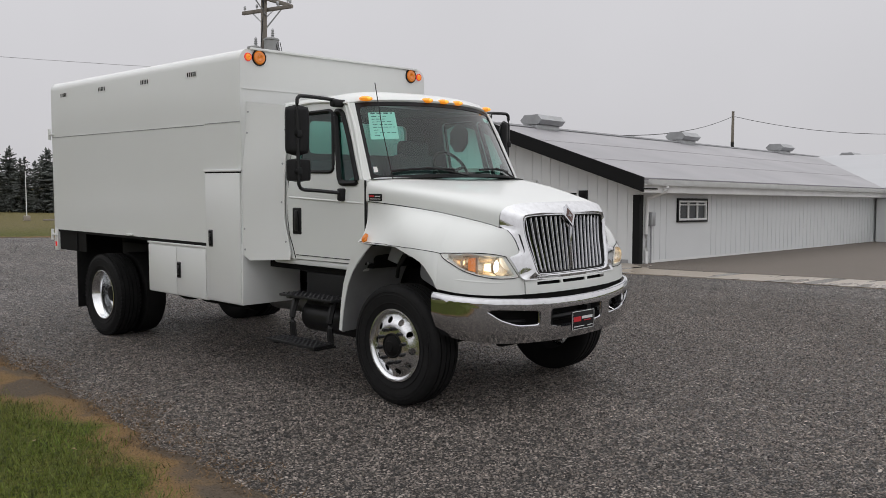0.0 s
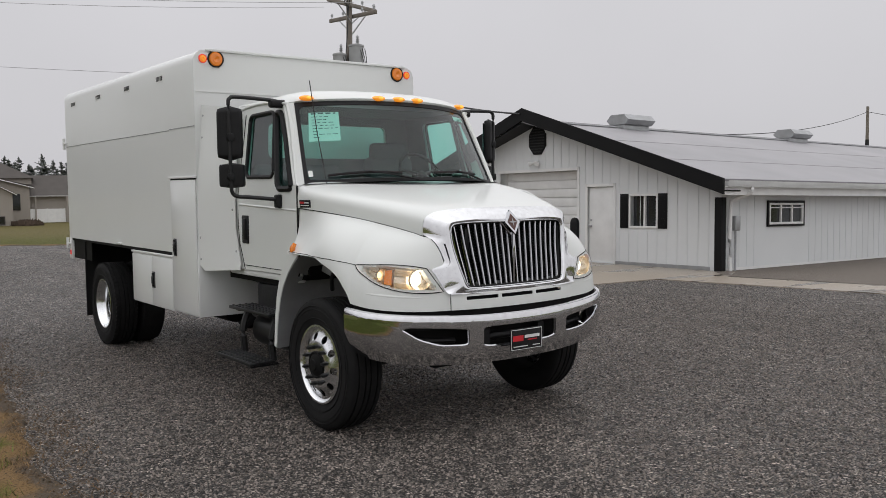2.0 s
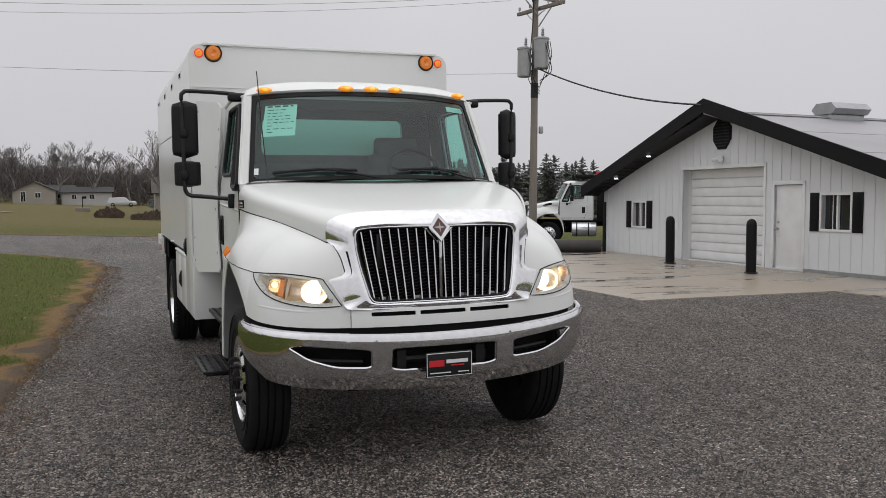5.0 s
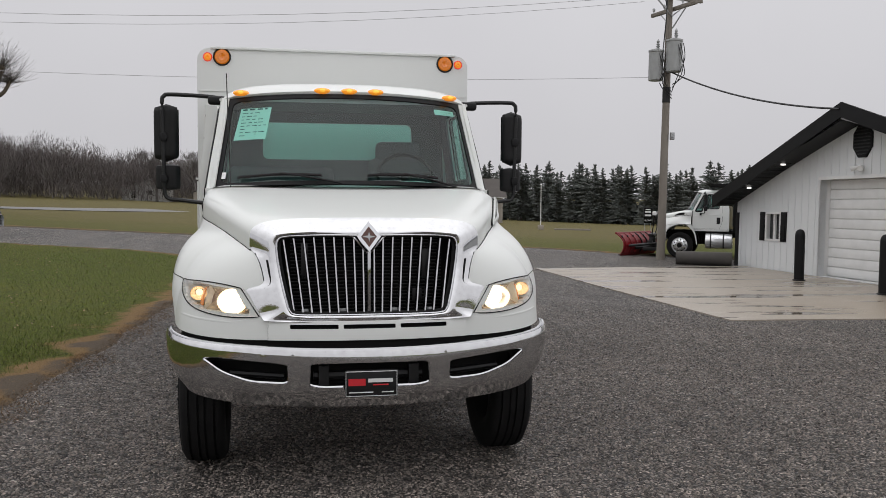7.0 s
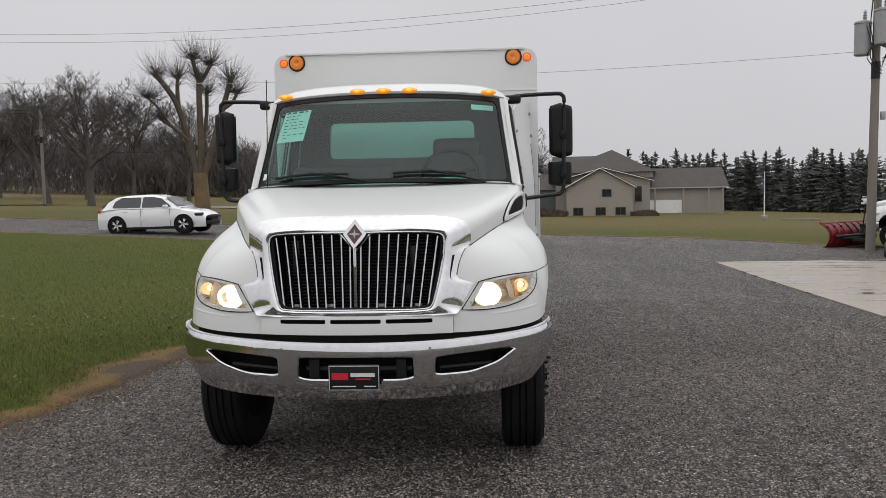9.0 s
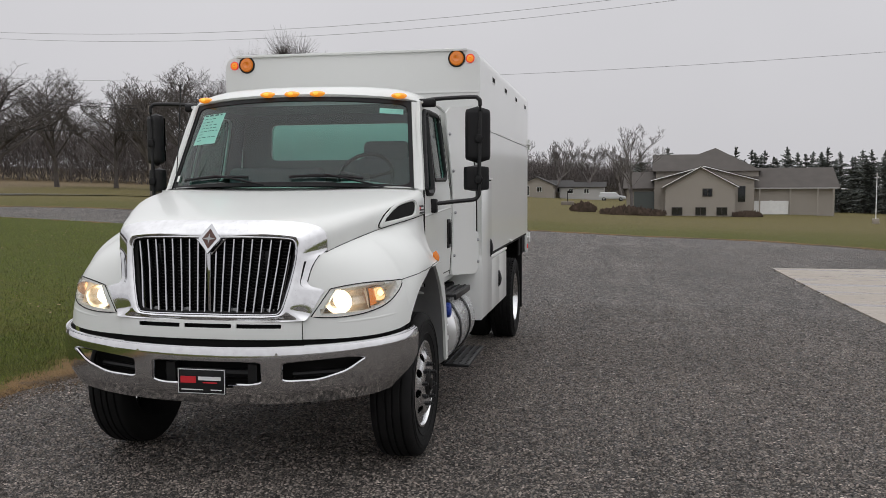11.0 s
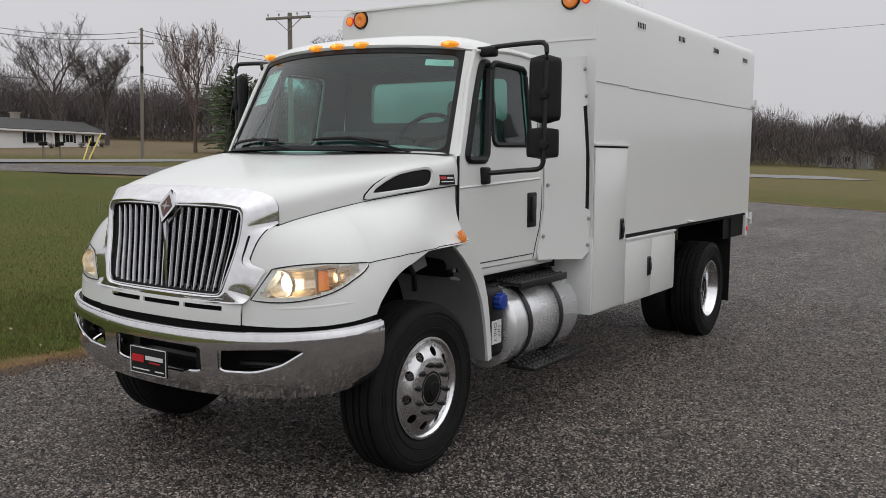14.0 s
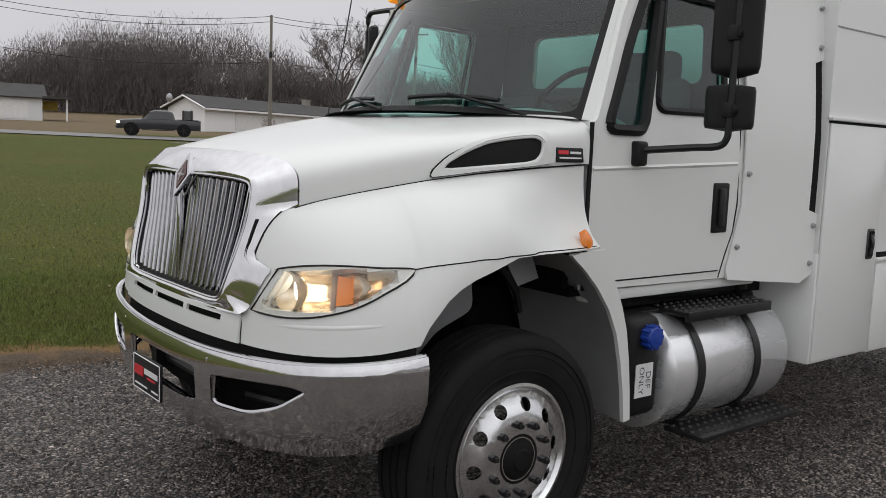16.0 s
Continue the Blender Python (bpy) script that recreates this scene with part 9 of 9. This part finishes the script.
part("lower_intake", boxm(2.03, 2.11, -0.65, 0.65, 0.26, 0.42, 0.02), "black_plastic", hb)
part("red_strip", boxm(2.10, 2.125, -0.55, 0.55, 0.60, 0.612), "red_logo", hb)
for s in (-1, 1):
    part("headlamp", boxm(1.72, 2.04, s * 0.72 - 0.12, s * 0.72 + 0.12, 0.60, 0.73, 0.05), "dark_glass", hb)
    part("tail_lamp", boxm(-2.09, -2.0, s * 0.70 - 0.12, s * 0.70 + 0.12, 0.82, 0.95, 0.03), "red_logo", hb)
    part("door_mirror", boxm(0.60, 0.78, s * 0.99 - 0.08, s * 0.99 + 0.08, 0.94, 1.06, 0.04), "car_white", hb)
    for x in (-0.35, -0.95):
        part("door_handle", boxm(x - 0.1, x + 0.1, s * 0.885 - 0.015, s * 0.885 + 0.015, 0.83, 0.86, 0.008), "car_white", hb)
    part("door_seam", boxm(-0.352, -0.342, s * 0.886 - 0.006, s * 0.886 + 0.006, 0.28, 0.93), "seam", hb)
    part("door_seam", boxm(0.80, 0.81, s * 0.88 - 0.006, s * 0.88 + 0.008, 0.28, 0.92), "seam", hb)
    for x in (-1.32, 1.31):
        part("wheel_arch", cyl(bmesh.new(), (x, s * 0.60, 0.33), (x, s * 0.893, 0.33), 0.37, 28), "chassis", hb)
        road_wheel(hb, x, s * 0.80, 0.32, 0.21, s)
part("rear_hatch_glass", surf(lambda u, v: (lerp(-2.0, -1.62, v), lerp(-1, 1, u) * lerp(0.70, 0.58, v), lerp(1.0, 1.34, v)), 4, 2), "dark_glass", hb)

# charcoal pickup on the road
pk = thing("pickup_truck", pose(-61.2, 22.3, land(-61.2, 22.3) + 0.1, 0, 0, 247), "charcoal grey crew-cab pickup on the road", "pickup")
belt = [(-2.95, 1.22), (-1.2, 1.25), (0.9, 1.25), (1.3, 1.22), (2.5, 1.14), (2.9, 1.05), (2.95, 0.9)]
top = [(-1.12, 1.25), (-0.95, 1.80), (-0.6, 1.90), (0.3, 1.91), (0.6, 1.82), (1.25, 1.26)]
lo_bm, up_bm = car_body(5.9, top, None, belt, 0.48, 1.0, 0.74)
part("lower_body", lo_bm, "car_dark", pk)
part("cab_top", up_bm, "car_dark", pk)
side_panes(pk, [([(-0.88, 1.30), (0.05, 1.30), (0.05, 1.76), (-0.78, 1.76)], 0.30), ([(0.12, 1.30), (1.0, 1.30), (0.62, 1.70), (0.12, 1.76)], 0.30)], 0.975)
part("windscreen", surf(lambda u, v: (lerp(1.20, 0.66, v), lerp(-1, 1, u) * lerp(0.85, 0.68, v), lerp(1.30, 1.78, v) + 0.015), 6, 4), "dark_glass", pk)
part("bed_hollow", boxm(-2.8, -1.3, -0.8, 0.8, 1.20, 1.262), "chassis", pk)
part("front_grille", boxm(2.86, 2.96, -0.6, 0.6, 0.78, 1.02, 0.03), "black_plastic", pk)
part("front_bumper", boxm(2.85, 3.02, -0.95, 0.95, 0.52, 0.72, 0.05), "car_dark", pk)
for s in (-1, 1):
    part("headlamp", boxm(2.74, 2.93, s * 0.80 - 0.13, s * 0.80 + 0.13, 0.86, 1.02, 0.03), "head_glow", pk)
    part("side_step", boxm(-1.0, 1.2, s * 0.98 - 0.06, s * 0.98 + 0.06, 0.40, 0.46, 0.02), "black_metal", pk)
    for x in (-1.75, 1.95):
        part("wheel_arch", cyl(bmesh.new(), (x, s * 0.65, 0.46), (x, s * 0.998, 0.46), 0.48, 28), "chassis", pk)
        road_wheel(pk, x, s * 0.88, 0.42, 0.27, s, "black_metal")
# silver people carrier parked far off
vn = thing("parked_van", pose(2.0, 170, land(2, 170)), "silver estate car parked by distant houses", "car")
lo_bm, up_bm = car_body(5.2, [(-2.5, 1.1), (-2.3, 1.75), (0.6, 1.8), (1.4, 1.1)], None, [(-2.6, 1.1), (1.4, 1.1), (2.4, 1.0), (2.6, 0.8)], 0.4, 0.98, 0.78)
part("lower_body", lo_bm, "car_silver", vn)
part("greenhouse", up_bm, "car_silver", vn)
side_panes(vn, [([(-2.2, 1.15), (-0.6, 1.15), (-0.6, 1.65), (-2.1, 1.65)], 0.3), ([(-0.5, 1.15), (1.0, 1.15), (0.6, 1.65), (-0.5, 1.65)], 0.3)], 0.95)
for s in (-1, 1):
    for x in (-1.6, 1.6):
        road_wheel(vn, x, s * 0.86, 0.38, 0.25, s)

# plow truck behind the workshop: the same make of cab, with a red blade
pt = thing("plow_truck", pose(13.45, 22.61, land(13, 21.9) + 0.02, 0, 0, -122) @ Matrix.Diagonal((0.88, 0.88, 0.88, 1)), "white truck with a red snow plow parked behind the workshop", "truck")
keep = ("hood", "fender", "grille", "bumper", "cab", "headlamp", "mirror", "front_wheel", "fuel_tank", "splash_panel", "wheel_liner", "hood_lower_band", "frame_rail", "front_axle", "engine_sump", "air_scoop", "bumper_gap", "cab_underside")
skip = ("window_sheet", "note_bar", "stock_sticker", "stock_number", "clip_sticker", "side_badge", "emblem")
for c in list(truck.children):
    if c.name.split(".")[0] in keep:
        d = c.copy()
        scene.collection.objects.link(d)
        d.parent = pt
        for c2 in c.children:
            if not c2.name.startswith(skip):
                d2 = c2.copy()
                scene.collection.objects.link(d2)
                d2.parent = d
part("dump_body", boxm(-1.15, 1.15, 1.95, 5.2, 1.0, 2.3, 0.03), "chassis", pt, "black dump body")
part("cab_guard", boxm(-1.05, 1.05, 1.1, 2.0, 2.72, 2.86, 0.03), "chassis", pt)
part("strobe", boxm(-0.3, 0.1, 1.9, 2.1, 2.86, 3.00, 0.02), "red_logo", pt)


def blade(u, v):
    x = lerp(-1.3, 1.1, u)
    return (x, -1.84 - 0.42 * x - 0.26 * (2 * v - 1.0) ** 2 * (1.25 if v > 0.5 else 0.7) + 0.14, lerp(0.0, 0.88, v))


bl = part("plow_blade", surf(blade, 20, 14, thick=0.03), "plow_red", pt, "red curved snow plow blade")
part("blade_rail", tube(bmesh.new(), [Vector(blade(u, 1.0)) + Vector((0, 0.02, 0.01)) for u in (0, 0.5, 1)], 0.045, 6), "plow_red", bl)
part("blade_edge", tube(bmesh.new(), [Vector(blade(u, 0.03)) + Vector((0, -0.01, 0)) for u in (0, 0.5, 1)], 0.04, 6), "black_metal", bl)
for k in range(7):
    u = 0.04 + 0.153 * k
    rib = bmesh.new()
    tube(rib, [Vector(blade(u, v / 8)) + Vector((0, 0.05, 0)) for v in range(1, 9)], 0.035, 6)
    part("blade_rib", rib, "plow_red" if k > 3 else "black_metal", bl)
    part("rail_bolt", boxm(-0.05, 0.05, -0.03, 0.03, -0.05, 0.05, 0.01), "black_metal", bl).matrix_local = Matrix.Translation(Vector(blade(u, 0.86)) + Vector((0, 0.06, 0)))
for s in (-1, 1):
    part("push_arm", tube(bmesh.new(), [(s * 0.42, -0.85, 0.42), (s * 0.30, -1.66 - 0.15 * s, 0.30)], 0.07, 8), "black_metal", pt)
    part("angle_ram", tube(bmesh.new(), [(s * 0.45, -0.95, 0.50), (s * 0.85, -1.62 - 0.36 * s, 0.40)], 0.05, 8), "black_metal", pt)
    part("lift_upright", boxm(s * 0.42 - 0.05, s * 0.42 + 0.05, -1.25, -1.12, 0.22, 0.86, 0.01), "black_metal", pt)
    lamp = part("plow_lamp", boxm(s * 0.72 - 0.10, s * 0.72 + 0.10, -1.10, -0.96, 1.62, 1.78, 0.03), "white_trim", pt, "small pale plow lamp on a bracket")
    part("lamp_bracket", tube(bmesh.new(), [(s * 0.72, -1.02, 1.62), (s * 0.62, -1.08, 1.2), (s * 0.45, -1.15, 0.82)], 0.022, 6), "black_metal", lamp)
part("lift_beam", boxm(-0.55, 0.55, -1.26, -1.10, 0.76, 0.88, 0.015), "black_metal", pt)
part("plow_frame", boxm(-0.5, 0.5, -1.5, -0.95, 0.20, 0.34, 0.02), "black_metal", pt)
part("lift_ram", cyl(bmesh.new(), (0, -1.18, 0.8), (0, -1.45, 0.3), 0.05, 10), "black_metal", pt)
lg = solo("rolled_pipe", cyl(bmesh.new(), (-0.78, 0, 0.2), (0.82, 0.0, 0.2), 0.21, 24), "galv", "dull grey length of rolled pipe lying by the wall", "pipe", at=pose(12.0, 18.25, land(12, 18.25), 0, 0, -33))
lg.data.materials[0] = mat("dull_pipe", (0.065, 0.058, 0.052), 0.75, var=0.6, scale=4, color2=(0.035, 0.033, 0.03), bump=0.3, bump_scale=20)
sg = thing("slow_sign", pose(14.35, 27.65, land(14.35, 27.65) + 0.55, 0, 0, -24) @ Matrix.Diagonal((0.8, 0.72, 0.72, 1)), "black and white hand-lettered roadside sign on thin legs", "sign")
part("sign_board", boxm(-0.19, 0.19, -0.02, 0.02, 0.75, 1.62, 0.005), "black_trim", sg)
for z0, z1, w in ((1.34, 1.44, 0.15), (1.14, 1.24, 0.16), (1.50, 1.55, 0.12)):
    part("text_bar", boxm(-w, w, -0.026, -0.021, z0, z1), "white_print", sg)
c = bpy.data.curves.new("sign_word", "FONT")
c.body, c.size, c.align_x = "SLOW", 0.135, "CENTER"
c.materials.append(M["white_print"])
o = new("sign_word", c)
o.parent = sg
o.matrix_local = Matrix.Translation((0, -0.024, 0.86)) @ Matrix.Rotation(radians(90), 4, "X")
for s in (-1, 1):
    part("sign_leg", boxm(s * 0.15 - 0.015, s * 0.15 + 0.015, -0.02, 0.02, -0.95, 0.75), "galv", sg)

# yellow guards on the guy wires of the roadside pole
for x, y, tx_, ty_, tz_ in ((-50.5, 32.6, -54.6, 36.1, 2.9), (-51.4, 33.6, -56.0, 38.0, 3.3)):
    solo("guy_guard", tube(bmesh.new(), [(x, y, land(x, y) - 0.1), (tx_, ty_, tz_)], 0.055, 8), "guard_yellow", "yellow guard on a guy wire beside the road", "guy wire")


# ---- loose stones on the gravel and blades on the lawn ----
def scatter_stones(name, n, x0, x1, y0, y1, rmin, rmax, seed, material, label, keep):
    r = np.random.default_rng(seed)
    x, y = r.uniform(x0, x1, n), r.uniform(y0, y1, n)
    ok = keep(x, y)
    x, y = x[ok], y[ok]
    n = len(x)
    s = rmin + (rmax - rmin) * r.random(n) ** 2.2
    # a worn block: a wide foot, a narrower uneven top
    base = np.array([(1, 0.2, 0), (-0.1, 1, 0), (-1, 0.1, 0), (0.1, -1, 0), (0.6, 0.35, 0.75), (-0.45, 0.6, 0.8), (-0.5, -0.4, 0.7), (0.45, -0.55, 0.85)])
    V = base[None] * s[:, None, None] * (1 + 0.22 * r.standard_normal((n, 8, 3)))
    V[:, :, 1] *= r.uniform(0.6, 1.0, n)[:, None]
    a = r.uniform(0, 6.283, n)
    c, sn = np.cos(a)[:, None], np.sin(a)[:, None]
    X, Y = V[:, :, 0] * c - V[:, :, 1] * sn + x[:, None], V[:, :, 0] * sn + V[:, :, 1] * c + y[:, None]
    gz = np.array([land(p, q) for p, q in zip(x, y)])
    Z = V[:, :, 2] + gz[:, None] + 0.05 * s[:, None]
    verts = np.stack([X, Y, Z], -1).reshape(-1, 3)
    f = np.array([(0, 1, 5, 4), (1, 2, 6, 5), (2, 3, 7, 6), (3, 0, 4, 7), (4, 5, 6, 7)])
    faces = (f[None] + 8 * np.arange(n)[:, None, None]).reshape(-1, 4)
    return tagged(new(name, raw(name, verts.tolist(), faces.tolist(), material)), label, "gravel", kind="stuff")


M["stone"] = mat("gravel_stone", (0.245, 0.212, 0.186), 0.55, island=0.9, var=0.7, scale=45, color2=(0.06, 0.052, 0.046))


def on_gravel(x, y):
    return inside(x, y, YARD) & ~inside(x, y, PAD) & (x < 12)


def thinning(x, y):
    """Loose stones lie thick near the lorry and thin out evenly away from it."""
    r = np.random.default_rng(77).random(x.shape)
    return on_gravel(x, y) & (r < np.clip((8.5 - np.hypot(x - 1.5, (y + 0.5) * 0.85)) / 4.5, 0, 1))


scatter_stones("gravel_stones", 210000, -3.4, 9.5, -6.8, 8.5, 0.006, 0.0125, 1, "stone", "crushed stones on the gravel surface", thinning)
scatter_stones("gravel_stones_far", 26000, -3.0, 12, -6, 24, 0.008, 0.015, 2, "stone", "crushed stones on the far gravel", on_gravel)


def blades(name, n, keep, seed, hmin, hmax, w, material, label, bounds, lean=0.35):
    r = np.random.default_rng(seed)
    x0, x1, y0, y1 = bounds
    x, y = r.uniform(x0, x1, n), r.uniform(y0, y1, n)
    ok = keep(x, y, r)
    x, y = x[ok], y[ok]
    n = len(x)
    h = r.uniform(hmin, hmax, n)
    a = r.uniform(0, 6.283, n)
    ww = w * r.uniform(0.6, 1.4, n)
    dx, dy = np.cos(a) * ww, np.sin(a) * ww
    lx, ly = r.normal(0, lean, n) * h, r.normal(0, lean, n) * h
    gz = np.array([land(p, q) for p, q in zip(x, y)]) + 0.015
    V = np.stack([np.stack([x - dx, y - dy, gz], -1), np.stack([x + dx, y + dy, gz], -1), np.stack([x + lx, y + ly, gz + h], -1)], 1).reshape(-1, 3)
    F = np.arange(3 * n).reshape(-1, 3)
    return tagged(new(name, raw(name, V.tolist(), F.tolist(), material)), label, "grass", kind="stuff")


def lawn_only(lo, hi, xmin=-99.0, fx=1.0, ymin=-99.0, ymax=99.0):
    def k(x, y, r):
        d = far_from(x, y, LAWN)
        d = np.where(inside(x, y, YARD), -d, d)
        fade = np.clip((x - xmin) / fx, 0, 1) * np.clip((ymax - y) / 4, 0, 1) * np.clip((y - ymin) / 1.5, 0, 1)
        d = d + ragged(x, y)
        return (r.random(x.shape) < fade) & (d > lo + r.uniform(0, 0.25, x.shape)) & (d < hi) & ~((np.hypot(x + 5.2, y + 5.4) < 0.9))
    return k


blades("lawn_grass", 200000, lawn_only(0.22, 30, -10.5, 6.0, -6.6, 9.0), 5, 0.025, 0.07, 0.0035, "grass_blade", "short damp winter grass of the lawn", (-10.5, -2.4, -6.6, 9))
blades("lawn_grass_near", 150000, lawn_only(0.16, 30, -7.4, 1.0, -4.6, 5.5), 15, 0.025, 0.075, 0.0042, "grass_blade", "lush damp grass nearest the gravel", (-7.4, -2.7, -4.6, 5.5), 0.5)
blades("lawn_grass_far", 100000, lawn_only(0.4, 30, -24, 16.0, -4, 24), 6, 0.03, 0.08, 0.008, "grass_blade", "short winter grass further across the lawn", (-24, -2.0, -4, 24))
blades("verge_litter", 80000, lawn_only(-0.50, 0.34), 17, 0.005, 0.022, 0.005, "leaf_litter", "brown leaf litter spilled along the gravel edge", (-4.6, -1.6, -4, 16), 1.4)
blades("verge_straw", 130000, lawn_only(-0.10, 0.66), 7, 0.008, 0.032, 0.003, "dead_grass", "dead straw along the lawn edge", (-4.6, -2.0, -4, 16), 1.2)


# fallen leaves scattered over the lawn
r = np.random.default_rng(12)
lx, ly = r.uniform(-26, -2.6, 1300), r.uniform(-6, 24, 1300)
okl = lawn_only(0.4, 40)(lx, ly, r)
V, F = [], []
for x, y in zip(lx[okl], ly[okl]):
    a, q = r.uniform(0, 6.28), r.uniform(0.015, 0.036)
    c, s, z = math.cos(a) * q, math.sin(a) * q, land(x, y) + 0.06
    b = len(V)
    V += [(x - c, y - s, z), (x + s * 0.6, y - c * 0.6, z + r.uniform(0, 0.02)), (x + c, y + s, z + r.uniform(0, 0.02)), (x - s * 0.6, y + c * 0.6, z + 0.015)]
    F.append((b, b + 1, b + 2, b + 3))
tagged(new("fallen_leaves", raw("fallen_leaves", V, F, "dry_leaf")), "dry pale brown leaves fallen on the lawn", "leaves", kind="stuff")
